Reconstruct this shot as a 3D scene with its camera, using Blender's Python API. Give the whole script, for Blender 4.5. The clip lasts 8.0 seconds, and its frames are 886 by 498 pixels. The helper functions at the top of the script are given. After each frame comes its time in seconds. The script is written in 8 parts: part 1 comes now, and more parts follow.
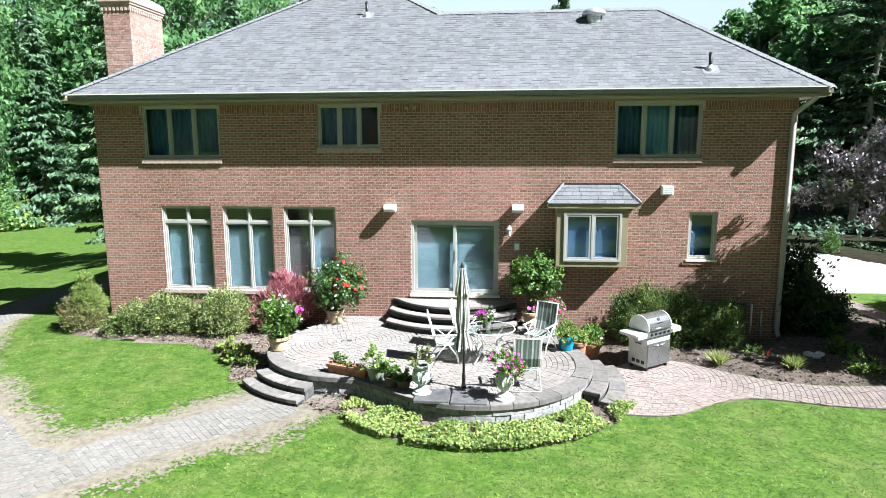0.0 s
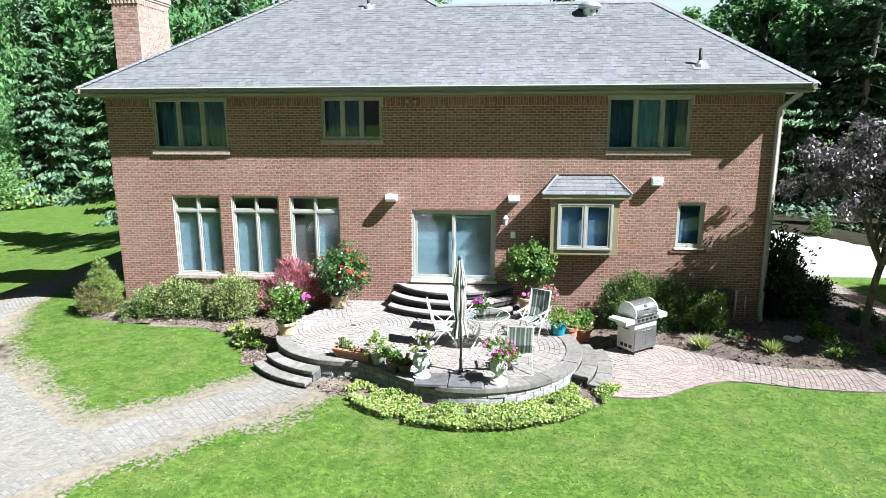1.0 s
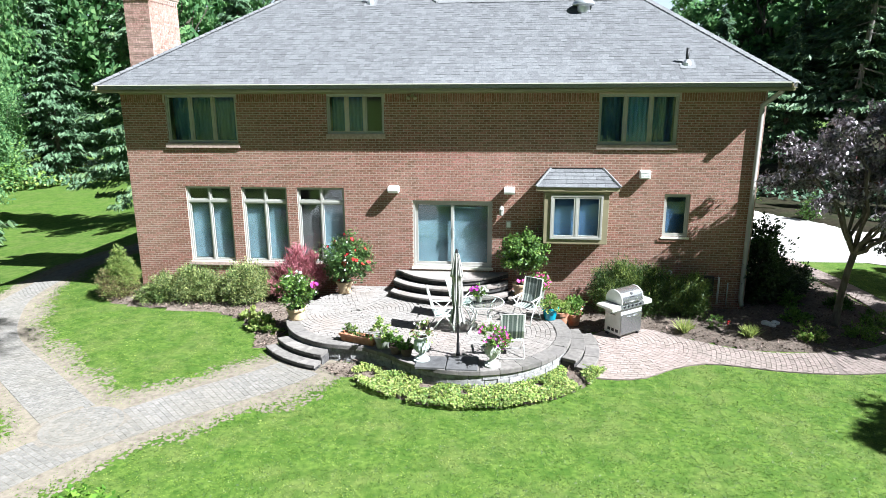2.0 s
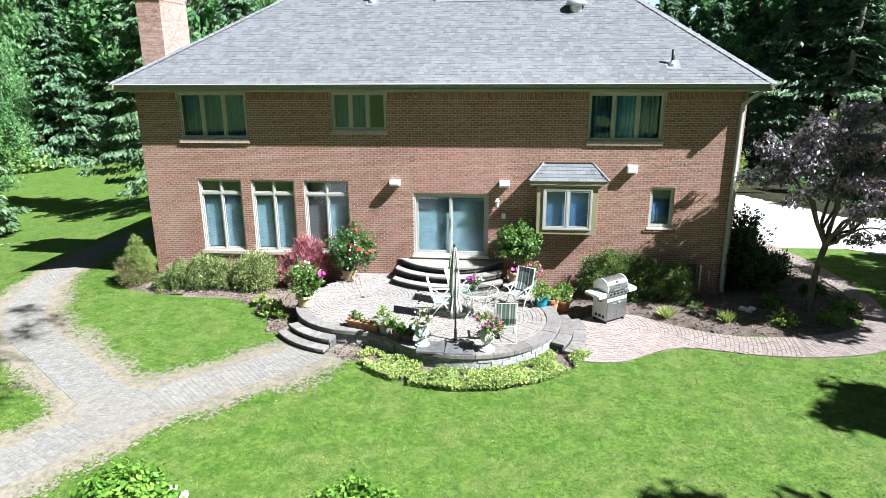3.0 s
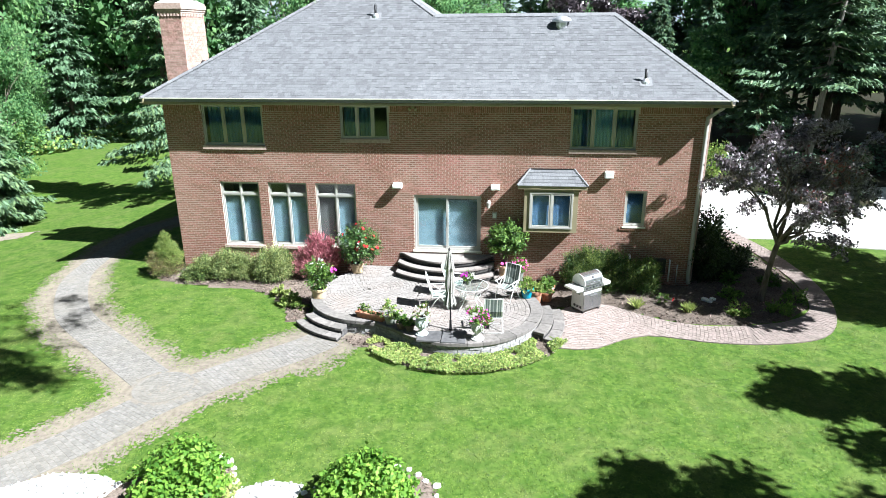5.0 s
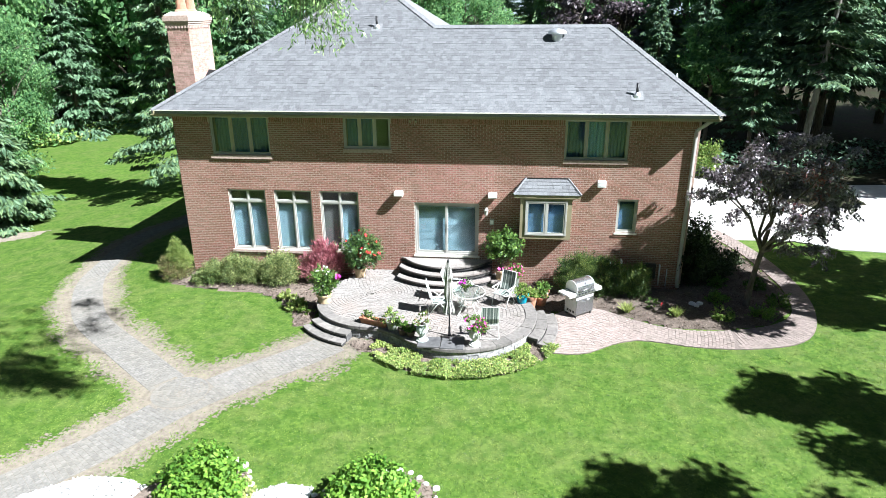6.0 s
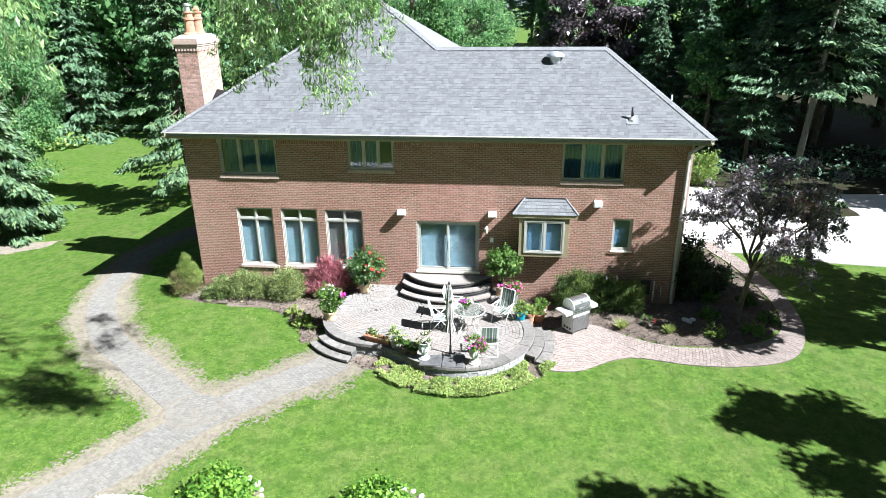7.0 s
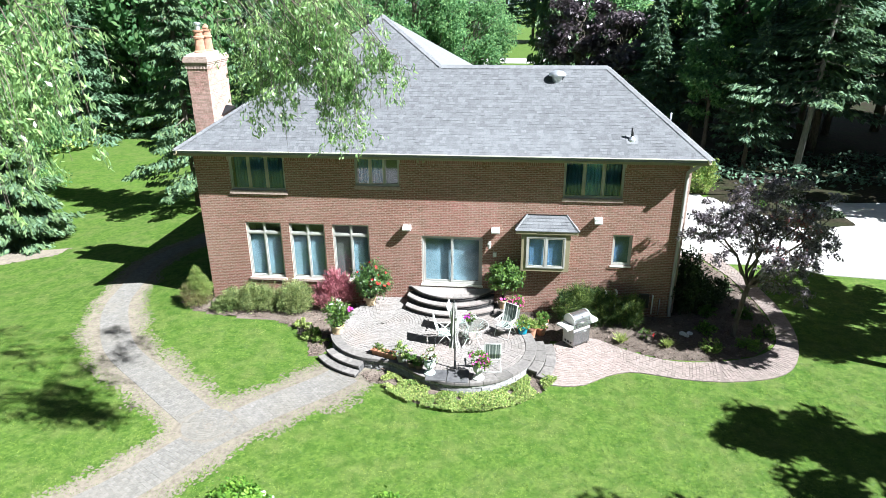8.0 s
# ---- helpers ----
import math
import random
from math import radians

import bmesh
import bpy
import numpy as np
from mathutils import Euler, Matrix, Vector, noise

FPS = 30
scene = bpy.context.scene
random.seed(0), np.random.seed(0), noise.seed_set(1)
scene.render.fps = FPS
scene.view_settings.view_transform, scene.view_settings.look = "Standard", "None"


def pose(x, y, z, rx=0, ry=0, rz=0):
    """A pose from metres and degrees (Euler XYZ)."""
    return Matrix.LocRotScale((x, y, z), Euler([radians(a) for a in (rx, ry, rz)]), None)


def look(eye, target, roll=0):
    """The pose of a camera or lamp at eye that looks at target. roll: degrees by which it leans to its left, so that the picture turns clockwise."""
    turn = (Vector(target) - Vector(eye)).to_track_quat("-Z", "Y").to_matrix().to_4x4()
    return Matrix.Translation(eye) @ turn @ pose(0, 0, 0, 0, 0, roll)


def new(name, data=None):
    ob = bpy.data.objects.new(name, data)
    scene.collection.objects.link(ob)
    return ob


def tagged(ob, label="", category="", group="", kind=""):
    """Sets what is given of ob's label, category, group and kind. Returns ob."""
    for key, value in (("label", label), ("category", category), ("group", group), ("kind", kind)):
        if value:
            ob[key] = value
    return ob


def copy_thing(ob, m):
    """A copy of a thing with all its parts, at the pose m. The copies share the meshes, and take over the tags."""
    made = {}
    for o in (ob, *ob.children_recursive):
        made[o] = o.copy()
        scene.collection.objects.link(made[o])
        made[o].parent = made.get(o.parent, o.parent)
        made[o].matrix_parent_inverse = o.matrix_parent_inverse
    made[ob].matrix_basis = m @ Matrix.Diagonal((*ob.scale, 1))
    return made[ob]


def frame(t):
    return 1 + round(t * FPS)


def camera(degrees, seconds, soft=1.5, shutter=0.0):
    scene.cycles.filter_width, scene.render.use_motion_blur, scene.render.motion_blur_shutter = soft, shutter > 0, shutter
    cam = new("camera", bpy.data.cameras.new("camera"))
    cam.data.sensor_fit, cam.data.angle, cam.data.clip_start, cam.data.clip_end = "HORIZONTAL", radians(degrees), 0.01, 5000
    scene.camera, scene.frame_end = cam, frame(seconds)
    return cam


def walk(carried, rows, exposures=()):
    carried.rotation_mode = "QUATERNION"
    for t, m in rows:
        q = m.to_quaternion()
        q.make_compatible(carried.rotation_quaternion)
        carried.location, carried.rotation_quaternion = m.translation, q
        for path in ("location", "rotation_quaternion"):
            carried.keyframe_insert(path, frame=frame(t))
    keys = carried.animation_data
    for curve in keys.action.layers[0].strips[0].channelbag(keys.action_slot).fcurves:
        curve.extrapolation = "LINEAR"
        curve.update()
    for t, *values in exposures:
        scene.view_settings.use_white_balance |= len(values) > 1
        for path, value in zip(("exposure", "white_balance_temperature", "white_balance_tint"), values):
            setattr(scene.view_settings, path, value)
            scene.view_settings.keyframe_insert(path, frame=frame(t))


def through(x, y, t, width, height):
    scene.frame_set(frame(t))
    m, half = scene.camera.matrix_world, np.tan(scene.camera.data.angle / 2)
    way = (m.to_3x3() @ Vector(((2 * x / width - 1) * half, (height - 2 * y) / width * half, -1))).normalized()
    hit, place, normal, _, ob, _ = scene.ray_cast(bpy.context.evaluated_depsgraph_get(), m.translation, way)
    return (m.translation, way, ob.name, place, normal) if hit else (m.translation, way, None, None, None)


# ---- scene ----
cam = camera(69.8, 8.0, soft=0.5)
PATH = [
    (0, (1.556, -16.475, 5.052), (1.365, -14.512, 4.723), -0.2),
    (0.5, (1.608, -16.761, 5.27), (1.416, -14.804, 4.903), -0.2),
    (1, (1.68, -17.147, 5.562), (1.486, -15.199, 5.152), -0.2),
    (1.5, (1.765, -17.581, 5.836), (1.567, -15.642, 5.389), -0.2),
    (3, (1.983, -19.029, 6.834), (1.786, -17.118, 6.276), -0.3),
    (3.5, (2.057, -19.58, 7.155), (1.863, -17.677, 6.571), -0.3),
    (4, (2.147, -20.094, 7.54), (1.953, -18.199, 6.931), -0.3),
    (4.5, (2.226, -20.571, 7.912), (2.031, -18.682, 7.286), -0.3),
    (6, (2.392, -21.576, 9.473), (2.197, -19.715, 8.768), -0.4),
    (6.5, (2.45, -21.796, 9.984), (2.25, -19.938, 9.269), -0.5),
    (7, (2.477, -21.969, 10.569), (2.275, -20.117, 9.843), -0.5),
    (7.5, (2.455, -22.13, 11.09), (2.252, -20.281, 10.355), -0.5),
    (8, (2.363, -22.267, 11.511), (2.161, -20.422, 10.767), -0.4),
]
EXPOSURE = [(0.0, 1.80, 5900, 8), (8.0, 1.80, 5900, 8)]
walk(cam, [(t, look(eye, target, roll)) for t, eye, target, roll in PATH], EXPOSURE)

# ---- daylight: a clear sky and one high sun that rakes along the garden front ----
SUN_FROM = Vector((0.91, -0.36, 1.0)).normalized()
world = bpy.data.worlds.new("clear_sky")
scene.world = world
world.use_nodes = True
wn = world.node_tree.nodes
sky = wn.new("ShaderNodeTexSky")
sky.sky_type = "NISHITA"
sky.sun_disc = False
sky.sun_elevation = math.asin(SUN_FROM.z)
sky.sun_rotation = math.atan2(SUN_FROM.x, SUN_FROM.y)
sky.air_density, sky.dust_density, sky.ozone_density = 1.0, 1.2, 1.0
wn["Background"].inputs["Strength"].default_value = 0.013
world.node_tree.links.new(sky.outputs["Color"], wn["Background"].inputs["Color"])
sun_data = bpy.data.lights.new("sun", "SUN")
sun_data.energy, sun_data.angle, sun_data.color = 5.0, radians(0.53), (1.0, 0.985, 0.965)
sun = new("sun", sun_data)
sun.matrix_world = look(SUN_FROM * 60, (0, 0, 0))


# ---- materials ----
def material(name, dark, light, scale=6.0, rough=0.8, metal=0.0, bump=0.0, bump_scale=60.0, island=0.0, per_object=0.0, stain=None,
             stain_scale=0.7, stain_amount=0.5, gloss=0.5, through=0.0, stretch=(1, 1, 1), coat=0.0, retro=True, relief=0.01, mottle=None):
    """A surface with grain (dark to light), a slow stain, variation from piece to piece and fine relief."""
    m = bpy.data.materials.new(name)
    m.use_nodes = True
    nt = m.node_tree
    n, link = nt.nodes, nt.links.new
    b = n["Principled BSDF"]
    co = n.new("ShaderNodeTexCoord")
    mp = n.new("ShaderNodeMapping")
    mp.inputs["Scale"].default_value = stretch
    geo = n.new("ShaderNodeNewGeometry")
    link(geo.outputs["Position"], mp.inputs["Vector"])
    grain = n.new("ShaderNodeTexNoise")
    grain.inputs["Scale"].default_value, grain.inputs["Detail"].default_value = scale, 6.0
    link(mp.outputs["Vector"], grain.inputs["Vector"])
    ramp = n.new("ShaderNodeMapRange")
    ramp.inputs["From Min"].default_value, ramp.inputs["From Max"].default_value = 0.3, 0.7
    link(grain.outputs["Fac"], ramp.inputs["Value"])
    mix = n.new("ShaderNodeMix")
    mix.data_type = "RGBA"
    mix.inputs["A"].default_value, mix.inputs["B"].default_value = (*dark, 1), (*light, 1)
    link(ramp.outputs["Result"], mix.inputs["Factor"])
    colour = mix.outputs["Result"]
    if stain:
        slow = n.new("ShaderNodeTexNoise")
        slow.inputs["Scale"].default_value, slow.inputs["Detail"].default_value = stain_scale, 4.0
        link(geo.outputs["Position"], slow.inputs["Vector"])
        r2 = n.new("ShaderNodeMapRange")
        r2.inputs["From Min"].default_value, r2.inputs["From Max"].default_value, r2.inputs["To Max"].default_value = 0.42, 0.68, stain_amount
        link(slow.outputs["Fac"], r2.inputs["Value"])
        m2 = n.new("ShaderNodeMix")
        m2.data_type = "RGBA"
        m2.inputs["B"].default_value = (*stain, 1)
        link(r2.outputs["Result"], m2.inputs["Factor"])
        link(colour, m2.inputs["A"])
        colour = m2.outputs["Result"]
    if mottle:
        patch = n.new("ShaderNodeTexNoise")
        patch.inputs["Scale"].default_value, patch.inputs["Detail"].default_value = mottle[1], 5.0
        link(geo.outputs["Position"], patch.inputs["Vector"])
        r4 = n.new("ShaderNodeMapRange")
        r4.inputs["From Min"].default_value, r4.inputs["From Max"].default_value, r4.inputs["To Max"].default_value = 0.44, 0.62, mottle[2]
        link(patch.outputs["Fac"], r4.inputs["Value"])
        m4 = n.new("ShaderNodeMix")
        m4.data_type = "RGBA"
        m4.inputs["B"].default_value = (*mottle[0], 1)
        link(r4.outputs["Result"], m4.inputs["Factor"])
        link(colour, m4.inputs["A"])
        colour = m4.outputs["Result"]
    for amount, source in ((island, geo.outputs["Random Per Island"]), (per_object, n.new("ShaderNodeObjectInfo").outputs["Random"])):
        if amount:
            hsv = n.new("ShaderNodeHueSaturation")
            r3 = n.new("ShaderNodeMapRange")
            r3.inputs["To Min"].default_value, r3.inputs["To Max"].default_value = 1 - amount, 1 + amount
            link(source, r3.inputs["Value"])
            link(r3.outputs["Result"], hsv.inputs["Value"])
            wob = n.new("ShaderNodeMapRange")
            wob.inputs["To Min"].default_value, wob.inputs["To Max"].default_value = 0.5 + 0.05 * amount, 0.5 - 0.05 * amount
            link(source, wob.inputs["Value"])
            link(wob.outputs["Result"], hsv.inputs["Hue"])
            link(colour, hsv.inputs["Color"])
            colour = hsv.outputs["Color"]
    link(colour, b.inputs["Base Color"])
    b.inputs["Roughness"].default_value, b.inputs["Metallic"].default_value = rough, metal
    b.inputs["Specular IOR Level"].default_value = gloss
    b.inputs["Coat Weight"].default_value = coat
    b.inputs["Diffuse Roughness"].default_value = 1.0 if rough > 0.75 and retro else 0.0
    if bump:
        fine = n.new("ShaderNodeTexNoise")
        fine.inputs["Scale"].default_value, fine.inputs["Detail"].default_value = bump_scale, 4.0
        link(mp.outputs["Vector"], fine.inputs["Vector"])
        bp = n.new("ShaderNodeBump")
        bp.inputs["Strength"].default_value, bp.inputs["Distance"].default_value = bump, relief
        link(fine.outputs["Fac"], bp.inputs["Height"])
        link(bp.outputs["Normal"], b.inputs["Normal"])
    if through:
        tr = n.new("ShaderNodeBsdfTranslucent")
        link(colour, tr.inputs["Color"])
        mx = n.new("ShaderNodeMixShader")
        mx.inputs["Fac"].default_value = through
        link(b.outputs["BSDF"], mx.inputs[1])
        link(tr.outputs["BSDF"], mx.inputs[2])
        link(mx.outputs["Shader"], n["Material Output"].inputs["Surface"])
    return m


def clear_glass(name, tint=(0.9, 0.95, 0.95)):
    m = bpy.data.materials.new(name)
    m.use_nodes = True
    b = m.node_tree.nodes["Principled BSDF"]
    b.inputs["Base Color"].default_value = (*tint, 1)
    b.inputs["Roughness"].default_value, b.inputs["Transmission Weight"].default_value, b.inputs["IOR"].default_value = 0.0, 1.0, 1.5
    return m


BRICK = material("red_brick", (0.178, 0.072, 0.054), (0.385, 0.197, 0.150), 14, 0.95, bump=1.0, bump_scale=55, island=0.2, per_object=0.18,
                 stain=(0.45, 0.305, 0.24), stain_scale=0.6, stain_amount=0.25, gloss=0.2, retro=False, relief=0.022)
MORTAR = material("mortar", (0.365, 0.295, 0.245), (0.50, 0.415, 0.35), 20, 0.95, bump=0.3, gloss=0.1, retro=False)
SHINGLE = material("asphalt_shingle", (0.128, 0.132, 0.138), (0.205, 0.209, 0.216), 26, 0.9, bump=0.3, bump_scale=160, island=0.16, per_object=0.15,
                   stain=(0.145, 0.146, 0.156), stain_scale=0.5, stain_amount=0.08, gloss=0.08, retro=False)
RIDGE = material("ridge_shingle", (0.15, 0.153, 0.158), (0.232, 0.235, 0.24), 26, 0.9, bump=0.4, island=0.12, gloss=0.1, retro=False)
TRIM = material("khaki_trim_paint", (0.225, 0.195, 0.115), (0.275, 0.24, 0.148), 3, 0.55, stain=(0.17, 0.16, 0.11), stain_amount=0.3)
GUTTER = material("cream_gutter_enamel", (0.66, 0.64, 0.54), (0.76, 0.74, 0.64), 2, 0.35, stain=(0.5, 0.47, 0.38), stain_amount=0.3)
GUTTER_KHAKI = material("khaki_gutter_enamel", (0.36, 0.315, 0.195), (0.42, 0.37, 0.235), 2, 0.45, stain=(0.30, 0.26, 0.17), stain_amount=0.3)
FRAME = material("almond_window_enamel", (0.33, 0.322, 0.295), (0.39, 0.382, 0.35), 3, 0.4)
WHITE = material("white_enamel", (0.74, 0.74, 0.72), (0.82, 0.82, 0.80), 4, 0.4)
GLASS = clear_glass("window_glass", (0.74, 0.84, 0.88))
BLIND = material("white_blind_slat", (0.19, 0.275, 0.305), (0.255, 0.345, 0.375), 5, 0.6)
BLIND_BLUE = material("blue_grey_blind_slat", (0.055, 0.115, 0.20), (0.09, 0.165, 0.27), 5, 0.6)
CURTAIN = material("pale_blue_curtain", (0.17, 0.39, 0.55), (0.27, 0.51, 0.68), 12, 0.9, stretch=(8, 1, 0.3))
INSIDE = material("dim_room_plaster", (0.22, 0.21, 0.19), (0.28, 0.26, 0.24), 2, 0.9)
FLOOR_WOOD = material("room_floor", (0.12, 0.08, 0.05), (0.18, 0.12, 0.08), 4, 0.6)
DARK_METAL = material("dark_metal", (0.03, 0.03, 0.032), (0.05, 0.05, 0.052), 20, 0.45, metal=0.6)
GALV = material("galvanised_metal", (0.55, 0.57, 0.60), (0.68, 0.70, 0.72), 8, 0.45, metal=0.7)
# paler than the wall brick: sun glare on the chimney put into the colour
CHIMNEY_BRICK = material("sunlit_pale_chimney_brick", (0.29, 0.165, 0.132), (0.50, 0.335, 0.28), 14, 0.95, bump=0.7, bump_scale=70, island=0.2, stain=(0.55, 0.43, 0.37), stain_scale=0.9, stain_amount=0.4, gloss=0.2)
PALE_BRICK = material("pale_tan_brick", (0.38, 0.28, 0.235), (0.55, 0.43, 0.37), 14, 0.95, bump=0.6, bump_scale=60, island=0.15, gloss=0.2)
CLAY = material("chimney_clay", (0.44, 0.22, 0.14), (0.58, 0.32, 0.21), 9, 0.8, bump=0.2)
COPING = material("grey_stone_coping", (0.128, 0.117, 0.106), (0.215, 0.198, 0.18), 9, 0.85, bump=0.5, bump_scale=45, island=0.12, per_object=0.14,
                  stain=(0.13, 0.12, 0.115), stain_scale=1.8, stain_amount=0.55, gloss=0.3)
# riser stone with the shade below the treads painted into its colour
RISER_SHADED = material("shade_dark_riser_block", (0.045, 0.043, 0.042), (0.10, 0.096, 0.092), 12, 0.95, bump=0.9, bump_scale=30, island=0.2, per_object=0.2, gloss=0.15)
FLAG = material("dark_flagstone", (0.065, 0.064, 0.066), (0.12, 0.118, 0.12), 8, 0.8, bump=0.5, bump_scale=40, per_object=0.2, stain=(0.16, 0.155, 0.15), stain_scale=3, stain_amount=0.4, gloss=0.3)
WALLSTONE = material("split_face_block", (0.18, 0.176, 0.17), (0.42, 0.412, 0.40), 12, 0.95, bump=0.9, bump_scale=30, island=0.2, per_object=0.2, gloss=0.2)
PAVER = material("tan_grey_paver", (0.19, 0.174, 0.16), (0.27, 0.25, 0.232), 16, 0.9, bump=0.3, bump_scale=80, island=0.12, per_object=0.12,
                 stain=(0.24, 0.185, 0.155), stain_scale=0.9, stain_amount=0.4, gloss=0.2)
PAVER_GREY = material("weathered_grey_paver", (0.132, 0.124, 0.113), (0.19, 0.18, 0.164), 16, 0.92, bump=0.4, bump_scale=70, island=0.13, per_object=0.12,
                      stain=(0.165, 0.15, 0.125), stain_scale=0.8, stain_amount=0.5, gloss=0.2)
PAVER_RED = material("rose_paver", (0.238, 0.19, 0.168), (0.335, 0.275, 0.247), 16, 0.9, bump=0.3, bump_scale=80, island=0.14, per_object=0.12,
                     stain=(0.31, 0.26, 0.23), stain_scale=0.7, stain_amount=0.6, gloss=0.2)
PATH_JOINT = material("path_joint_sand", (0.115, 0.10, 0.082), (0.175, 0.156, 0.13), 30, 0.95, bump=0.3)
JOINT = material("joint_sand", (0.09, 0.082, 0.072), (0.16, 0.148, 0.132), 30, 0.95, bump=0.3)
ROSE_JOINT = material("rose_joint_sand", (0.17, 0.135, 0.118), (0.245, 0.20, 0.175), 30, 0.95, bump=0.3)
DIRT = material("dry_bare_soil", (0.112, 0.095, 0.073), (0.19, 0.166, 0.134), 9, 0.95, bump=0.6, bump_scale=50, stain=(0.20, 0.175, 0.13), stain_scale=2.6, stain_amount=0.6, gloss=0.1)
MULCH = material("bark_mulch", (0.055, 0.042, 0.033), (0.18, 0.142, 0.115), 22, 0.95, bump=1.0, bump_scale=38, stain=(0.22, 0.18, 0.148), stain_scale=1.5, stain_amount=0.5, gloss=0.2)
LAWN = material("lawn_turf", (0.036, 0.084, 0.009), (0.120, 0.188, 0.030), 9, 0.9, bump=0.8, bump_scale=30, stain=(0.130, 0.155, 0.046), stain_scale=0.9, stain_amount=0.5, gloss=0.2, retro=False, mottle=((0.036, 0.088, 0.008), 2.6, 0.6))
GRASS = material("grass_blade", (0.06, 0.135, 0.014), (0.19, 0.285, 0.052), 2.2, 0.5, island=0.55, stain=(0.20, 0.225, 0.072), stain_scale=0.9, stain_amount=0.45, through=0.45, gloss=0.5, mottle=((0.065, 0.14, 0.012), 2.6, 0.55))
CONCRETE = material("pale_concrete", (0.55, 0.53, 0.50), (0.66, 0.64, 0.61), 3, 0.9, bump=0.2, stain=(0.45, 0.43, 0.40), stain_amount=0.4, gloss=0.2)
WHITE_STONE = material("white_landscape_stone", (0.55, 0.54, 0.52), (0.75, 0.74, 0.72), 9, 0.8, bump=0.4, island=0.18, per_object=0.15)
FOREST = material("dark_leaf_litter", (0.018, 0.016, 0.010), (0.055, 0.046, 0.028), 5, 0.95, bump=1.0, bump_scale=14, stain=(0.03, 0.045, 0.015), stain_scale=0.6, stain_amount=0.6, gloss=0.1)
BARK = material("grey_bark", (0.09, 0.075, 0.06), (0.20, 0.17, 0.14), 14, 0.95, bump=0.9, bump_scale=25, stretch=(1, 1, 0.25), gloss=0.1)


def leafy(name, dark, light, through=0.3, rough=0.5, island=0.35, gloss=0.4):
    return material(name, dark, light, 0.9, rough, island=island, through=through, gloss=gloss)


LEAF_WOOD = leafy("woodland_leaf", (0.08, 0.195, 0.075), (0.19, 0.35, 0.155), 0.55, 0.75, 0.35, 0.12)
LEAF_PALE = leafy("pale_woodland_leaf", (0.125, 0.255, 0.09), (0.255, 0.425, 0.175), 0.55, 0.75, 0.35, 0.12)
LEAF = leafy("broad_leaf", (0.06, 0.13, 0.025), (0.15, 0.27, 0.055), 0.38)
LEAF_LIGHT = leafy("sunlit_leaf", (0.10, 0.19, 0.035), (0.22, 0.36, 0.075), 0.38)
LEAF_BROAD = leafy("lush_broad_leaf", (0.115, 0.25, 0.032), (0.25, 0.44, 0.075), 0.45, 0.55, 0.4, 0.2)
LEAF_WILLOW = leafy("narrow_leaf", (0.16, 0.29, 0.09), (0.38, 0.54, 0.23), 0.5, 0.35, 0.45, 0.7)
NEEDLE = leafy("spruce_needle", (0.07, 0.14, 0.072), (0.17, 0.28, 0.155), 0.34, 0.6)
NEEDLE_BLUE = leafy("blue_spruce_needle", (0.08, 0.145, 0.06), (0.175, 0.26, 0.115), 0.28, 0.6)
NEEDLE_DARK = leafy("dark_pine_needle", (0.07, 0.135, 0.085), (0.18, 0.285, 0.185), 0.32, 0.6)
LEAF_PURPLE = leafy("bronze_purple_leaf", (0.03, 0.022, 0.026), (0.10, 0.078, 0.086), 0.08, 0.32, 0.45, 0.9)
# plum leaf lightened so that its colour carries the pale sheen
LEAF_PLUM = leafy("sheen_pale_plum_leaf", (0.12, 0.10, 0.115), (0.31, 0.275, 0.29), 0.1, 0.28, 0.5, 1.0)
LEAF_PLUM_RED = leafy("young_red_plum_leaf", (0.16, 0.05, 0.045), (0.30, 0.12, 0.10), 0.25, 0.35, 0.4, 0.8)
LEAF_BARBERRY = leafy("barberry_leaf", (0.37, 0.12, 0.145), (0.62, 0.28, 0.30), 0.4, 0.7)
LEAF_VARIEGATED = leafy("variegated_leaf", (0.09, 0.15, 0.03), (0.33, 0.37, 0.15), 0.25, 0.5, 0.5)
LEAF_LIME = leafy("lime_groundcover_leaf", (0.20, 0.27, 0.06), (0.42, 0.48, 0.16), 0.35, 0.5)
LEAF_YEW = leafy("yew_needle", (0.025, 0.06, 0.015), (0.11, 0.18, 0.04), 0.2, 0.55, 0.5)
LEAF_YEW_TIP = leafy("fresh_yew_tip", (0.14, 0.21, 0.045), (0.30, 0.37, 0.10), 0.3, 0.5, 0.4)
# evergreen leaf darkened in its colour to stand for shade on the growth
LEAF_SHADED = leafy("shade_dark_evergreen_leaf", (0.014, 0.032, 0.010), (0.05, 0.085, 0.026), 0.12, 0.6)
LEAF_GLOSSY = leafy("glossy_leaf", (0.032, 0.085, 0.02), (0.115, 0.21, 0.055), 0.22, 0.3, 0.5, 0.7)
LEAF_BROWN = leafy("browned_needle", (0.12, 0.095, 0.04), (0.24, 0.19, 0.09), 0.1, 0.7)
PETAL_RED = leafy("red_petal", (0.55, 0.02, 0.02), (0.75, 0.05, 0.04), 0.2, 0.5, 0.15)
PETAL_PINK = leafy("pink_petal", (0.65, 0.06, 0.28), (0.85, 0.16, 0.42), 0.25, 0.5, 0.2)
PETAL_PURPLE = leafy("purple_petal", (0.32, 0.03, 0.30), (0.60, 0.06, 0.50), 0.25, 0.5, 0.3)
PETAL_WHITE = leafy("white_petal", (0.70, 0.70, 0.64), (0.85, 0.85, 0.80), 0.25, 0.5, 0.1)


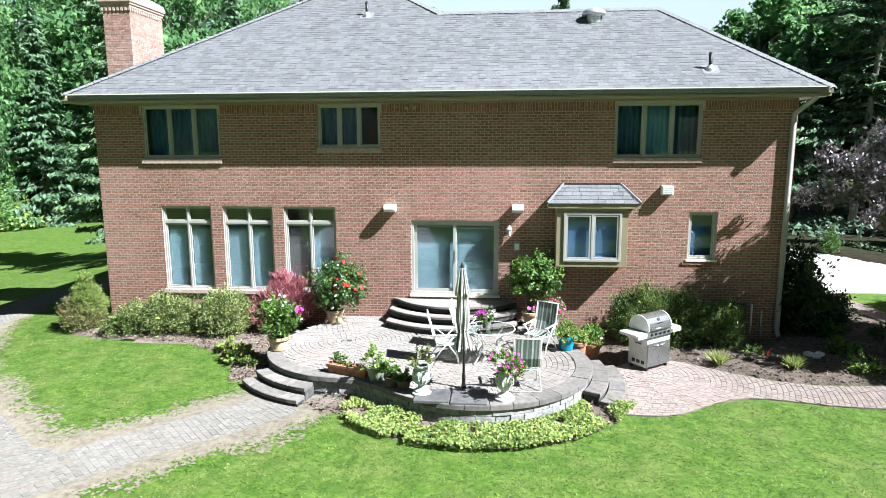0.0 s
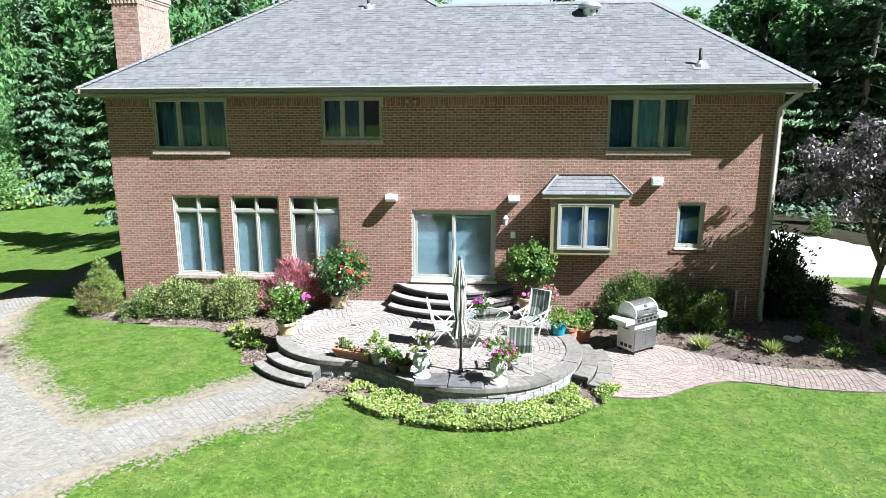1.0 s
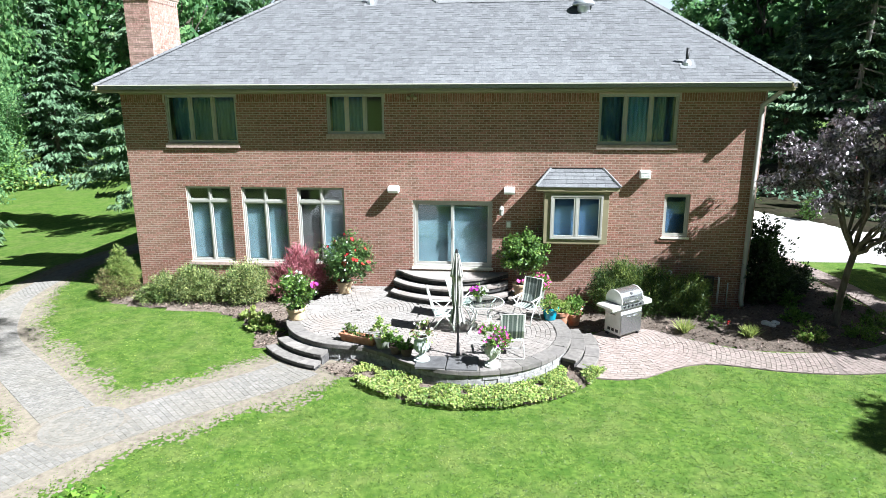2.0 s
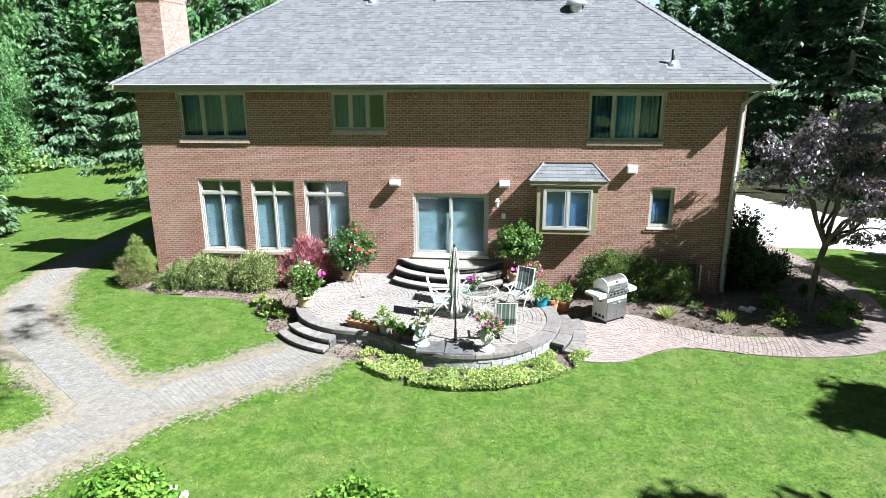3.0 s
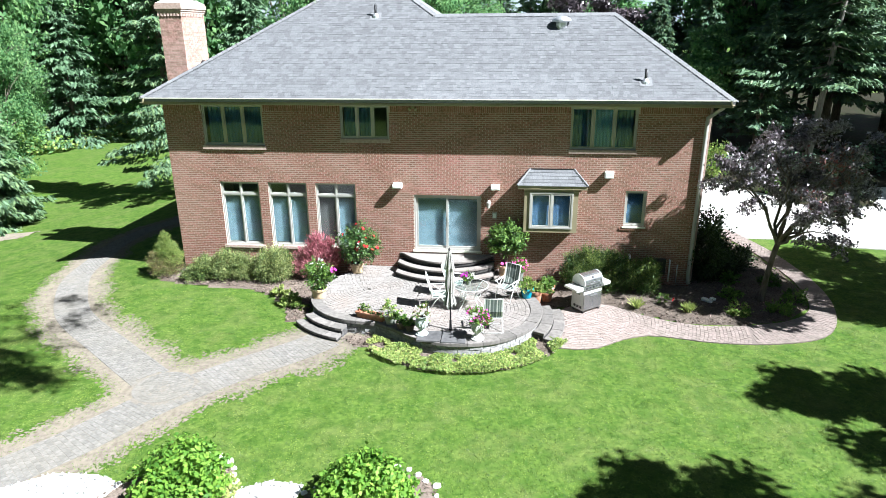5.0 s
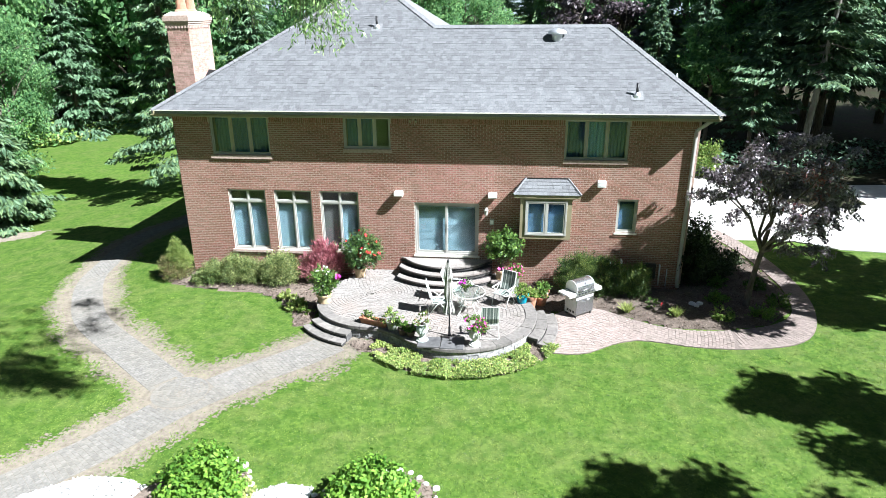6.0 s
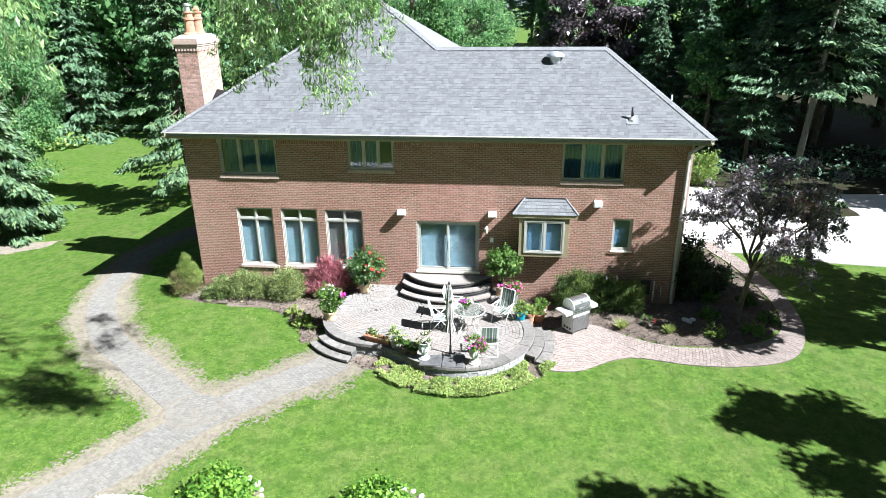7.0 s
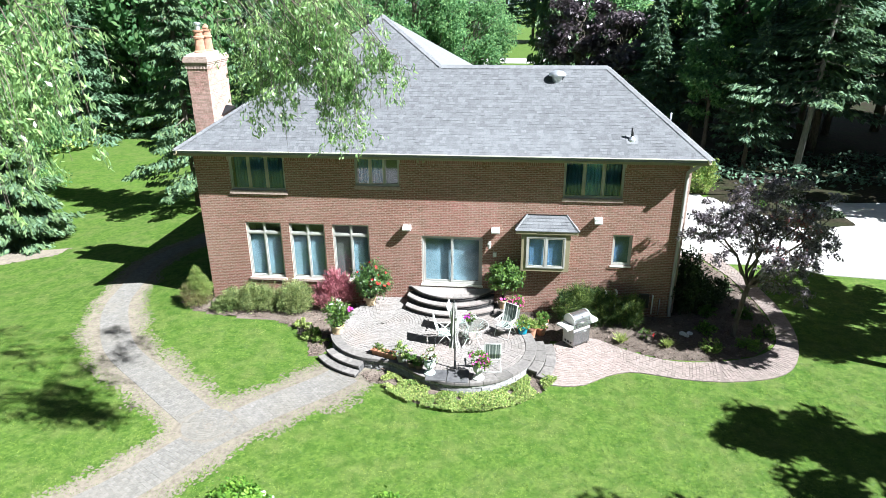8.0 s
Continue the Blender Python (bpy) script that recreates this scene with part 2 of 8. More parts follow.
# ---- building of meshes ----
class Geo:
    """Collects vertices and faces, and links them as one mesh object."""

    def __init__(self):
        self.v, self.f = [], []

    def add(self, verts, faces):
        k = len(self.v)
        self.v += [tuple(p) for p in verts]
        self.f += [tuple(i + k for i in f) for f in faces]
        return self

    def box(self, x0, x1, y0, y1, z0, z1, c=0.0):
        """A box, its top edges chamfered by c."""
        if not c:
            self.add([(x, y, z) for z in (z0, z1) for x, y in ((x0, y0), (x1, y0), (x1, y1), (x0, y1))],
                     [(3, 2, 1, 0), (4, 5, 6, 7), (0, 1, 5, 4), (1, 2, 6, 5), (2, 3, 7, 6), (3, 0, 4, 7)])
        else:
            rings = ((z0 + c, 0), (z1 - c, 0), (z1, c))
            self.rings([[(x0 + (d - 0) * 1, y0 + d, z), (x1 - d, y0 + d, z), (x1 - d, y1 - d, z), (x0 + d, y1 - d, z)] for z, d in ((z0, c), *rings)])
        return self

    def rings(self, rings, caps=True):
        """Skins closed rings of equal count one after the other."""
        n = len(rings[0])
        verts = [p for r in rings for p in r]
        faces = [(a * n + i, a * n + (i + 1) % n, (a + 1) * n + (i + 1) % n, (a + 1) * n + i) for a in range(len(rings) - 1) for i in range(n)]
        if caps:
            faces += [tuple(reversed(range(n))), tuple(range((len(rings) - 1) * n, len(rings) * n))]
        return self.add(verts, faces)

    def prism(self, poly, z0, z1, c=0.0):
        """A plan polygon (counter-clockwise) raised from z0 to z1, its top edge drawn in by c."""
        rings = [[(x, y, z0) for x, y in poly]]
        if c:
            cx, cy = sum(p[0] for p in poly) / len(poly), sum(p[1] for p in poly) / len(poly)
            inner = []
            for x, y in poly:
                d = max(math.hypot(x - cx, y - cy), 1e-6)
                inner.append((x + (cx - x) * c * 1.4 / d, y + (cy - y) * c * 1.4 / d, z1))
            rings += [[(x, y, z1 - c) for x, y in poly], inner]
        else:
            rings.append([(x, y, z1) for x, y in poly])
        return self.rings(rings)

    def tube(self, path, radii, n=8, caps=True):
        """A round bar along a path of points."""
        path = [Vector(p) for p in path]
        if not isinstance(radii, (list, tuple)):
            radii = [radii] * len(path)
        rings, side = [], None
        for i, p in enumerate(path):
            d = (path[min(i + 1, len(path) - 1)] - path[max(i - 1, 0)]).normalized()
            if side is None:
                side = d.cross(Vector((0, 0, 1)) if abs(d.z) < 0.9 else Vector((1, 0, 0))).normalized()
            side = (side - d * side.dot(d)).normalized()
            up = d.cross(side)
            rings.append([p + (side * math.cos(a) + up * math.sin(a)) * radii[i] for a in (2 * math.pi * k / n for k in range(n))])
        return self.rings(rings, caps)

    def lathe(self, profile, n=24, cx=0.0, cy=0.0):
        """A turned shape from (radius, height) pairs, bottom to top."""
        return self.rings([[(cx + r * math.cos(2 * math.pi * k / n), cy + r * math.sin(2 * math.pi * k / n), z) for k in range(n)] for r, z in profile])

    def moved(self, m):
        self.v = [tuple(m @ Vector(p)) for p in self.v]
        return self

    def link(self, name, mat, parent=None, label="", smooth=False):
        me = bpy.data.meshes.new(name)
        me.from_pydata(self.v, [], self.f)
        if smooth:
            me.polygons.foreach_set("use_smooth", [True] * len(me.polygons))
        me.materials.append(mat)
        me.update()
        ob = new(name, me)
        ob.parent = parent
        if label:
            ob["label"] = label
        return ob


def soft_edges(ob, width=0.006, segments=2):
    b = ob.modifiers.new("bevel", "BEVEL")
    b.width, b.segments, b.limit_method = width, segments, "ANGLE"
    return ob


def empty(name, label, category, group="", kind="", at=None):
    ob = new(name)
    ob.empty_display_size = 0.1
    if at is not None:
        ob.matrix_world = at
    return tagged(ob, label, category, group, kind)


def quad_cloud(name, mats, corners, parent=None, label="", slots=None):
    """Many loose four-cornered leaves as one mesh; corners has the shape (count, 4, 3)."""
    n = len(corners)
    me = bpy.data.meshes.new(name)
    me.vertices.add(4 * n)
    me.vertices.foreach_set("co", np.ascontiguousarray(corners, dtype=np.float32).ravel())
    me.loops.add(4 * n)
    me.loops.foreach_set("vertex_index", np.arange(4 * n, dtype=np.int32))
    me.polygons.add(n)
    me.polygons.foreach_set("loop_start", np.arange(0, 4 * n, 4, dtype=np.int32))
    me.polygons.foreach_set("loop_total", np.full(n, 4, dtype=np.int32))
    for m in mats:
        me.materials.append(m)
    if slots is not None:
        me.polygons.foreach_set("material_index", np.asarray(slots, dtype=np.int32))
    me.update(calc_edges=True)
    ob = new(name, me)
    ob.parent = parent
    if label:
        ob["label"] = label
    return ob


def leaf_quads(rng, centres, along, length, width, spread=0.6, fold=0.25, face=None):
    """Pointed, slightly folded leaves at the centres, that point about along."""
    n = len(centres)
    d = along + rng.normal(0, spread, (n, 3))
    d /= np.linalg.norm(d, axis=1, keepdims=True) + 1e-9
    s = np.cross(d, rng.normal(0, 1, (n, 3)) if face is None else face + rng.normal(0, 0.45, (n, 3)))
    s /= np.linalg.norm(s, axis=1, keepdims=True) + 1e-9
    u = np.cross(s, d)
    ln = (length * rng.uniform(0.7, 1.3, n))[:, None]
    wd = (width * rng.uniform(0.7, 1.3, n))[:, None]
    a = centres - d * ln * 0.5
    tip = centres + d * ln * 0.5
    mid = centres - d * ln * 0.05 + u * wd * fold
    return np.stack([a, mid + s * wd * 0.5, tip, mid - s * wd * 0.5], axis=1)


def ground_height(x, y):
    """Level round the house, falling gently away to the west, with slight unevenness far off."""
    u = max(0.0, -x - 10.0)
    fall = -0.115 * (u * u / 6 if u < 3 else min(u, 14.0) - 1.5) - 0.03 * max(0.0, u - 14.0)
    k = min(1.0, max(0.0, (y + 6.0) / 6.0))
    fall = fall * k * k * (3 - 2 * k) - 0.02 * max(0.0, y - 25.0) * (1 if x < 0 else 0.0)
    fall = max(fall, -4.5)
    far = min(1.0, max(0.0, (math.hypot(x, y + 4) - 18) / 30))
    return fall + far * 0.25 * noise.noise((x * 0.06, y * 0.06, 0))


def inside(p, poly):
    x, y = p
    hit = False
    for (x0, y0), (x1, y1) in zip(poly, poly[1:] + poly[:1]):
        if (y0 > y) != (y1 > y) and x < (x1 - x0) * (y - y0) / (y1 - y0) + x0:
            hit = not hit
    return hit


def smooth_line(points, step=0.25):
    """Points along a rounded line through the given ones."""
    out = []
    p = [points[0], *points, points[-1]]
    for i in range(1, len(p) - 2):
        a, b, c, d = (Vector(q) for q in p[i - 1:i + 3])
        n = max(2, int((c - b).length / step))
        for k in range(n):
            t = k / n
            out.append(0.5 * ((2 * b) + (c - a) * t + (2 * a - 5 * b + 4 * c - d) * t * t + (3 * b - a - 3 * c + d) * t ** 3))
    out.append(Vector(points[-1]))
    return out


# ---- ground: one sheet to the horizon ----
def spread(lo, hi, fine_lo, fine_hi, step):
    near = list(np.arange(fine_lo, fine_hi + 0.01, step))
    out, d, k = [], step, fine_lo
    while k > lo:
        d *= 1.35
        k -= d
        out.insert(0, k)
    k, d = fine_hi, step
    while k < hi:
        d *= 1.35
        near.append(k + d)
        k += d
    return out + near


gx, gy = spread(-900, 900, -45, 30, 0.75), spread(-300, 1500, -24, 40, 0.75)
g = Geo()
g.add([(x, y, ground_height(x, y)) for y in gy for x in gx],
      [(j * len(gx) + i, j * len(gx) + i + 1, (j + 1) * len(gx) + i + 1, (j + 1) * len(gx) + i) for j in range(len(gy) - 1) for i in range(len(gx) - 1)])
ground = tagged(g.link("ground", LAWN, smooth=True), "sunlit mown green lawn, slightly patchy, round the house", "lawn", kind="structure")

# glowing arc far behind the woods, added to stand in for pale summer haze
haze = bpy.data.materials.new("glowing_pale_haze")
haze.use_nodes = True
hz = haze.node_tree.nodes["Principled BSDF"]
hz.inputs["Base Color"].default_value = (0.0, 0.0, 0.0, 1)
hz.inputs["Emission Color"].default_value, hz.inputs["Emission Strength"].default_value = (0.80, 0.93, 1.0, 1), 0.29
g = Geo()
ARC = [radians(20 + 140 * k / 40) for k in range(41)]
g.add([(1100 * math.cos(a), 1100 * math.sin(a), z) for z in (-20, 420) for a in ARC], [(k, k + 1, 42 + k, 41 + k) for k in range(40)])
tagged(g.link("backdrop", haze, smooth=True), "glowing pale backdrop standing in for hazy sky far behind the woods", "sky", kind="structure")

# ---- the house ----
WL, WR, WTOP, WBACK = -9.48, 8.57, 6.08, 12.6     # outer faces of the brick walls
EL, ER, EY, EZ = -9.87, 9.08, -0.62, 6.32         # eaves line
SLOPE = 0.6374
RIDGE_Y, RIDGE_Z, RIDGE_X = 3.42, 6.32 + 0.6374 * 4.04, 5.95
PEAK = (-3.25, 6.23, 6.32 + 0.6374 * 6.85)
house = empty("house", "two-storey red brick house with grey shingled hip roof and khaki trim", "house")

# x0, x1, z0, z1 of the openings in the garden front
OPENINGS = {
    "upper_west": (-8.14, -6.0, 4.671, 6.05), "upper_middle": (-3.33, -1.67, 4.942, 6.05), "upper_east": (4.28, 6.39, 4.671, 6.03),
    "tall_1": (-7.77, -6.37, 1.083, 3.385), "tall_2": (-6.04, -4.65, 1.083, 3.385), "tall_3": (-4.34, -2.92, 1.083, 3.385),
    "slider": (-0.89, 1.42, 1.0155, 3.0465), "small": (6.20, 6.90, 2.099, 3.317), "bay": (2.98, 4.50, 2.05, 3.35),
}


def in_opening(x, z, grow=0.0):
    return any(a - grow < x < b + grow and c - grow < z < d + grow for a, b, c, d in OPENINGS.values())


def south_wall():
    g = Geo()
    xs = sorted({WL, WR, *(v for o in OPENINGS.values() for v in o[:2])})
    zs = sorted({-0.3, WTOP + 0.2, *(v for o in OPENINGS.values() for v in o[2:])})
    nx, nz = len(xs), len(zs)
    g.v = [(x, y, z) for y in (0.0003, 0.28) for z in zs for x in xs]
    solid = {(i, j) for i in range(nx - 1) for j in range(nz - 1) if not in_opening((xs[i] + xs[i + 1]) / 2, (zs[j] + zs[j + 1]) / 2)}
    at = lambda k, i, j: k * nx * nz + j * nx + i
    for i, j in solid:
        g.f += [(at(0, i, j), at(0, i + 1, j), at(0, i + 1, j + 1), at(0, i, j + 1)), (at(1, i + 1, j), at(1, i, j), at(1, i, j + 1), at(1, i + 1, j + 1))]
        for (di, dj), (a, b) in {(-1, 0): ((i, j + 1), (i, j)), (1, 0): ((i + 1, j), (i + 1, j + 1)), (0, -1): ((i, j), (i + 1, j)), (0, 1): ((i + 1, j + 1), (i, j + 1))}.items():
            if (i + di, j + dj) not in solid:
                g.f.append((at(0, *b), at(0, *a), at(1, *a), at(1, *b)))
    return g.link("wall", MORTAR, house, "red brick garden wall with pale mortar joints")


wall_south = south_wall()
SCREEN = material("brown_mesh_screen", (0.10, 0.092, 0.085), (0.15, 0.14, 0.13), 30, 0.8)
Geo().box(WR - 0.1, WR + 0.17, 0.3, 0.75, -0.3, 6.1).link("wall", PALE_BRICK, house, "narrow pale brick return beside the downspout")
g = Geo()
g.box(WL + 0.006, WL + 0.28, 0.28, WBACK, -0.8, WTOP + 0.2)
wall_west = g.link("wall", MORTAR, house)
g = Geo()
g.box(WR - 0.28, WR - 0.006, 0.28, 7.0, -0.3, WTOP + 0.2)
wall_east = g.link("wall", MORTAR, house)
for x0, x1, y0, y1 in ((WL + 0.28, 3.0, WBACK - 0.28, WBACK), (3.0, WR - 0.28, 6.72, 7.0), (2.72, 3.0, 7.0, WBACK - 0.28)):
    Geo().box(x0, x1, y0, y1, -0.3, WTOP + 0.2).link("wall", BRICK, house)
g = Geo()
g.box(WL + 0.28, WR - 0.28, 0.28, 6.7, 0.82, 0.95).box(WL + 0.28, 2.7, 6.7, WBACK - 0.28, 0.82, 0.95)
g.link("floor", FLOOR_WOOD, house)
g = Geo()
g.box(WL + 0.28, WR - 0.28, 0.28, 6.7, 3.62, 3.9).box(WL + 0.28, WR - 0.28, 0.28, 6.7, 6.1, 6.26)
g.link("storey_floor", INSIDE, house)
g = Geo()
g.box(WL + 0.28, WR - 0.28, 4.2, 4.3, 0.95, 3.62).box(WL + 0.28, WR - 0.28, 3.6, 3.7, 3.9, 6.1)
for x in (-5.2, 1.9):
    g.box(x, x + 0.1, 0.29, 3.6, 3.9, 6.1)
for x in (-2.2, 2.4, 5.6):
    g.box(x, x + 0.1, 0.29, 4.2, 0.95, 3.62)
g.link("partition", INSIDE, house)


def sloped_slab(corners, thick=0.14):
    g = Geo()
    n = len(corners)
    g.add([*corners, *[(x, y, z - thick) for x, y, z in corners]],
          [tuple(range(n)), tuple(reversed(range(n, 2 * n)))] + [(i, i + n, (i + 1) % n + n, (i + 1) % n) for i in range(n)])
    return g


JUNCTION = (PEAK[0] + (PEAK[1] - RIDGE_Y), RIDGE_Y, RIDGE_Z)
FRONT = [(EL, EY, EZ), (ER, EY, EZ), (RIDGE_X, RIDGE_Y, RIDGE_Z), JUNCTION, PEAK]
BY = 2 * PEAK[1] - EY
EAST_IN = 2 * PEAK[0] - EL
WEST = [(EL, BY, EZ), (EL, EY, EZ), PEAK]
EAST = [(ER, EY, EZ), (ER, 2 * RIDGE_Y - EY, EZ), (RIDGE_X, RIDGE_Y, RIDGE_Z)]
BACK = [(ER, 2 * RIDGE_Y - EY, EZ), (JUNCTION[0] + 2.4, 2 * RIDGE_Y - EY, EZ), JUNCTION, (RIDGE_X, RIDGE_Y, RIDGE_Z)]
INNER_EAST = [JUNCTION, (EAST_IN, 2 * RIDGE_Y - EY, EZ), (EAST_IN, BY, EZ), PEAK]
NORTH = [(EAST_IN, BY, EZ), (EL, BY, EZ), PEAK]
for poly in (FRONT, WEST, EAST, BACK, INNER_EAST, NORTH):
    sloped_slab(poly, 0.12).link("roof", SHINGLE, house, "grey asphalt shingle roof slope")

# soffit, frieze board, fascia and gutter
g = Geo()
g.box(EL + 0.04, ER - 0.04, EY + 0.05, 0.0, 6.10, 6.13)
g.box(EL + 0.04, WL, 0.0, BY - 0.1, 6.10, 6.13).box(WR, ER - 0.04, 0.0, 2 * RIDGE_Y - EY - 0.1, 6.10, 6.13)
g.link("soffit", TRIM, house)
soft_edges(Geo().box(WL - 0.02, WR + 0.02, -0.035, -0.008, 5.90 + 0.16, 6.10).link("frieze_board", TRIM, house, "khaki painted frieze board"))
soft_edges(Geo().box(EL + 0.02, ER - 0.02, EY + 0.02, EY + 0.05, 6.10, 6.31).link("fascia", TRIM, house))
soft_edges(Geo().box(EL + 0.02, EL + 0.05, EY + 0.05, BY, 6.10, 6.31).link("fascia", TRIM, house))
soft_edges(Geo().box(ER - 0.05, ER - 0.02, EY + 0.05, 2 * RIDGE_Y - EY, 6.10, 6.31).link("fascia", TRIM, house))


def gutter(points):
    """A half-open metal gutter along the eaves."""
    g = Geo()
    profile = [(0.0, -0.02), (-0.085, -0.02), (-0.12, 0.05), (-0.12, 0.10), (-0.108, 0.10), (-0.108, 0.06), (-0.08, -0.005), (0.0, -0.005)]
    (x0, y0), (x1, y1), out = points
    ring = []
    for x, y in ((x0, y0), (x1, y1)):
        ring.append([(x - out[0] * o, y - out[1] * o, 6.19 + h) for o, h in profile])
    g.rings(ring)
    return g.link("gutter", GUTTER_KHAKI, house, "khaki metal gutter")


Geo().box(EL - 0.01, ER + 0.01, EY - 0.05, EY + 0.06, 6.30, 6.325).link("drip_edge", GUTTER, house, "thin white metal drip edge")
gutter(((EL - 0.0, EY + 0.02), (ER + 0.0, EY + 0.02), (0, 1)))
gutter(((EL + 0.02, BY), (EL + 0.02, EY - 0.1), (1, 0)))
gutter(((ER - 0.02, EY - 0.1), (ER - 0.02, 2 * RIDGE_Y - EY), (-1, 0)))
g = Geo().tube([(8.83, -0.40, 6.18), (8.83, -0.38, 6.08), (8.50, -0.07, 5.72), (8.50, -0.07, 5.6), (8.50, -0.07, 0.35), (8.50, -0.22, 0.18)], 0.062, 8)
g.link("downspout", FRAME, house, "almond metal downspout at the corner", smooth=True)


# ---- windows ----
def blind_part(parent, x0, x1, z0, z1, y, mat=BLIND, tilt=0.35):
    g = Geo()
    z = z1
    while z > z0:
        g.add([(x0, y - 0.010, z - 0.008), (x1, y - 0.010, z - 0.008), (x1, y + 0.010, z + 0.006), (x0, y + 0.010, z + 0.006)], [(0, 1, 2, 3)])
        z -= 0.021
    g.box(x0, x1, y - 0.02, y + 0.02, z1, z1 + 0.04)
    return g.link("blind", mat, parent, "lowered white slatted blind")


SHEER = material("blue_grey_sheer", (0.055, 0.14, 0.26), (0.105, 0.22, 0.37), 10, 0.9, stretch=(8, 1, 0.3))


def curtain_part(parent, x0, x1, z0, z1, y, mat=CURTAIN, label="pale blue hanging curtain"):
    g = Geo()
    n = int((x1 - x0) / 0.02)
    row = [(x0 + (x1 - x0) * i / n, y + 0.03 * math.sin(i * 1.1) + 0.01 * math.sin(i * 0.37)) for i in range(n + 1)]
    g.add([(x, yy, z) for z in (z0, z1) for x, yy in row], [(i, i + 1, n + 2 + i, n + 1 + i) for i in range(n)])
    return g.link("curtain", mat, parent, label, smooth=True)


def ring_frame(g, x0, x1, z0, z1, y0, y1, w):
    """A rectangular frame of one piece."""
    loops = [[(x0, z0), (x1, z0), (x1, z1), (x0, z1)], [(x0 + w, z0 + w), (x1 - w, z0 + w), (x1 - w, z1 - w), (x0 + w, z1 - w)]]
    verts = [(x, y, z) for y in (y0, y1) for loop in loops for x, z in loop]
    faces = []
    for i in range(4):
        j = (i + 1) % 4
        faces += [(i, j, 4 + j, 4 + i), (8 + j, 8 + i, 12 + i, 12 + j), (j, i, 8 + i, 8 + j), (4 + i, 4 + j, 12 + j, 12 + i)]
    g.add(verts, faces)


def window(where, columns, label, y=0.075, transom=None, sash=0.036, frame_w=0.042, mat=FRAME, name="window"):
    """A framed window in an opening: frame, sashes with panes, optional transom lights."""
    x0, x1, z0, z1 = where
    w = Geo()
    ring_frame(w, x0, x1, z0, z1, y - 0.02, y + 0.09, frame_w)
    inner = x1 - x0 - 2 * frame_w
    win = w.link(name, mat, house, label)
    soft_edges(win, 0.006)
    if transom:
        soft_edges(Geo().box(x0 + frame_w, x1 - frame_w, y - 0.012, y + 0.08, transom - 0.035, transom + 0.035).link("transom_bar", mat, win), 0.005)
    for k in range(1, columns):
        xm = x0 + frame_w + inner * k / columns
        soft_edges(Geo().box(xm - 0.024, xm + 0.024, y - 0.014, y + 0.085, z0 + frame_w, z1 - frame_w).link("mullion", mat, win), 0.005)
    lights = []
    for k in range(columns):
        a = x0 + frame_w + inner * k / columns + (0.024 if k else 0)
        b = x0 + frame_w + inner * (k + 1) / columns - (0.024 if k < columns - 1 else 0)
        spans = [(z0 + frame_w, z1 - frame_w)] if not transom else [(z0 + frame_w, transom - 0.035), (transom + 0.035, z1 - frame_w)]
        for c, d in spans:
            s = Geo()
            ring_frame(s, a + 0.003, b - 0.003, c + 0.003, d - 0.003, y + 0.012, y + 0.06, sash if d - c > 0.6 else 0.03)
            sash_ob = s.link("sash", mat, win)
            p = Geo().box(a + 0.03, b - 0.03, y + 0.034, y + 0.040, c + 0.03, d - 0.03).link("pane", GLASS, win)
            p.visible_shadow = False
            lights.append((a + 0.04, b - 0.04, c + 0.04, d - 0.04))
    return win, lights


def sill(parent, x0, x1, z0, z1, depth, mat=COPING):
    return soft_edges(Geo().box(x0, x1, -depth, 0.07, z0, z1, 0.0).link("sill", mat, parent), 0.008)


w, l = window(OPENINGS["upper_west"], 3, "triple casement window with almond frame and dark panes")
sill(w, -8.2, -5.95, 4.53, 4.667, 0.06, PALE_BRICK)
curtain_part(w, -8.05, -6.1, 4.7, 6.02, 0.32, SHEER, "dim blue-grey sheer curtain")
w, l = window(OPENINGS["upper_middle"], 3, "triple casement window with almond frame")
sill(w, -3.36, -1.64, 4.815, 4.938, 0.025, PALE_BRICK)
curtain_part(w, -3.25, -2.3, 4.97, 6.02, 0.32, SHEER, "dim blue-grey sheer curtain")
w, l = window(OPENINGS["upper_east"], 3, "triple casement window with a pale curtain behind")
sill(w, 4.25, 6.42, 4.54, 4.667, 0.05, PALE_BRICK)
curtain_part(w, l[1][0] - 0.05, l[1][1] + 0.1, 4.7, 6.0, 0.24)
curtain_part(w, 4.35, 6.32, 4.7, 6.0, 0.36, SHEER, "dim blue-grey sheer curtain")
for k, key in enumerate(("tall_1", "tall_2", "tall_3")):
    o = OPENINGS[key]
    w, l = window(o, 2, "tall double window with transom lights and lowered blinds", transom=2.94)
    sill(w, o[0] - 0.06, o[1] + 0.06, 0.975, 1.079, 0.07, PALE_BRICK)
    for a, b, c, d in (l[0], l[2]):
        brown = k == 2 and a < -4.0
        blind_part(w, a - 0.02, b + 0.02, c, 2.88, 0.20, SCREEN if brown else BLIND)
w, l = window(OPENINGS["small"], 1, "small single window with almond frame and a blind", sash=0.05)
sill(w, 6.16, 6.94, 2.045, 2.095, 0.05, GUTTER)
soft_edges(Geo().box(6.08, 7.02, -0.03, -0.004, 1.965, 2.043).link("sill", BRICK, w, "projecting brick sill course"), 0.006)
blind_part(w, l[0][0], l[0][1], l[0][2], l[0][3], 0.20, BLIND_BLUE)


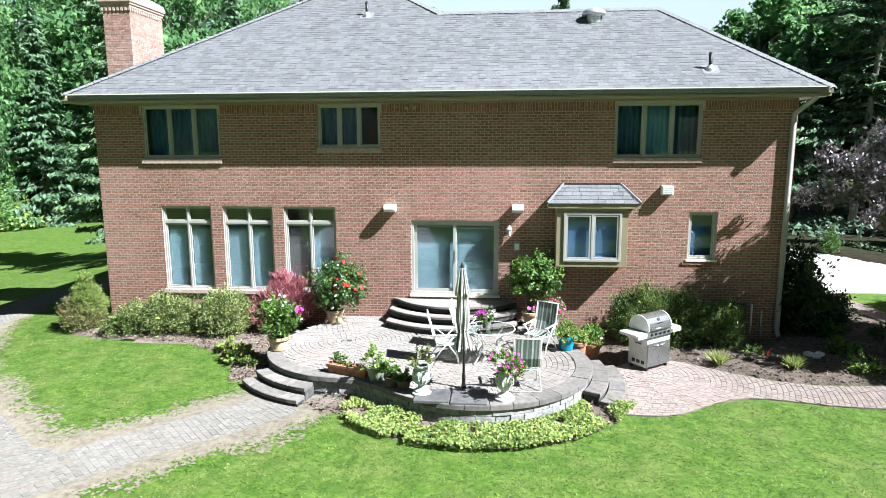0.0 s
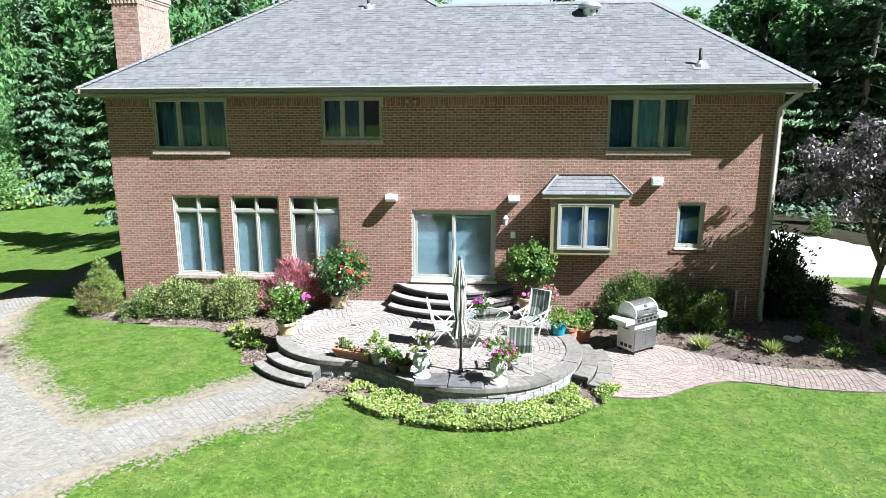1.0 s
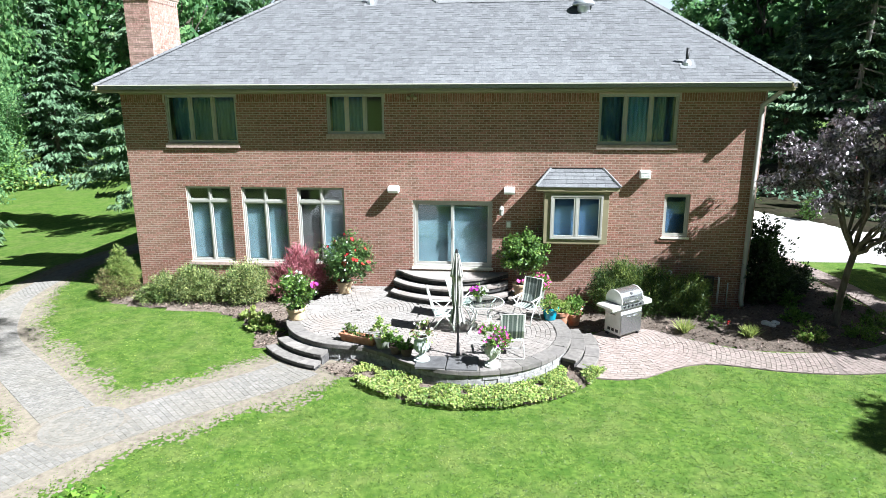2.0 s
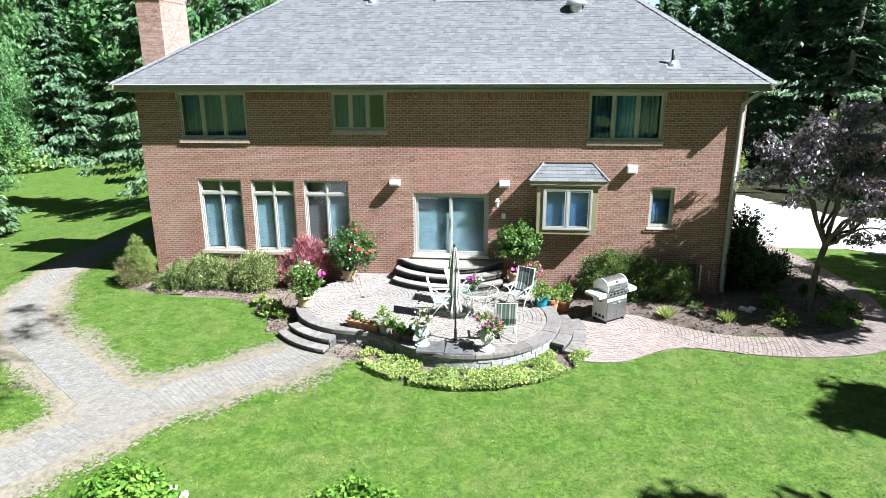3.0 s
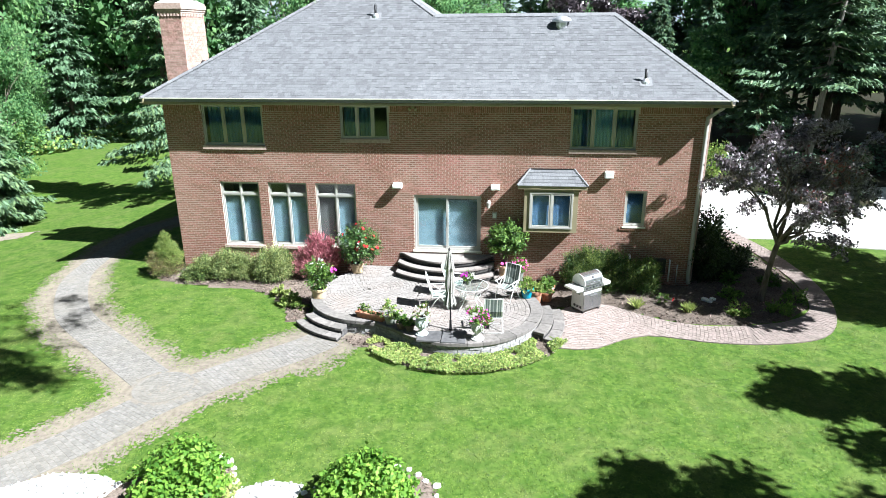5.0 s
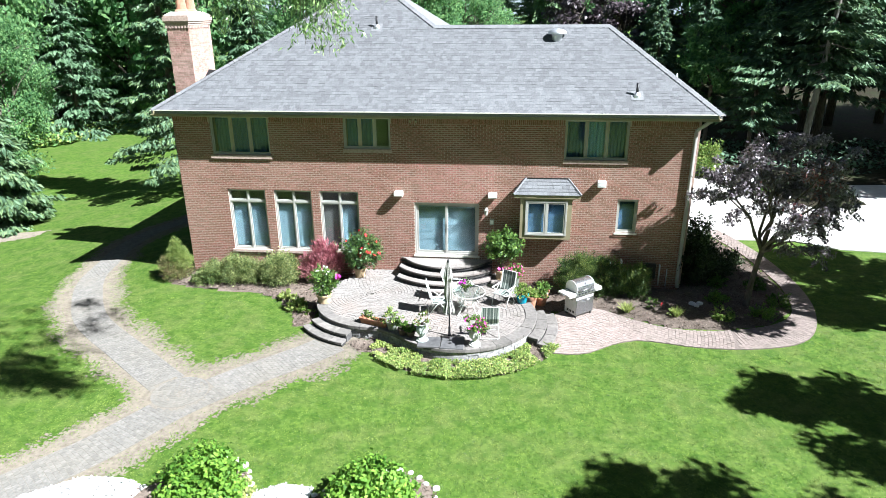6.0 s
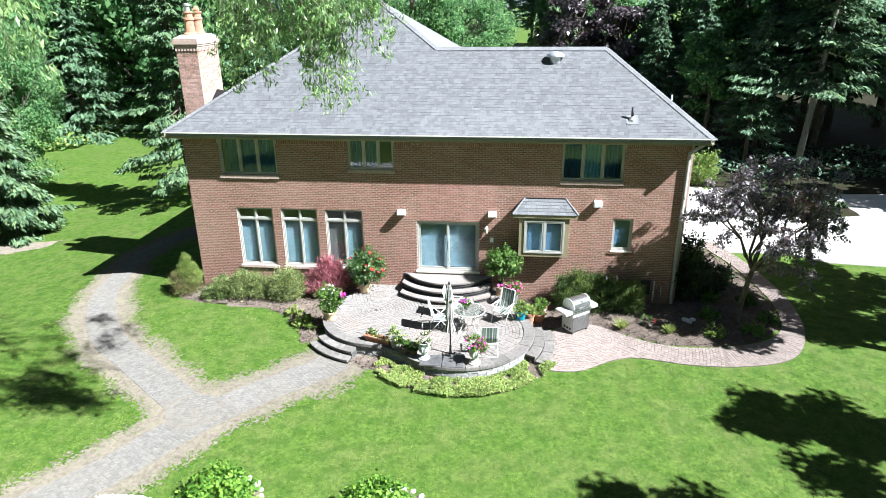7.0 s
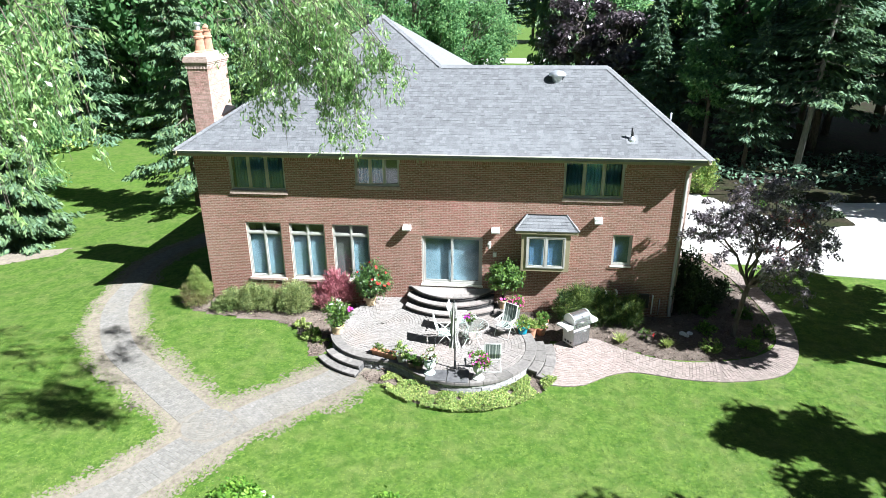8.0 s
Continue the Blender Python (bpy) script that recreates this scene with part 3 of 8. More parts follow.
# sliding patio door
def patio_door():
    x0, x1, z0, z1 = OPENINGS["slider"]
    d = Geo()
    ring_frame(d, x0, x1, z0 + 0.05, z1, 0.05, 0.17, 0.06)
    door = soft_edges(d.link("door", FRAME, house, "closed two-panel sliding glass patio door"))
    mid = (x0 + x1) / 2
    for a, b, y in ((x0 + 0.06, mid + 0.05, 0.115), (mid - 0.05, x1 - 0.06, 0.07)):
        s = Geo()
        ring_frame(s, a, b, z0 + 0.11, z1 - 0.06, y, y + 0.04, 0.075)
        leaf = s.link("door_leaf", FRAME, door)
        soft_edges(leaf, 0.005)
        p = Geo().box(a + 0.06, b - 0.06, y + 0.017, y + 0.023, z0 + 0.17, z1 - 0.12).link("pane", GLASS, leaf)
        p.visible_shadow = False
    Geo().box(mid + 0.0, mid + 0.03, 0.03, 0.07, z0 + 0.95, z0 + 1.25).link("handle", FRAME, door)
    soft_edges(Geo().box(x0 - 0.05, x1 + 0.05, -0.06, 0.17, z0 - 0.02, z0 + 0.05).link("threshold", GUTTER, door, "pale door threshold"))
    blind_part(door, x0 + 0.08, mid - 0.02, z0 + 0.15, 2.84, 0.24)
    blind_part(door, mid + 0.03, x1 - 0.1, z0 + 0.15, 2.80, 0.24)
    return door


patio_door()


# box bay over the garden
def box_bay():
    x0, x1, z0, z1, y = 2.86, 4.62, 1.95, 3.44, -0.455
    b = Geo()
    ring_frame(b, x0, x1, z0, z1, y, -0.006, 0.18)
    bay = soft_edges(b.link("bay", TRIM, house, "khaki painted box bay window with small shingled roof"))
    wx0, wx1, wz0, wz1 = 3.06, 4.44, z0 + 0.16, z1 - 0.12
    f = Geo()
    ring_frame(f, wx0 - 0.02, wx1 + 0.02, wz0 - 0.02, wz1 + 0.02, y - 0.035, y + 0.05, 0.06)
    soft_edges(f.link("frame", FRAME, bay))
    soft_edges(Geo().box((wx0 + wx1) / 2 - 0.03, (wx0 + wx1) / 2 + 0.03, y - 0.03, y + 0.05, wz0 + 0.04, wz1 - 0.04).link("mullion", FRAME, bay))
    for a, c in ((wx0 + 0.04, (wx0 + wx1) / 2 - 0.03), ((wx0 + wx1) / 2 + 0.03, wx1 - 0.04)):
        s = Geo()
        ring_frame(s, a + 0.002, c - 0.002, wz0 + 0.042, wz1 - 0.042, y - 0.02, y + 0.02, 0.045)
        s.link("sash", FRAME, bay)
        p = Geo().box(a + 0.03, c - 0.03, y - 0.003, y + 0.003, wz0 + 0.07, wz1 - 0.07).link("pane", GLASS, bay)
        p.visible_shadow = False
        blind_part(bay, a, c, wz0 + 0.05, wz1 - 0.08, y + 0.12, BLIND_BLUE)
    rx0, rx1, ry, rz, tz, tx = 2.62, 4.90, -0.56, 3.56, 4.0, 0.42
    soft_edges(Geo().box(rx0 + 0.02, rx1 - 0.02, ry + 0.02, -0.008, 3.44, 3.555).link("cornice", TRIM, bay))
    g = Geo()
    g.add([(rx0, ry, rz), (rx1, ry, rz), (rx1, -0.006, rz), (rx0, -0.006, rz), (rx0 + tx, -0.03, tz), (rx1 - tx, -0.03, tz), (rx1 - tx, -0.006, tz), (rx0 + tx, -0.006, tz)],
          [(0, 1, 5, 4), (1, 2, 6, 5), (3, 0, 4, 7), (4, 5, 6, 7), (0, 3, 2, 1), (2, 3, 7, 6)])
    g.link("bay_roof", RIDGE, bay)
    tabs = Geo()
    rng = random.Random(5)
    for r in range(5):
        t0, t1 = r / 5, (r + 1) / 5
        xa, xb = rx0 + tx * t0 + 0.02, rx1 - tx * t0 - 0.02
        x = xa - rng.uniform(0, 0.2)
        while x < xb:
            wd = rng.uniform(0.2, 0.34)
            a, c = max(x, xa) + 0.004, min(x + wd, xb) - 0.004
            if c - a > 0.03:
                h = rng.uniform(0.008, 0.016)
                ya, yb, za, zb = ry + 0.53 * t0, ry + 0.53 * t1, rz + (tz - rz) * t0, rz + (tz - rz) * t1
                k = tx / 5 if c > xb - tx / 5 else 0
                j = tx / 5 if a < xa + tx / 5 else 0
                tabs.add([(a, ya - h, za), (c, ya - h, za), (c - k, yb, zb), (a + j, yb, zb), (a, ya - h, za + h + 0.006), (c, ya - h, za + h + 0.006), (c - k, yb - 0.004, zb + 0.006), (a + j, yb - 0.004, zb + 0.006)],
                         [(0, 1, 5, 4), (4, 5, 6, 7), (1, 2, 6, 5), (3, 0, 4, 7)])
            x += wd
    tabs.link("shingle_field", SHINGLE, bay)["kind"] = "stuff"
    for s, x in ((1, rx0), (-1, rx1)):
        Geo().tube([(x, ry - 0.005, rz + 0.02), (x + s * tx, -0.03, tz + 0.015)], 0.035, 6).link("hip_cap", RIDGE, bay)
    Geo().box(rx0 + tx - 0.05, rx1 - tx + 0.05, -0.05, -0.012, tz - 0.02, tz + 0.035).link("flashing", DARK_METAL, bay)


box_bay()


# chimney with corbelled head and two clay pots
def chimney():
    x0, x1, y0, y1, top = -10.22, -9.40, 1.95, 3.75, 9.25
    c = Geo().box(x0 + 0.006, x1 - 0.006, y0 + 0.006, y1 - 0.006, -0.5, top).link("chimney", MORTAR, house, "tall red brick chimney with corbelled head and clay pots")
    for k, (z, h, o) in enumerate(((9.0, 0.07, 0.03), (9.07, 0.07, 0.06), (9.14, 0.14, 0.09), (9.28, 0.07, 0.06))):
        soft_edges(Geo().box(x0 - o, x1 + o, y0 - o, y1 + o, z, z + h).link("corbel", PALE_BRICK, c), 0.006)
    d = Geo()
    x = x0
    while x < x1 + 0.02:
        d.box(x - 0.03, x + 0.03, y0 - 0.035, y0, 8.9, 8.995)
        x += 0.12
    y = y0
    while y < y1:
        d.box(x1, x1 + 0.035, y - 0.03, y + 0.03, 8.9, 8.995)
        y += 0.12
    d.link("dentil_course", PALE_BRICK, c)["kind"] = "stuff"
    g = Geo()
    g.rings([[(x0 - 0.04, y0 - 0.04, 9.35), (x1 + 0.04, y0 - 0.04, 9.35), (x1 + 0.04, y1 + 0.04, 9.35), (x0 - 0.04, y1 + 0.04, 9.35)],
             [(x0 + 0.15, y0 + 0.15, 9.47), (x1 - 0.15, y0 + 0.15, 9.47), (x1 - 0.15, y1 - 0.15, 9.47), (x0 + 0.15, y1 - 0.15, 9.47)]])
    g.link("cap", CONCRETE, c, "sloped mortar cap")
    for y, extra in ((2.45, 0.25), (3.15, 0.0)):
        p = Geo().lathe([(0.24, 9.42), (0.24, 9.5), (0.19, 9.56), (0.165, 9.98), (0.2, 10.0), (0.2, 10.06), (0.165, 10.08), (0.16, 10.22), (0.2, 10.25), (0.2, 10.3), (0.14, 10.3), (0.13, 9.6)], 20, -9.81, y)
        pot = p.link("chimney_pot", CLAY, c, "terracotta chimney pot", smooth=False)
        if extra:
            q = Geo().lathe([(0.1, 10.3), (0.1, 10.5), (0.14, 10.5), (0.14, 10.56), (0.02, 10.6)], 12, -9.81, y)
            q.link("flue_cap", GALV, pot, "galvanised flue cap")
        else:
            q = Geo().lathe([(0.1, 10.3), (0.13, 10.36), (0.06, 10.46), (0.02, 10.5)], 12, -9.81, y)
            q.link("flue_cap", CLAY, pot)
    g = Geo().add([(-9.39, 2.6, 7.0), (-9.39, 3.7, 7.0), (-9.39, 3.15, 7.35), (-8.95, 3.15, 7.3)], [(0, 1, 2), (0, 3, 1), (1, 3, 2), (0, 2, 3)])
    g.link("cricket", DARK_METAL, c)
    return c


chimney_part = chimney()


def roof_z(y):
    return EZ + SLOPE * (y - EY)


# vents on the roof
def pipe_vent(x, y, h):
    z = roof_z(y)
    v = Geo().tube([(x, y, z - 0.1), (x, y, z + h)], 0.045, 10).link("vent_pipe", DARK_METAL, house, "dark plumbing vent pipe", smooth=True)
    Geo().lathe([(0.12, z - 0.12), (0.12, z + 0.03), (0.055, z + 0.12)], 12, x, y).link("flashing_boot", GALV, v)
    Geo().add([(x - 0.2, y - 0.2, roof_z(y - 0.2) + 0.022), (x + 0.2, y - 0.2, roof_z(y - 0.2) + 0.022), (x + 0.2, y + 0.2, roof_z(y + 0.2) + 0.022), (x - 0.2, y + 0.2, roof_z(y + 0.2) + 0.022)], [(0, 1, 2, 3)]).link("flashing", RIDGE, v)


pipe_vent(6.52, 0.12, 0.42)
pipe_vent(-2.66, 3.35, 0.42)
z = roof_z(2.78)
v = Geo().lathe([(0.19, z - 0.2), (0.19, z + 0.08), (0.2, z + 0.14), (0.33, z + 0.14), (0.34, z + 0.17), (0.31, z + 0.24), (0.2, z + 0.31), (0.04, z + 0.34)], 24, 4.02, 2.78)
v.link("roof_vent", GALV, house, "pale domed attic vent", smooth=True)


z = roof_z(6.0)
v = Geo().lathe([(0.17, z - 0.2), (0.17, z + 0.08), (0.18, z + 0.12), (0.28, z + 0.12), (0.29, z + 0.15), (0.26, z + 0.21), (0.04, z + 0.28)], 20, -3.95, 5.75)
v.link("roof_vent", DARK_METAL, house, "dark domed attic vent near the peak", smooth=True)
Geo().tube([(8.42, 3.0, 6.6), (8.42, 3.0, 7.25)], 0.03, 8).link("vent_pipe", GALV, house, "thin grey vent pipe on the east slope", smooth=True)


# lamps and boxes on the wall
def wall_pack(x, z):
    b = Geo().rings([[(x - 0.15, y, zz) for y, zz in pr] for pr in ([(-0.007, z - 0.09), (-0.007, z + 0.1), (-0.19, z + 0.1), (-0.28, z + 0.06), (-0.30, z - 0.02), (-0.23, z - 0.09)],)] +
                    [[(x + 0.15, y, zz) for y, zz in [(-0.007, z - 0.09), (-0.007, z + 0.1), (-0.19, z + 0.1), (-0.28, z + 0.06), (-0.30, z - 0.02), (-0.23, z - 0.09)]]])
    return soft_edges(b.link("wall_lamp", WHITE, None), 0.012)


for x in (-1.42, 1.90):
    tagged(wall_pack(x, 3.38), "white wall floodlight housing on the brick wall", "lamp", "wall floodlights")
b = Geo().box(5.46, 5.74, -0.20, -0.007, 3.76, 3.98)
ob = soft_edges(b.link("wall_vent", WHITE), 0.008)
tagged(ob, "white hooded wall vent on the brick wall", "vent")
for k in range(4):
    Geo().box(5.475, 5.725, -0.212, -0.20, 3.79 + 0.045 * k, 3.815 + 0.045 * k).link("louvre", WHITE, ob)
ln = empty("wall_lantern", "small cream porch lantern beside the patio door", "lantern")
Geo().box(1.63, 1.73, -0.02, -0.008, 2.72, 2.92).link("back_plate", GUTTER, ln)
Geo().tube([(1.68, -0.02, 2.86), (1.68, -0.09, 2.9), (1.68, -0.12, 2.88)], 0.012, 6).link("arm", GUTTER, ln)
Geo().lathe([(0.04, 2.66), (0.055, 2.68), (0.07, 2.84), (0.09, 2.85), (0.05, 2.9), (0.015, 2.95)], 8, 1.68, -0.12).link("shade", FRAME, ln)
sw = soft_edges(Geo().box(1.81, 1.97, -0.05, -0.007, 2.28, 2.49).link("outlet_box", FRAME), 0.01)
tagged(sw, "almond weatherproof outlet box on the brick", "outlet")
Geo().box(1.835, 1.945, -0.058, -0.05, 2.31, 2.46).link("cover", WHITE, sw)
fl = empty("flood_lamp", "small twin flood lamp under the eaves", "lamp")
Geo().lathe([(0.05, 0.0), (0.05, 0.02)], 12).moved(pose(-0.85, -0.04, 6.0, 90)).link("base", TRIM, fl)
for s in (-1, 1):
    Geo().lathe([(0.02, 0.0), (0.03, 0.03), (0.055, 0.11), (0.05, 0.115)], 12).moved(pose(-0.85 + 0.07 * s, -0.06, 5.99, 120, 0, 20 * s)).link("lamp_head", TRIM, fl)
# service pipes low on the wall
for x, z in ((6.1, 1.05), (6.5, 1.1)):
    p = Geo().tube([(x, 0.0, z), (x, -0.12, z), (x, -0.18, z - 0.05), (x, -0.18, z - 0.28)], 0.04, 8).link("vent_elbow", WHITE, None, smooth=True)
    tagged(p, "white plastic exhaust elbow on the wall", "pipe")
p = Geo().tube([(7.85, -0.03, 0.95), (7.85, -0.1, 0.98), (7.85, -0.1, 0.2)], 0.028, 8).link("conduit", WHITE, None, smooth=True)
tagged(p, "white conduit pipe beside the meter", "pipe")
p = Geo().tube([(8.12, -0.05, 0.8), (8.12, -0.05, 0.15)], 0.018, 8).link("conduit", GALV, None, smooth=True)
tagged(p, "grey conduit pipe low on the wall", "pipe")
mb = soft_edges(Geo().box(7.35, 7.72, -0.12, -0.006, 0.45, 1.0).link("meter_box", DARK_METAL), 0.01)
tagged(mb, "dark grey utility box behind the hedge", "utility box")


# ---- patio, steps, paths and beds ----
PZ = 0.42                                     # level of the patio
CL, RL = (-1.75, -2.55), 2.05                 # the round lobe by the tall windows
CR, RR = (1.0, -3.32), 2.42                   # the round lobe under the umbrella


def arc(c, r, a0, a1, n):
    return [(c[0] + r * math.cos(radians(a0 + (a1 - a0) * k / n)), c[1] + r * math.sin(radians(a0 + (a1 - a0) * k / n))) for k in range(n + 1)]


OUTLINE = arc(CL, RL, 178, 262, 14) + [(-1.35, -4.66), (-0.78, -4.98)] + arc(CR, RR, 234, 382, 26)
PATIO = OUTLINE + [(2.95, -1.7), (2.75, -0.9), (2.6, -0.02), (-2.85, -0.02), (-3.1, -0.75), (-3.6, -1.6)]


def band(c, r0, r1, a0, a1, z0, z1, c_=0.012):
    """A curved slab between two radii."""
    n = max(2, int(abs(a1 - a0) / 4))
    return Geo().prism(arc(c, r1, a0, a1, n) + list(reversed(arc(c, r0, a0, a1, n))), z0, z1, c_)


def curve_slab(outer, inner, z0, z1, edge=0.012):
    g = Geo()
    n = len(outer)
    rings = []
    for o, i in zip(outer, inner):
        ov, iv = Vector(o), Vector(i)
        d = (iv - ov).normalized() * edge
        rings.append([(*ov, z0), (*ov, z1 - edge), (*(ov + d), z1), (*(iv - d), z1), (*iv, z1 - edge), (*iv, z0)])
    g.rings(rings)
    return g


# coping stones and split-face blocks along the free edge
edge_line = [Vector(p) for p in OUTLINE]
lengths = [0.0]
for a, b in zip(edge_line, edge_line[1:]):
    lengths.append(lengths[-1] + (b - a).length)


def edge_at(s, inset):
    s = min(max(s, 0), lengths[-1] - 1e-4)
    k = max(i for i, q in enumerate(lengths) if q <= s)
    a, b = edge_line[k], edge_line[k + 1]
    p = a.lerp(b, (s - lengths[k]) / (lengths[k + 1] - lengths[k]))
    k0, k1 = max(k - 1, 0), min(k + 2, len(edge_line) - 1)
    d = (edge_line[k1] - edge_line[k0]).normalized()
    return p + Vector((-d.y, d.x)) * inset


PATIO_CORE = [tuple(edge_at(lengths[-1] * k / 70, 0.14)) for k in range(71)] + PATIO[len(OUTLINE):]
patio = tagged(Geo().prism(PATIO_CORE, -0.1, PZ - 0.05).link("patio", JOINT), "raised round patio of tan pavers with grey stone coping", "patio", kind="structure")
rng = random.Random(11)
s = 0.0
while s < lengths[-1] - 0.05:
    e = min(s + rng.uniform(0.42, 0.62), lengths[-1])
    pts = [s + 0.006 + (e - s - 0.012) * k / 4 for k in range(5)]
    dz = rng.uniform(-0.004, 0.004)
    curve_slab([edge_at(q, -0.03) for q in pts], [edge_at(q, 0.33) for q in pts], PZ - 0.085, PZ + 0.012 + dz).link("coping_stone", COPING, patio)
    s = e
for row, (z0, z1) in enumerate(((-0.08, 0.083), (0.093, 0.207), (0.217, 0.333))):
    s = -0.15 * (row % 2)
    while s < lengths[-1] - 0.05:
        e = s + rng.uniform(0.26, 0.42)
        a, b = max(s, 0) + 0.007, min(e, lengths[-1]) - 0.007
        if b - a > 0.04:
            pts = [a + (b - a) * k / 3 for k in range(4)]
            o = rng.uniform(0.0, 0.025)
            curve_slab([edge_at(q, 0.03 - o) for q in pts], [edge_at(q, 0.2) for q in pts], z0, z1, 0.014).link("wall_block", WALLSTONE, patio)
        s = e
# large flags by the umbrella
for x0, x1, y0, y1 in ((-0.05, 0.60, -5.70, -5.10), (0.625, 1.29, -5.74, -5.05)):
    soft_edges(Geo().box(x0, x1, y0, y1, PZ - 0.02, PZ + 0.04).link("flagstone", FLAG, patio), 0.012)


def curved_steps(name, label, centre, spans, rises, a0, a1, pieces, mat=COPING):
    st = empty(name, label, "steps", kind="structure")
    for (r0, r1), (z0, z1) in zip(spans, rises):
        for k in range(pieces):
            b0, b1 = a0 + (a1 - a0) * k / pieces + 0.15, a0 + (a1 - a0) * (k + 1) / pieces - 0.15
            band(centre, r0, r1, b0, b1, z1 - 0.075, z1).link("tread_stone", mat, st)
            band(centre, r0 + 0.02, r1 - 0.025, b0 - 0.1, b1 + 0.1, z0 - 0.03, z1 - 0.078, 0.008).link("riser_block", RISER_SHADED, st)
    return st


curved_steps("garden_steps", "two curved grey stone steps from path to patio", CL, ((2.03, 2.40), (2.40, 2.70)), ((-0.05, 0.285), (-0.05, 0.145)), 216, 256, 4)
curved_steps("garden_steps", "two curved grey stone steps down to the grill", CR, ((2.44, 2.78), (2.78, 3.12)), ((-0.05, 0.285), (-0.05, 0.145)), -29, 14, 3)

# steps up to the patio door: three curved treads, cut straight at the ends
DC = (0.27, 0.9)
door_steps = empty("door_steps", "three curved stone and paver steps up to the patio door", "steps", kind="structure")


def clipped_arc(r, n=22):
    pts = []
    for k in range(n + 1):
        x = -1.42 + (1.92 + 1.42) * k / n
        pts.append((x, DC[1] - math.sqrt(max(r * r - (x - DC[0]) ** 2, 0.01))))
    return pts


for r, z0, z1 in ((2.55, PZ - 0.02, 0.60), (2.20, 0.60, 0.78), (1.83, 0.78, 0.95)):
    a = clipped_arc(r)
    Geo().prism([(x, min(y + 0.05, -0.01)) for x, y in a] + [(1.92, -0.005), (-1.42, -0.005)], z0, z1 - 0.06).link("riser", RISER_SHADED, door_steps)
    for k in range(0, 22, 2):
        outer = a[k:k + 3]
        inner = [(x + (DC[0] - x) * 0.02, min(y + 0.30, -0.006)) for x, y in outer]
        if outer[1][1] < -0.03:
            curve_slab([(x + (0.004 if i == 0 else -0.004 if i == 2 else 0), min(y, -0.012)) for i, (x, y) in enumerate(outer)], inner, z1 - 0.058, z1).link("tread_stone", PAVER, door_steps)
    if z1 > 0.9:
        Geo().prism([(x, min(y + 0.29, -0.02)) for x, y in a] + [(1.9, -0.008), (-1.4, -0.008)], z1 - 0.06, z1 - 0.012).link("landing", PAVER, door_steps)


def flat_cells(cells, name, mat, parent, near, z0, limit=300, edge=0.004):
    """Paving pieces: the nearest ones as parts, the rest joined."""
    cells = sorted(cells, key=lambda c: (sum(p[0] for p in c) / 4 - near[0]) ** 2 + (sum(p[1] for p in c) / 4 - near[1]) ** 2)
    rest = Geo()
    rr = random.Random(3)
    for k, c in enumerate(cells):
        cx, cy = sum(p[0] for p in c) / 4, sum(p[1] for p in c) / 4
        z = z0(cx, cy) + rr.uniform(-0.004, 0.004)
        pts = [(x, y, z + rr.uniform(-0.0015, 0.0015)) for x, y in c]
        low = [(x, y, z - 0.045) for x, y in c]
        top = []
        for x, y, q in pts:
            d = max(math.hypot(x - cx, y - cy), 1e-5)
            top.append((x + (cx - x) / d * edge, y + (cy - y) / d * edge, q))
        low = [(x, y, q - 0.004) for x, y, q in pts]
        base = [(x, y, z - 0.045) for x, y in c]
        geo = [(*base, *low, *top), [(0, 1, 5, 4), (1, 2, 6, 5), (2, 3, 7, 6), (3, 0, 4, 7), (4, 5, 9, 8), (5, 6, 10, 9), (6, 7, 11, 10), (7, 4, 8, 11), (8, 9, 10, 11)]]
        if k < limit:
            Geo().add(*geo).link(name, mat, parent)
        else:
            rest.add(*geo)
    if rest.v:
        rest.link(name + "_field", mat, parent)["kind"] = "stuff"


def ring_cells(c, r0, r1, step, width, keep, gap=0.0035, a0=0, a1=360):
    out, r, k = [], r0, 0
    while r + step <= r1 + 0.01:
        n = max(5, round(math.radians(a1 - a0) * (r + step / 2) / width))
        for i in range(n):
            t0, t1 = radians(a0) + radians(a1 - a0) * (i + 0.5 * (k % 2)) / n, radians(a0) + radians(a1 - a0) * (i + 1 + 0.5 * (k % 2)) / n
            ga, gb = gap / max(r, 0.06), gap / (r + step)
            cell = [(c[0] + (r + gap) * math.cos(t0 + ga), c[1] + (r + gap) * math.sin(t0 + ga)), (c[0] + (r + step - gap) * math.cos(t0 + gb), c[1] + (r + step - gap) * math.sin(t0 + gb)),
                    (c[0] + (r + step - gap) * math.cos(t1 - gb), c[1] + (r + step - gap) * math.sin(t1 - gb)), (c[0] + (r + gap) * math.cos(t1 - ga), c[1] + (r + gap) * math.sin(t1 - ga))]
            m = (sum(p[0] for p in cell) / 4, sum(p[1] for p in cell) / 4)
            if keep(m):
                out.append(cell)
        r += step
        k += 1
    return out


def row_cells(x0, x1, y0, y1, step, width, keep, turn=0.0, gap=0.0035):
    out = []
    cx, cy, cs, sn = (x0 + x1) / 2, (y0 + y1) / 2, math.cos(radians(turn)), math.sin(radians(turn))
    w, h = (x1 - x0) * 0.75, (y1 - y0) * 0.75 + (x1 - x0) * 0.3
    j, y = 0, -h
    while y < h:
        x = -w + (width / 2 if j % 2 else 0)
        while x < w:
            q = [(x + gap, y + gap), (x + width - gap, y + gap), (x + width - gap, y + step - gap), (x + gap, y + step - gap)]
            cell = [(cx + a * cs - b * sn, cy + a * sn + b * cs) for a, b in q]
            m = (sum(p[0] for p in cell) / 4, sum(p[1] for p in cell) / 4)
            if keep(m):
                out.append(cell)
            x += width
        y += step
        j += 1
    return out


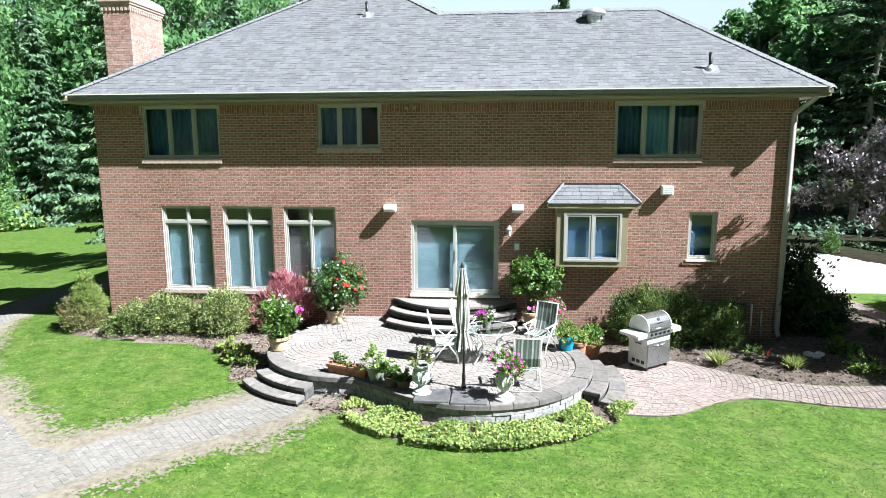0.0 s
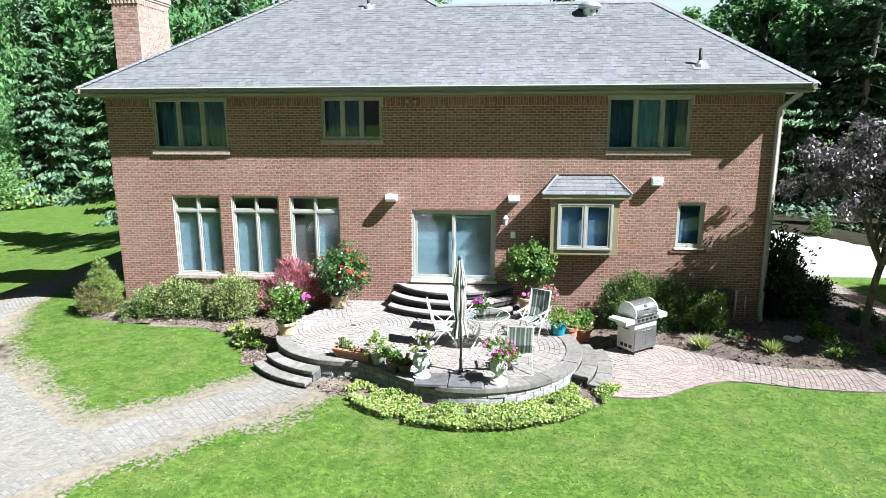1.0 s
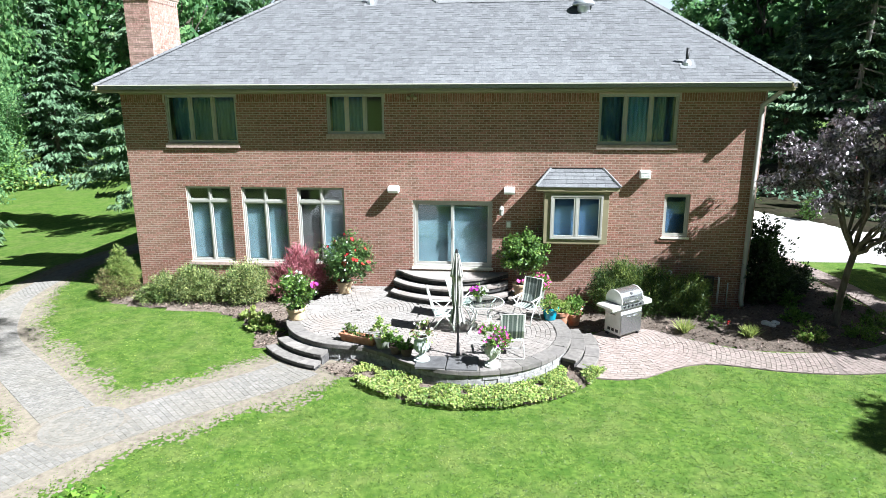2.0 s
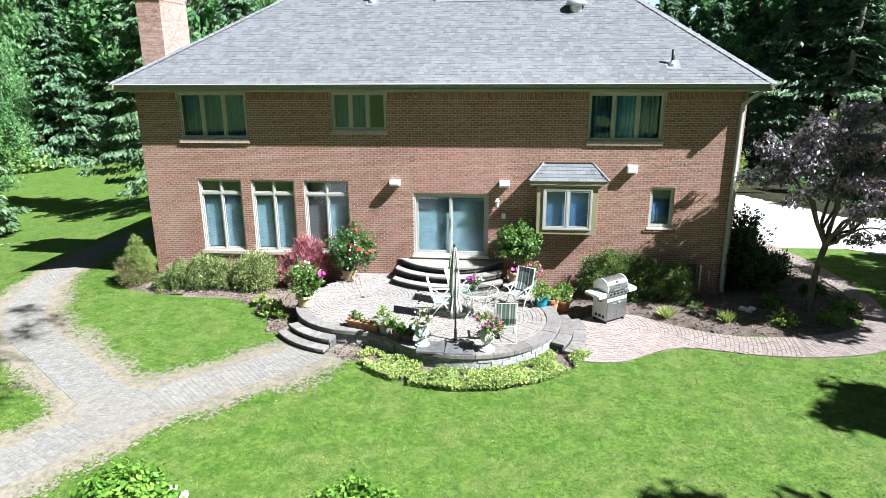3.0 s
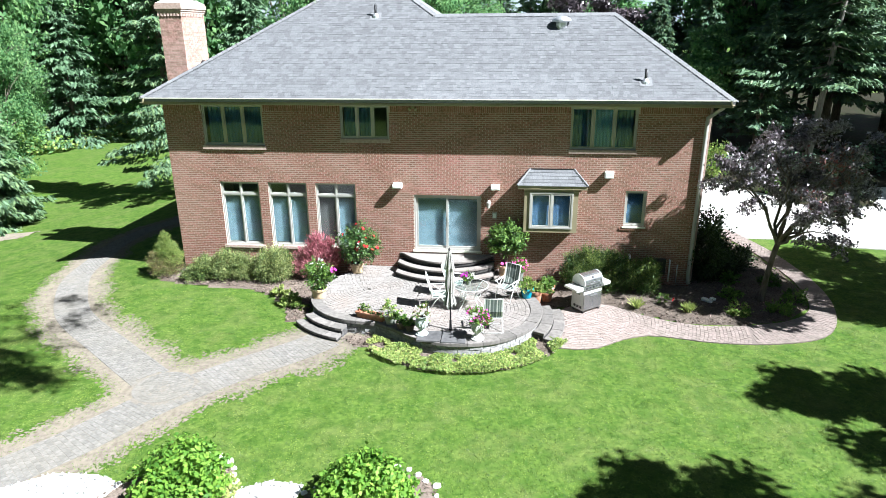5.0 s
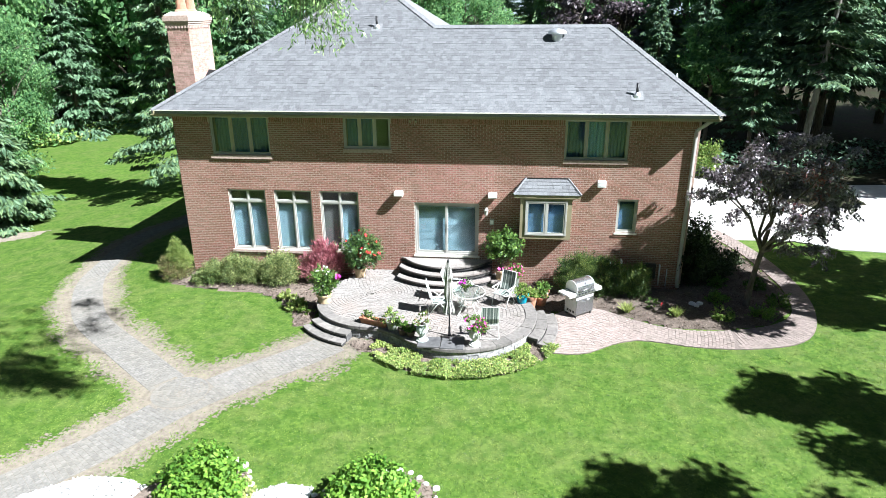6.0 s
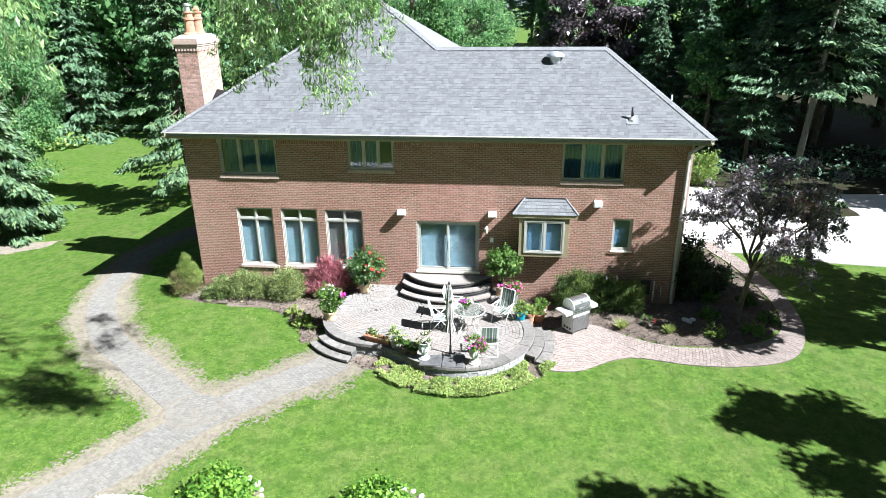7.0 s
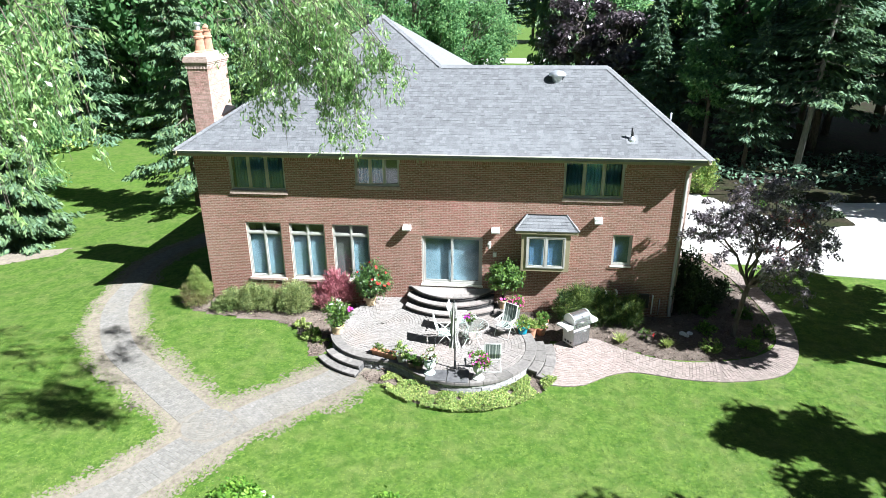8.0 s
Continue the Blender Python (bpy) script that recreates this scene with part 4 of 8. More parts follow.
PC = (-2.1, -2.2)
inner_edge = [tuple(edge_at(lengths[-1] * k / 60, 0.23)) for k in range(61)]
PAVED = inner_edge + [(2.95, -1.7), (2.75, -0.9), (2.6, 0.06), (-2.85, 0.06), (-3.1, -0.75), (-3.6, -1.6)]


def off_steps(p):
    return not (-1.45 < p[0] < 1.95 and math.hypot(p[0] - DC[0], p[1] - DC[1]) < 2.42)


def dist(p, q):
    return math.hypot(p[0] - q[0], p[1] - q[1])


patio_cells = ring_cells(PC, 0.08, 1.66, 0.105, 0.135, lambda p: inside(p, PAVED) and off_steps(p))
patio_cells += ring_cells(CR, 1.15, 2.06, 0.115, 0.16, lambda p: inside(p, PAVED) and off_steps(p) and dist(p, PC) > 1.68 and p[1] > -6 and p[0] > 0.9)
patio_cells += row_cells(-4, 4, -6, 0, 0.115, 0.17, lambda p: inside(p, PAVED) and off_steps(p) and dist(p, PC) > 1.65 and not (1.19 < dist(p, CR) < 2.1 and p[0] > 0.9), 28)

# the garden path: one arm along the house side, one from the foreground, meeting before the steps
ARM_A = [(-12.9, 7.6), (-13.9, 6.2), (-14.4, 4.8), (-14.42, 3.2), (-14.0, 1.45), (-13.5, -0.45), (-12.35, -2.45), (-10.95, -4.25), (-8.7, -6.0), (-6.9, -7.35), (-6.0, -8.0)]
ARM_B = [(-9.2, -13.2), (-7.1, -10.6), (-5.95, -8.6), (-4.75, -7.1), (-3.4, -5.75), (-2.75, -4.95)]


def ribbon(points, half, step=0.3):
    line = smooth_line([(*p, 0) for p in points], step)
    out = []
    for i, p in enumerate(line):
        d = (line[min(i + 1, len(line) - 1)] - line[max(i - 1, 0)]).normalized()
        out.append((p, Vector((-d.y, d.x, 0))))
    return out, half


def ribbon_sheet(points, half, z, uneven=0.0, step=0.3, seed=0):
    line, _ = ribbon(points, half, step)
    left, right = [], []
    for i, (p, nrm) in enumerate(line):
        k = [uneven * (noise.noise((i * step, seed + o, 0)) + 0.5 * noise.noise((i * step * 4.1, seed + o, 3)) + 0.4 * noise.noise((i * step * 13, seed + o, 7))) for o in (0, 9)]
        left.append(p + nrm * (half + k[0]))
        right.append(p - nrm * (half + k[1]))
    g = Geo()
    n = len(left)
    g.add([(q.x, q.y, ground_height(q.x, q.y) + z) for q in left + right], [(i, n + i, n + i + 1, i + 1) for i in range(n - 1)])
    return g


def ribbon_cells(points, half, across, length, gap=0.0035, keep=lambda p: True):
    """Courses of pavers laid across a curving path, each course shifted by half a stone."""
    line, _ = ribbon(points, half, length)
    out = []
    w = 2 * half / across
    for i in range(len(line) - 1):
        (p, a), (q, b) = line[i], line[i + 1]
        d = (q - p).normalized() * gap
        for j in range(across + 1):
            lo = -half + w * (j - (0.5 if i % 2 else 0.0))
            o0, o1 = max(lo, -half) + gap, min(lo + w, half) - gap
            if o1 - o0 < 0.03:
                continue
            cell = [tuple((p + d + a * o1).xy), tuple((p + d + a * o0).xy), tuple((q - d + b * o0).xy), tuple((q - d + b * o1).xy)]
            if keep((sum(v[0] for v in cell) / 4, sum(v[1] for v in cell) / 4)):
                out.append(cell)
    return out


def worn_soil(points, half, z, seed, cell=0.045):
    """Bare soil along a path in small uneven patches that thin out into the grass."""
    nr = np.random.default_rng(seed)
    line = np.array([(p.x, p.y) for p in smooth_line([(*q, 0) for q in points], 0.1)])
    (x0, y0), (x1, y1) = line.min(0) - 1.8, line.max(0) + 1.8
    xs, ys = np.meshgrid(np.arange(x0, x1, cell), np.arange(y0, y1, cell))
    c = np.column_stack([xs.ravel(), ys.ravel()])
    near = np.full(len(c), 9.0)
    for p in line:
        near = np.minimum(near, np.hypot(c[:, 0] - p[0], c[:, 1] - p[1]))
    c, near = c[near < half + 1.5], near[near < half + 1.5] - half
    ragged = np.array([0.34 * noise.noise((x * 0.8, y * 0.8, seed)) + 0.16 * noise.noise((x * 3.5, y * 3.5, seed)) for x, y in c])
    keep = nr.uniform(0, 1, len(c)) < np.clip((0.86 - near - ragged) / 0.5, 0, 1) ** 1.3
    c = c[keep]
    h = np.array([ground_height(x, y) for x, y in c]) + z
    k = cell * 0.5
    corners = np.stack([np.column_stack([c[:, 0] + a * k, c[:, 1] + b * k, h]) for a, b in ((-1, -1), (1, -1), (1, 1), (-1, 1))], axis=1)
    corners[:, :, :2] += nr.uniform(-0.014, 0.024, (len(c), 4, 2)) * np.array([[-1, -1], [1, -1], [1, 1], [-1, 1]])
    corners[:, :, 2] += nr.uniform(0, 0.002, (len(c), 1))
    return quad_cloud("dirt_verge", [DIRT], corners)


verge = tagged(worn_soil(ARM_A, 0.50, 0.003, 1), "worn bare soil along the path", "soil", kind="structure")
verge_b = tagged(worn_soil(ARM_B, 0.60, 0.0055, 4), "worn bare soil along the path", "soil", kind="structure")
path = tagged(ribbon_sheet(ARM_A, 0.50, 0.0070).link("path", PATH_JOINT), "weathered grey paver path curving through the lawn", "path", kind="structure")
ribbon_sheet(ARM_B, 0.60, 0.0085).link("path_bed", PATH_JOINT, path)
FORK = (-6.1, -7.9)
Geo().prism(arc(FORK, 0.74, 0, 348, 29), -0.02, 0.0098).link("path_bed", PATH_JOINT, path)
path_cells = ring_cells(FORK, 0.06, 0.72, 0.095, 0.125, lambda p: True)
path_cells += ribbon_cells(ARM_A, 0.50, 8, 0.105, keep=lambda p: dist(p, FORK) > 0.80)
path_cells += ribbon_cells(ARM_B, 0.59, 9, 0.105, keep=lambda p: dist(p, FORK) > 0.80 and dist(p, CL) > 2.74)

RED = [(3.75, -4.95), (4.3, -5.0), (4.95, -4.85), (5.6, -4.35), (6.4, -3.98), (7.2, -4.05), (8.2, -4.25), (9.7, -4.22), (11.2, -3.78), (12.1, -2.85), (12.75, -1.2), (13.0, 0.6), (12.95, 2.2), (12.7, 4.2), (11.9, 7.0),
       (11.3, 6.6), (12.0, 3.9), (12.3, 1.3), (12.25, -0.15), (11.85, -1.65), (10.9, -2.57), (9.3, -3.1), (7.8, -3.12), (6.6, -2.6), (5.7, -1.95), (4.9, -1.8), (4.1, -2.4)]
red_path = tagged(Geo().prism([tuple(p.xy) for p in smooth_line([(*p, 0) for p in RED], 0.3)], -0.1, 0.024).link("path", ROSE_JOINT), "rose paver path and grill pad beside the patio", "path", kind="structure")
RC = (4.55, -2.75)
WALK = [(6.2, -3.3), (7.2, -3.55), (8.4, -3.7), (9.7, -3.66), (11.0, -3.2), (11.95, -2.25), (12.5, -0.7), (12.65, 0.9), (12.55, 2.6), (12.2, 4.6), (11.6, 6.8)]
RED_LINE = [tuple(p.xy) for p in smooth_line([(*p, 0) for p in RED], 0.3)]


def trimmed(cells, poly):
    """Stones cut along an outline: corners that stick out are drawn back to its edge."""
    sides = [(Vector(a), Vector(b)) for a, b in zip(poly, poly[1:] + poly[:1])]
    out = []
    for cell in cells:
        ins = [inside(p, poly) for p in cell]
        if not any(ins):
            continue
        new_cell = []
        for p, ok in zip(cell, ins):
            if not ok:
                q = Vector(p)
                p = tuple(min((a.lerp(b, max(0, min(1, (q - a).dot(b - a) / max((b - a).length_squared, 1e-9)))) for a, b in sides), key=lambda c: (c - q).length_squared))
            new_cell.append(p)
        area = 0.5 * abs(sum(p[0] * q[1] - q[0] * p[1] for p, q in zip(new_cell, new_cell[1:] + new_cell[:1])))
        if area > 0.003:
            out.append(new_cell)
    return out


red_cells = ring_cells(RC, 0.1, 5.02, 0.105, 0.15, lambda p: p[0] < 9.6 and dist(p, CR) > 3.14)
red_cells += ribbon_cells(WALK, 0.80, 11, 0.105, keep=lambda p: dist(p, RC) > 5.05)
red_cells = trimmed(red_cells, RED_LINE)

drive = tagged(Geo().prism([(9.6, 6.9), (12.2, 5.6), (14.8, 5.6), (16.2, 4.7), (19.0, 4.4), (34.0, 6.0), (36.0, 17.0), (22.0, 15.5), (14.0, 16.0), (12.5, 40.0), (8.9, 40.0), (8.9, 7.4)], -0.3, 0.03).link("driveway", CONCRETE),
               "pale sunlit concrete driveway beside the house", "driveway", kind="structure")


tagged(Geo().prism([(-14, 95), (11, 95), (11, 104), (-14, 104)], -2.0, 0.16).link("road", CONCRETE), "pale sunlit concrete road beyond the woods", "road", kind="structure")


# planting beds
def bed(name, poly, height, label, mat=MULCH, seed=0, step=0.22):
    """A softly mounded bed inside a plan outline."""
    xs, ys = [p[0] for p in poly], [p[1] for p in poly]
    nx, ny = int((max(xs) - min(xs)) / step) + 1, int((max(ys) - min(ys)) / step) + 1
    ids, g = {}, Geo()
    edge = [(Vector(a), Vector(b)) for a, b in zip(poly, poly[1:] + poly[:1])]

    def away(p):
        best = 9.0
        for a, b in edge:
            t = max(0, min(1, (p - a).dot(b - a) / max((b - a).length_squared, 1e-9)))
            best = min(best, (p - a.lerp(b, t)).length)
        return best
    for j in range(ny + 1):
        for i in range(nx + 1):
            p = Vector((min(xs) + i * step, min(ys) + j * step))
            ins = inside(tuple(p), poly)
            d = away(p)
            if ins or d < step * 0.75:
                h = -0.02 if not ins else min(1, d / 0.35) * height + 0.02
                ids[i, j] = len(g.v)
                g.v.append((p.x, p.y, ground_height(p.x, p.y) + h + (0.035 * noise.noise((p.x * 3, p.y * 3, seed)) if ins else 0)))
    for (i, j) in list(ids):
        if all(k in ids for k in ((i + 1, j), (i, j + 1), (i + 1, j + 1))):
            g.f.append((ids[i, j], ids[i + 1, j], ids[i + 1, j + 1], ids[i, j + 1]))
    return tagged(g.link(name, mat, smooth=True), label, "garden bed", kind="structure")


BED_W = [(-10.8, -0.35), (-9.85, -1.1), (-8.4, -1.45), (-6.55, -1.52), (-5.5, -2.05), (-4.65, -3.0), (-4.3, -4.05), (-3.85, -3.9), (-3.75, -2.5), (-3.55, -1.6), (-3.1, -0.7), (-2.9, 0.0), (-9.5, 0.0), (-9.6, 0.6), (-10.6, 0.5)]
BED_E = [(3.4, -2.35), (4.0, -2.35), (4.9, -1.75), (5.7, -1.93), (6.6, -2.57), (7.8, -3.1), (9.3, -3.07), (10.9, -2.54), (11.83, -1.62), (12.22, -0.15), (12.26, 1.3), (11.95, 3.9), (11.2, 6.5), (8.6, 6.5), (8.6, 0.0), (2.65, 0.0), (2.8, -0.9), (3.0, -1.8)]
BED_S = arc(CR, 3.25, 196, 333, 20) + list(reversed(arc(CR, 2.35, 200, 333, 20)))
BED_S[0:3] = [(-2.35, -5.05), (-1.9, -5.35), (-1.4, -5.6)]
bed_west = bed("planting_bed", BED_W, 0.06, "dark bark mulch bed under the tall windows", seed=1)
bed_east = bed("planting_bed", BED_E, 0.05, "dark bark mulch bed at the shaded corner", seed=2)
bed_south = bed("planting_bed", BED_S + [(-0.9, -4.95), (-1.6, -4.62), (-2.2, -4.62)], 0.04, "mulch strip round the patio wall", seed=3)
BED_N1 = [(-5.6, -12.8), (-5.1, -11.5), (-4.5, -10.7), (-3.8, -10.35), (-3.1, -10.75), (-2.75, -11.5), (-2.7, -13.0)]
BED_N2 = [(-1.6, -13.0), (-1.4, -11.3), (-0.9, -10.75), (-0.2, -10.5), (0.5, -10.5), (1.05, -10.95), (1.4, -11.8), (1.6, -13.2)]
ISLAND = [(14.2, 16.4), (15.0, 14.7), (16.2, 13.1), (17.1, 10.9), (18.6, 10.7), (20.9, 11.4), (20.8, 13.0), (20.0, 14.8), (18.0, 16.6)]
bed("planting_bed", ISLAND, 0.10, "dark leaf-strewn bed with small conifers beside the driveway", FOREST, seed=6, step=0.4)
WOODFLOOR = [(12.8, 16.4), (20.0, 15.2), (24.5, 15.4), (36.5, 16.8), (44.0, 12.0), (75.0, 16.0), (85.0, 90.0), (20.0, 90.0), (12.8, 48.0)]
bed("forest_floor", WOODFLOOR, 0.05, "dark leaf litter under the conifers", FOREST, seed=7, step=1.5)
bed("planting_bed", [(-32, 3.0), (-26, 4.6), (-21.2, 6.3), (-21.0, 7.4), (-24, 7.4), (-29, 6.4), (-33, 5.5)], 0.02, "strip of bare soil beside the spruce", DIRT, seed=8)
bed_n1 = bed("planting_bed", BED_N1, 0.12, "small mulch bed edged with white stones", seed=4)
bed_n2 = bed("planting_bed", BED_N2, 0.12, "small mulch bed edged with white stones", seed=5)
GRAVEL = [(-9.4, -21.0), (-8.3, -13.2), (-7.5, -11.9), (-6.6, -11.25), (-5.7, -11.2), (-5.0, -11.45), (-5.5, -12.8), (-2.75, -13.0), (-2.75, -11.4), (-2.2, -11.05), (-1.5, -11.1), (-1.6, -13.2), (-3.0, -21.0)]


# ---- trees and shrubs ----
def limb_path(rng, start, end, bend=0.15, n=5):
    start, end = Vector(start), Vector(end)
    ln = (end - start).length
    mid = [start.lerp(end, k / n) + Vector((rng.uniform(-1, 1), rng.uniform(-1, 1), rng.uniform(-0.3, 1))) * bend * ln * math.sin(math.pi * k / n) for k in range(n + 1)]
    return mid


def broadleaf_tree(name, label, seed, height, radius, clear, leaves, leaf, mats, clumps=60, trunk=0.25, at=None, squash=1.0, gap=0.25):
    """A tree with a tapered trunk, limbs and a crown of many leaves in uneven clumps."""
    rng, nr = random.Random(seed), np.random.default_rng(seed)
    tree = empty(name, label, "tree", at=at)
    top = height * 0.86
    g = Geo()
    g.tube([(0, 0, -0.3), (0.0, 0.0, 0.2), *[(rng.uniform(-1, 1) * 0.015 * height * k, rng.uniform(-1, 1) * 0.015 * height * k, clear + (top - clear) * k / 5) for k in range(6)]],
           [trunk * 1.35, trunk * 1.05] + [trunk * (1 - 0.17 * k) for k in range(6)], 9)
    centres = []
    mid = (height + clear) / 2
    for k in range(clumps):
        th, u = rng.uniform(0, 2 * math.pi), rng.uniform(-1, 1)
        rr = rng.uniform(0.35, 1.0) ** 0.6
        q = math.sqrt(1 - u * u)
        env = 1 + 0.25 * noise.noise((math.cos(th) * 1.3, math.sin(th) * 1.3, u + seed))
        c = Vector((math.cos(th) * q * radius * rr * env, math.sin(th) * q * radius * rr * env, mid + u * rr * env * (height - clear) / 2 * squash))
        centres.append(c)
        if k < 16:
            base = (0, 0, clear + (top - clear) * rng.uniform(0.0, 0.75))
            pts = limb_path(rng, base, c)
            g.tube(pts, [trunk * 0.38 * (1 - 0.8 * i / 5) for i in range(6)], 6)
            for _ in range(3):
                e = c + Vector((rng.uniform(-1, 1), rng.uniform(-1, 1), rng.uniform(-0.6, 1))) * radius * 0.3
                g.tube(limb_path(rng, pts[3], e, 0.1, 3), [trunk * 0.13, trunk * 0.1, trunk * 0.07, trunk * 0.03], 5)
    g.link("trunk", BARK, tree, smooth=True)
    per = leaves // clumps
    size = radius * 0.27
    pts = []
    for c in centres:
        s = size * rng.uniform(0.6, 1.25)
        d = nr.normal(0, 1, (per, 3))
        d /= np.linalg.norm(d, axis=1, keepdims=True)
        d *= (nr.uniform(0, 1, (per, 1)) ** 0.45) * s
        d[:, 2] *= 0.7
        pts.append(np.array(c) + d)
    pts = np.concatenate(pts)
    pts = pts[pts[:, 2] > 0.25]
    along = np.tile(np.array([[0.0, 0.0, -0.5]]), (len(pts), 1)) + (pts - np.array([0, 0, mid])) * (0.5 / radius)
    face = (pts - np.array([0, 0, mid])) / radius + np.array([0.0, 0.0, 0.8])
    quads = leaf_quads(nr, pts, along * 0.6, leaf[0], leaf[1], 0.8, face=face)
    slots = nr.integers(0, len(mats), len(pts)) if len(mats) > 1 else None
    quad_cloud("crown", mats, quads, tree, slots=slots)
    return tree


def conifer(name, label, seed, height, radius, clear, mats, sprays=9000, droop=0.35, spray=(0.34, 0.13), trunk=0.2, at=None, ragged=0.2, gap=0.55):
    """A spruce: a straight trunk with whorls of drooping branches, thick with needle sprays."""
    rng, nr = random.Random(seed), np.random.default_rng(seed)
    tree = empty(name, label, "tree", at=at)
    g = Geo()
    g.tube([(0, 0, -0.4), (0, 0, height * 0.5), (0, 0, height * 0.98)], [trunk * 1.2, trunk * 0.7, 0.02], 8)
    z, segs = clear, []
    while z < height * 0.985:
        f = (z - clear) / (height - clear)
        r = radius * (1 - f) ** 0.85 + 0.12
        for k in range(7 if f < 0.8 else 5):
            th = rng.uniform(0, 2 * math.pi)
            rr = r * rng.uniform(1 - 2 * ragged, 1 + ragged)
            d = Vector((math.cos(th), math.sin(th), 0))
            a = Vector((0, 0, z + rng.uniform(-0.12, 0.12)))
            b = a + d * rr * 0.55 + Vector((0, 0, -droop * rr * 0.30))
            c = a + d * rr + Vector((0, 0, -droop * rr * 0.42 + 0.06 * rr))
            segs.append((a, b, c, rr))
        z += max(0.22, 0.045 * height * (1 - 0.6 * f) * gap)
    for a, b, c, rr in segs[::2]:
        g.tube([a, b, c], [0.035 + 0.006 * rr, 0.02, 0.006], 4, False)
    g.link("trunk", BARK, tree, smooth=True)
    total = sum(s[3] for s in segs)
    P, D = [], []
    for a, b, c, rr in segs:
        n = max(6, int(sprays * rr / total))
        t = nr.uniform(0.12, 1.0, (n, 1)) ** 0.8
        a_, b_, c_ = np.array(a), np.array(b), np.array(c)
        p = (1 - t) ** 2 * a_ + 2 * t * (1 - t) * b_ + t ** 2 * c_
        out = (c_ - a_) / (np.linalg.norm(c_ - a_) + 1e-9)
        side = np.array([-out[1], out[0], 0])
        lat = nr.uniform(-1, 1, (n, 1)) * (0.34 * rr) * (1 - t * 0.75)
        p = p + side * lat + np.array([0, 0, 1]) * (nr.normal(0, 0.05, (n, 1)) - np.abs(lat) * 0.22)
        P.append(p)
        D.append(out * 0.9 + side * np.sign(lat) * 0.6 + np.array([0, 0, -0.25 - 0.3 * droop]))
    P, D = np.concatenate(P), np.concatenate(D)
    quads = leaf_quads(nr, P, D, spray[0], spray[1], 0.35, face=np.tile([0.15, -0.1, 1.0], (len(P), 1)))
    slots = nr.integers(0, len(mats), len(P)) if len(mats) > 1 else None
    quad_cloud("crown", mats, quads, tree, slots=slots)
    return tree


def put(x, y, turn=0.0, size=1.0, z=None, tall=1.0):
    return Matrix.LocRotScale((x, y, ground_height(x, y) if z is None else z), Euler((0, 0, radians(turn))), (size, size, size * tall))


# woods behind and beside the house
wood_a = broadleaf_tree("broadleaf_tree", "tall broadleaf tree with sunlit green crown", 21, 15, 5.2, 0.8, 24000, (0.27, 0.165), [LEAF_WOOD, LEAF_PALE], 120, 0.28, put(-44, 41, 0, 1.15, None, 1.2))
wood_b = broadleaf_tree("broadleaf_tree", "tall broadleaf tree with dense green crown", 22, 17, 5.6, 0.8, 6500, (0.52, 0.32), [LEAF_WOOD, LEAF_PALE, LEAF_WOOD], 95, 0.3, put(-46, 36))
wood_d = broadleaf_tree("broadleaf_tree", "tall broadleaf tree rising above the conifers", 23, 16, 4.4, 5.5, 7500, (0.5, 0.3), [LEAF_WOOD, LEAF_PALE], 70, 0.26, put(20.5, 34))
spruce_a = conifer("spruce_tree", "tall green spruce with layered drooping branches", 31, 17, 3.6, 1.9, [NEEDLE, NEEDLE_BLUE], 26000, 0.5, (0.34, 0.11), 0.2, put(-16.9, 13.8, 0, 0.93, None, 1.12), 0.25, 0.80)
spruce_b = conifer("spruce_tree", "tall dark conifer at the edge of the woods", 32, 20, 4.4, 4.0, [NEEDLE_DARK, NEEDLE, NEEDLE_DARK, NEEDLE_BLUE], 8500, 0.55, (0.7, 0.26), 0.27, put(25, 28), 0.3)
spruce_c = conifer("spruce_tree", "tall green spruce at the edge of the woods", 34, 17, 3.6, 1.0, [NEEDLE], 8500, 0.55, (0.56, 0.2), 0.2, put(-40, 38, 0, 1.15))
spruce_blue = conifer("blue_spruce", "soft grey-green spruce beside the lawn", 33, 6.6, 2.7, 0.15, [NEEDLE_BLUE, NEEDLE, NEEDLE_BLUE], 16000, 0.45, (0.36, 0.13), 0.15, put(-24.8, 8.7, 0, 1.08, None, 1.3))
pale_trunk = material("pale_conifer_bark", (0.22, 0.205, 0.185), (0.38, 0.36, 0.33), 12, 0.95, bump=0.8, bump_scale=25, stretch=(1, 1, 0.25), gloss=0.1)
leaning = conifer("spruce_tree", "tall conifer with a bare pale trunk and spreading upper branches", 35, 21, 5.6, 5.6, [NEEDLE, NEEDLE, NEEDLE_BLUE], 20000, 0.4, (0.5, 0.17), 0.2, put(22.2, 23.4) @ Euler((0, radians(3.2), 0)).to_matrix().to_4x4(), 0.4, 0.62)
[c for c in leaning.children if c.name.startswith("trunk")][0].data.materials[0] = pale_trunk
for k, (x, y, s, tall) in enumerate(((-45, 33, 1.15, 1.3), (-50, 31, 1.15, 1.2), (-33, 52, 1.25, 1.3), (-24, 55, 1.25, 1.2), (-40, 48, 1.2, 1.3), (-51, 25, 1.1, 1.2), (-44, 18, 0.9, 1.0), (-37, 20, 0.7, 1.0), (-13, 40, 0.9, 1.0), (-8, 46, 0.9, 1.0), (-3, 50, 0.8, 0.85), (-29.5, 15.5, 0.5, 1.1), (-33.5, 13, 0.55, 1.1))):
    copy_thing(wood_a, put(x, y, 47 * k, s, None, tall))
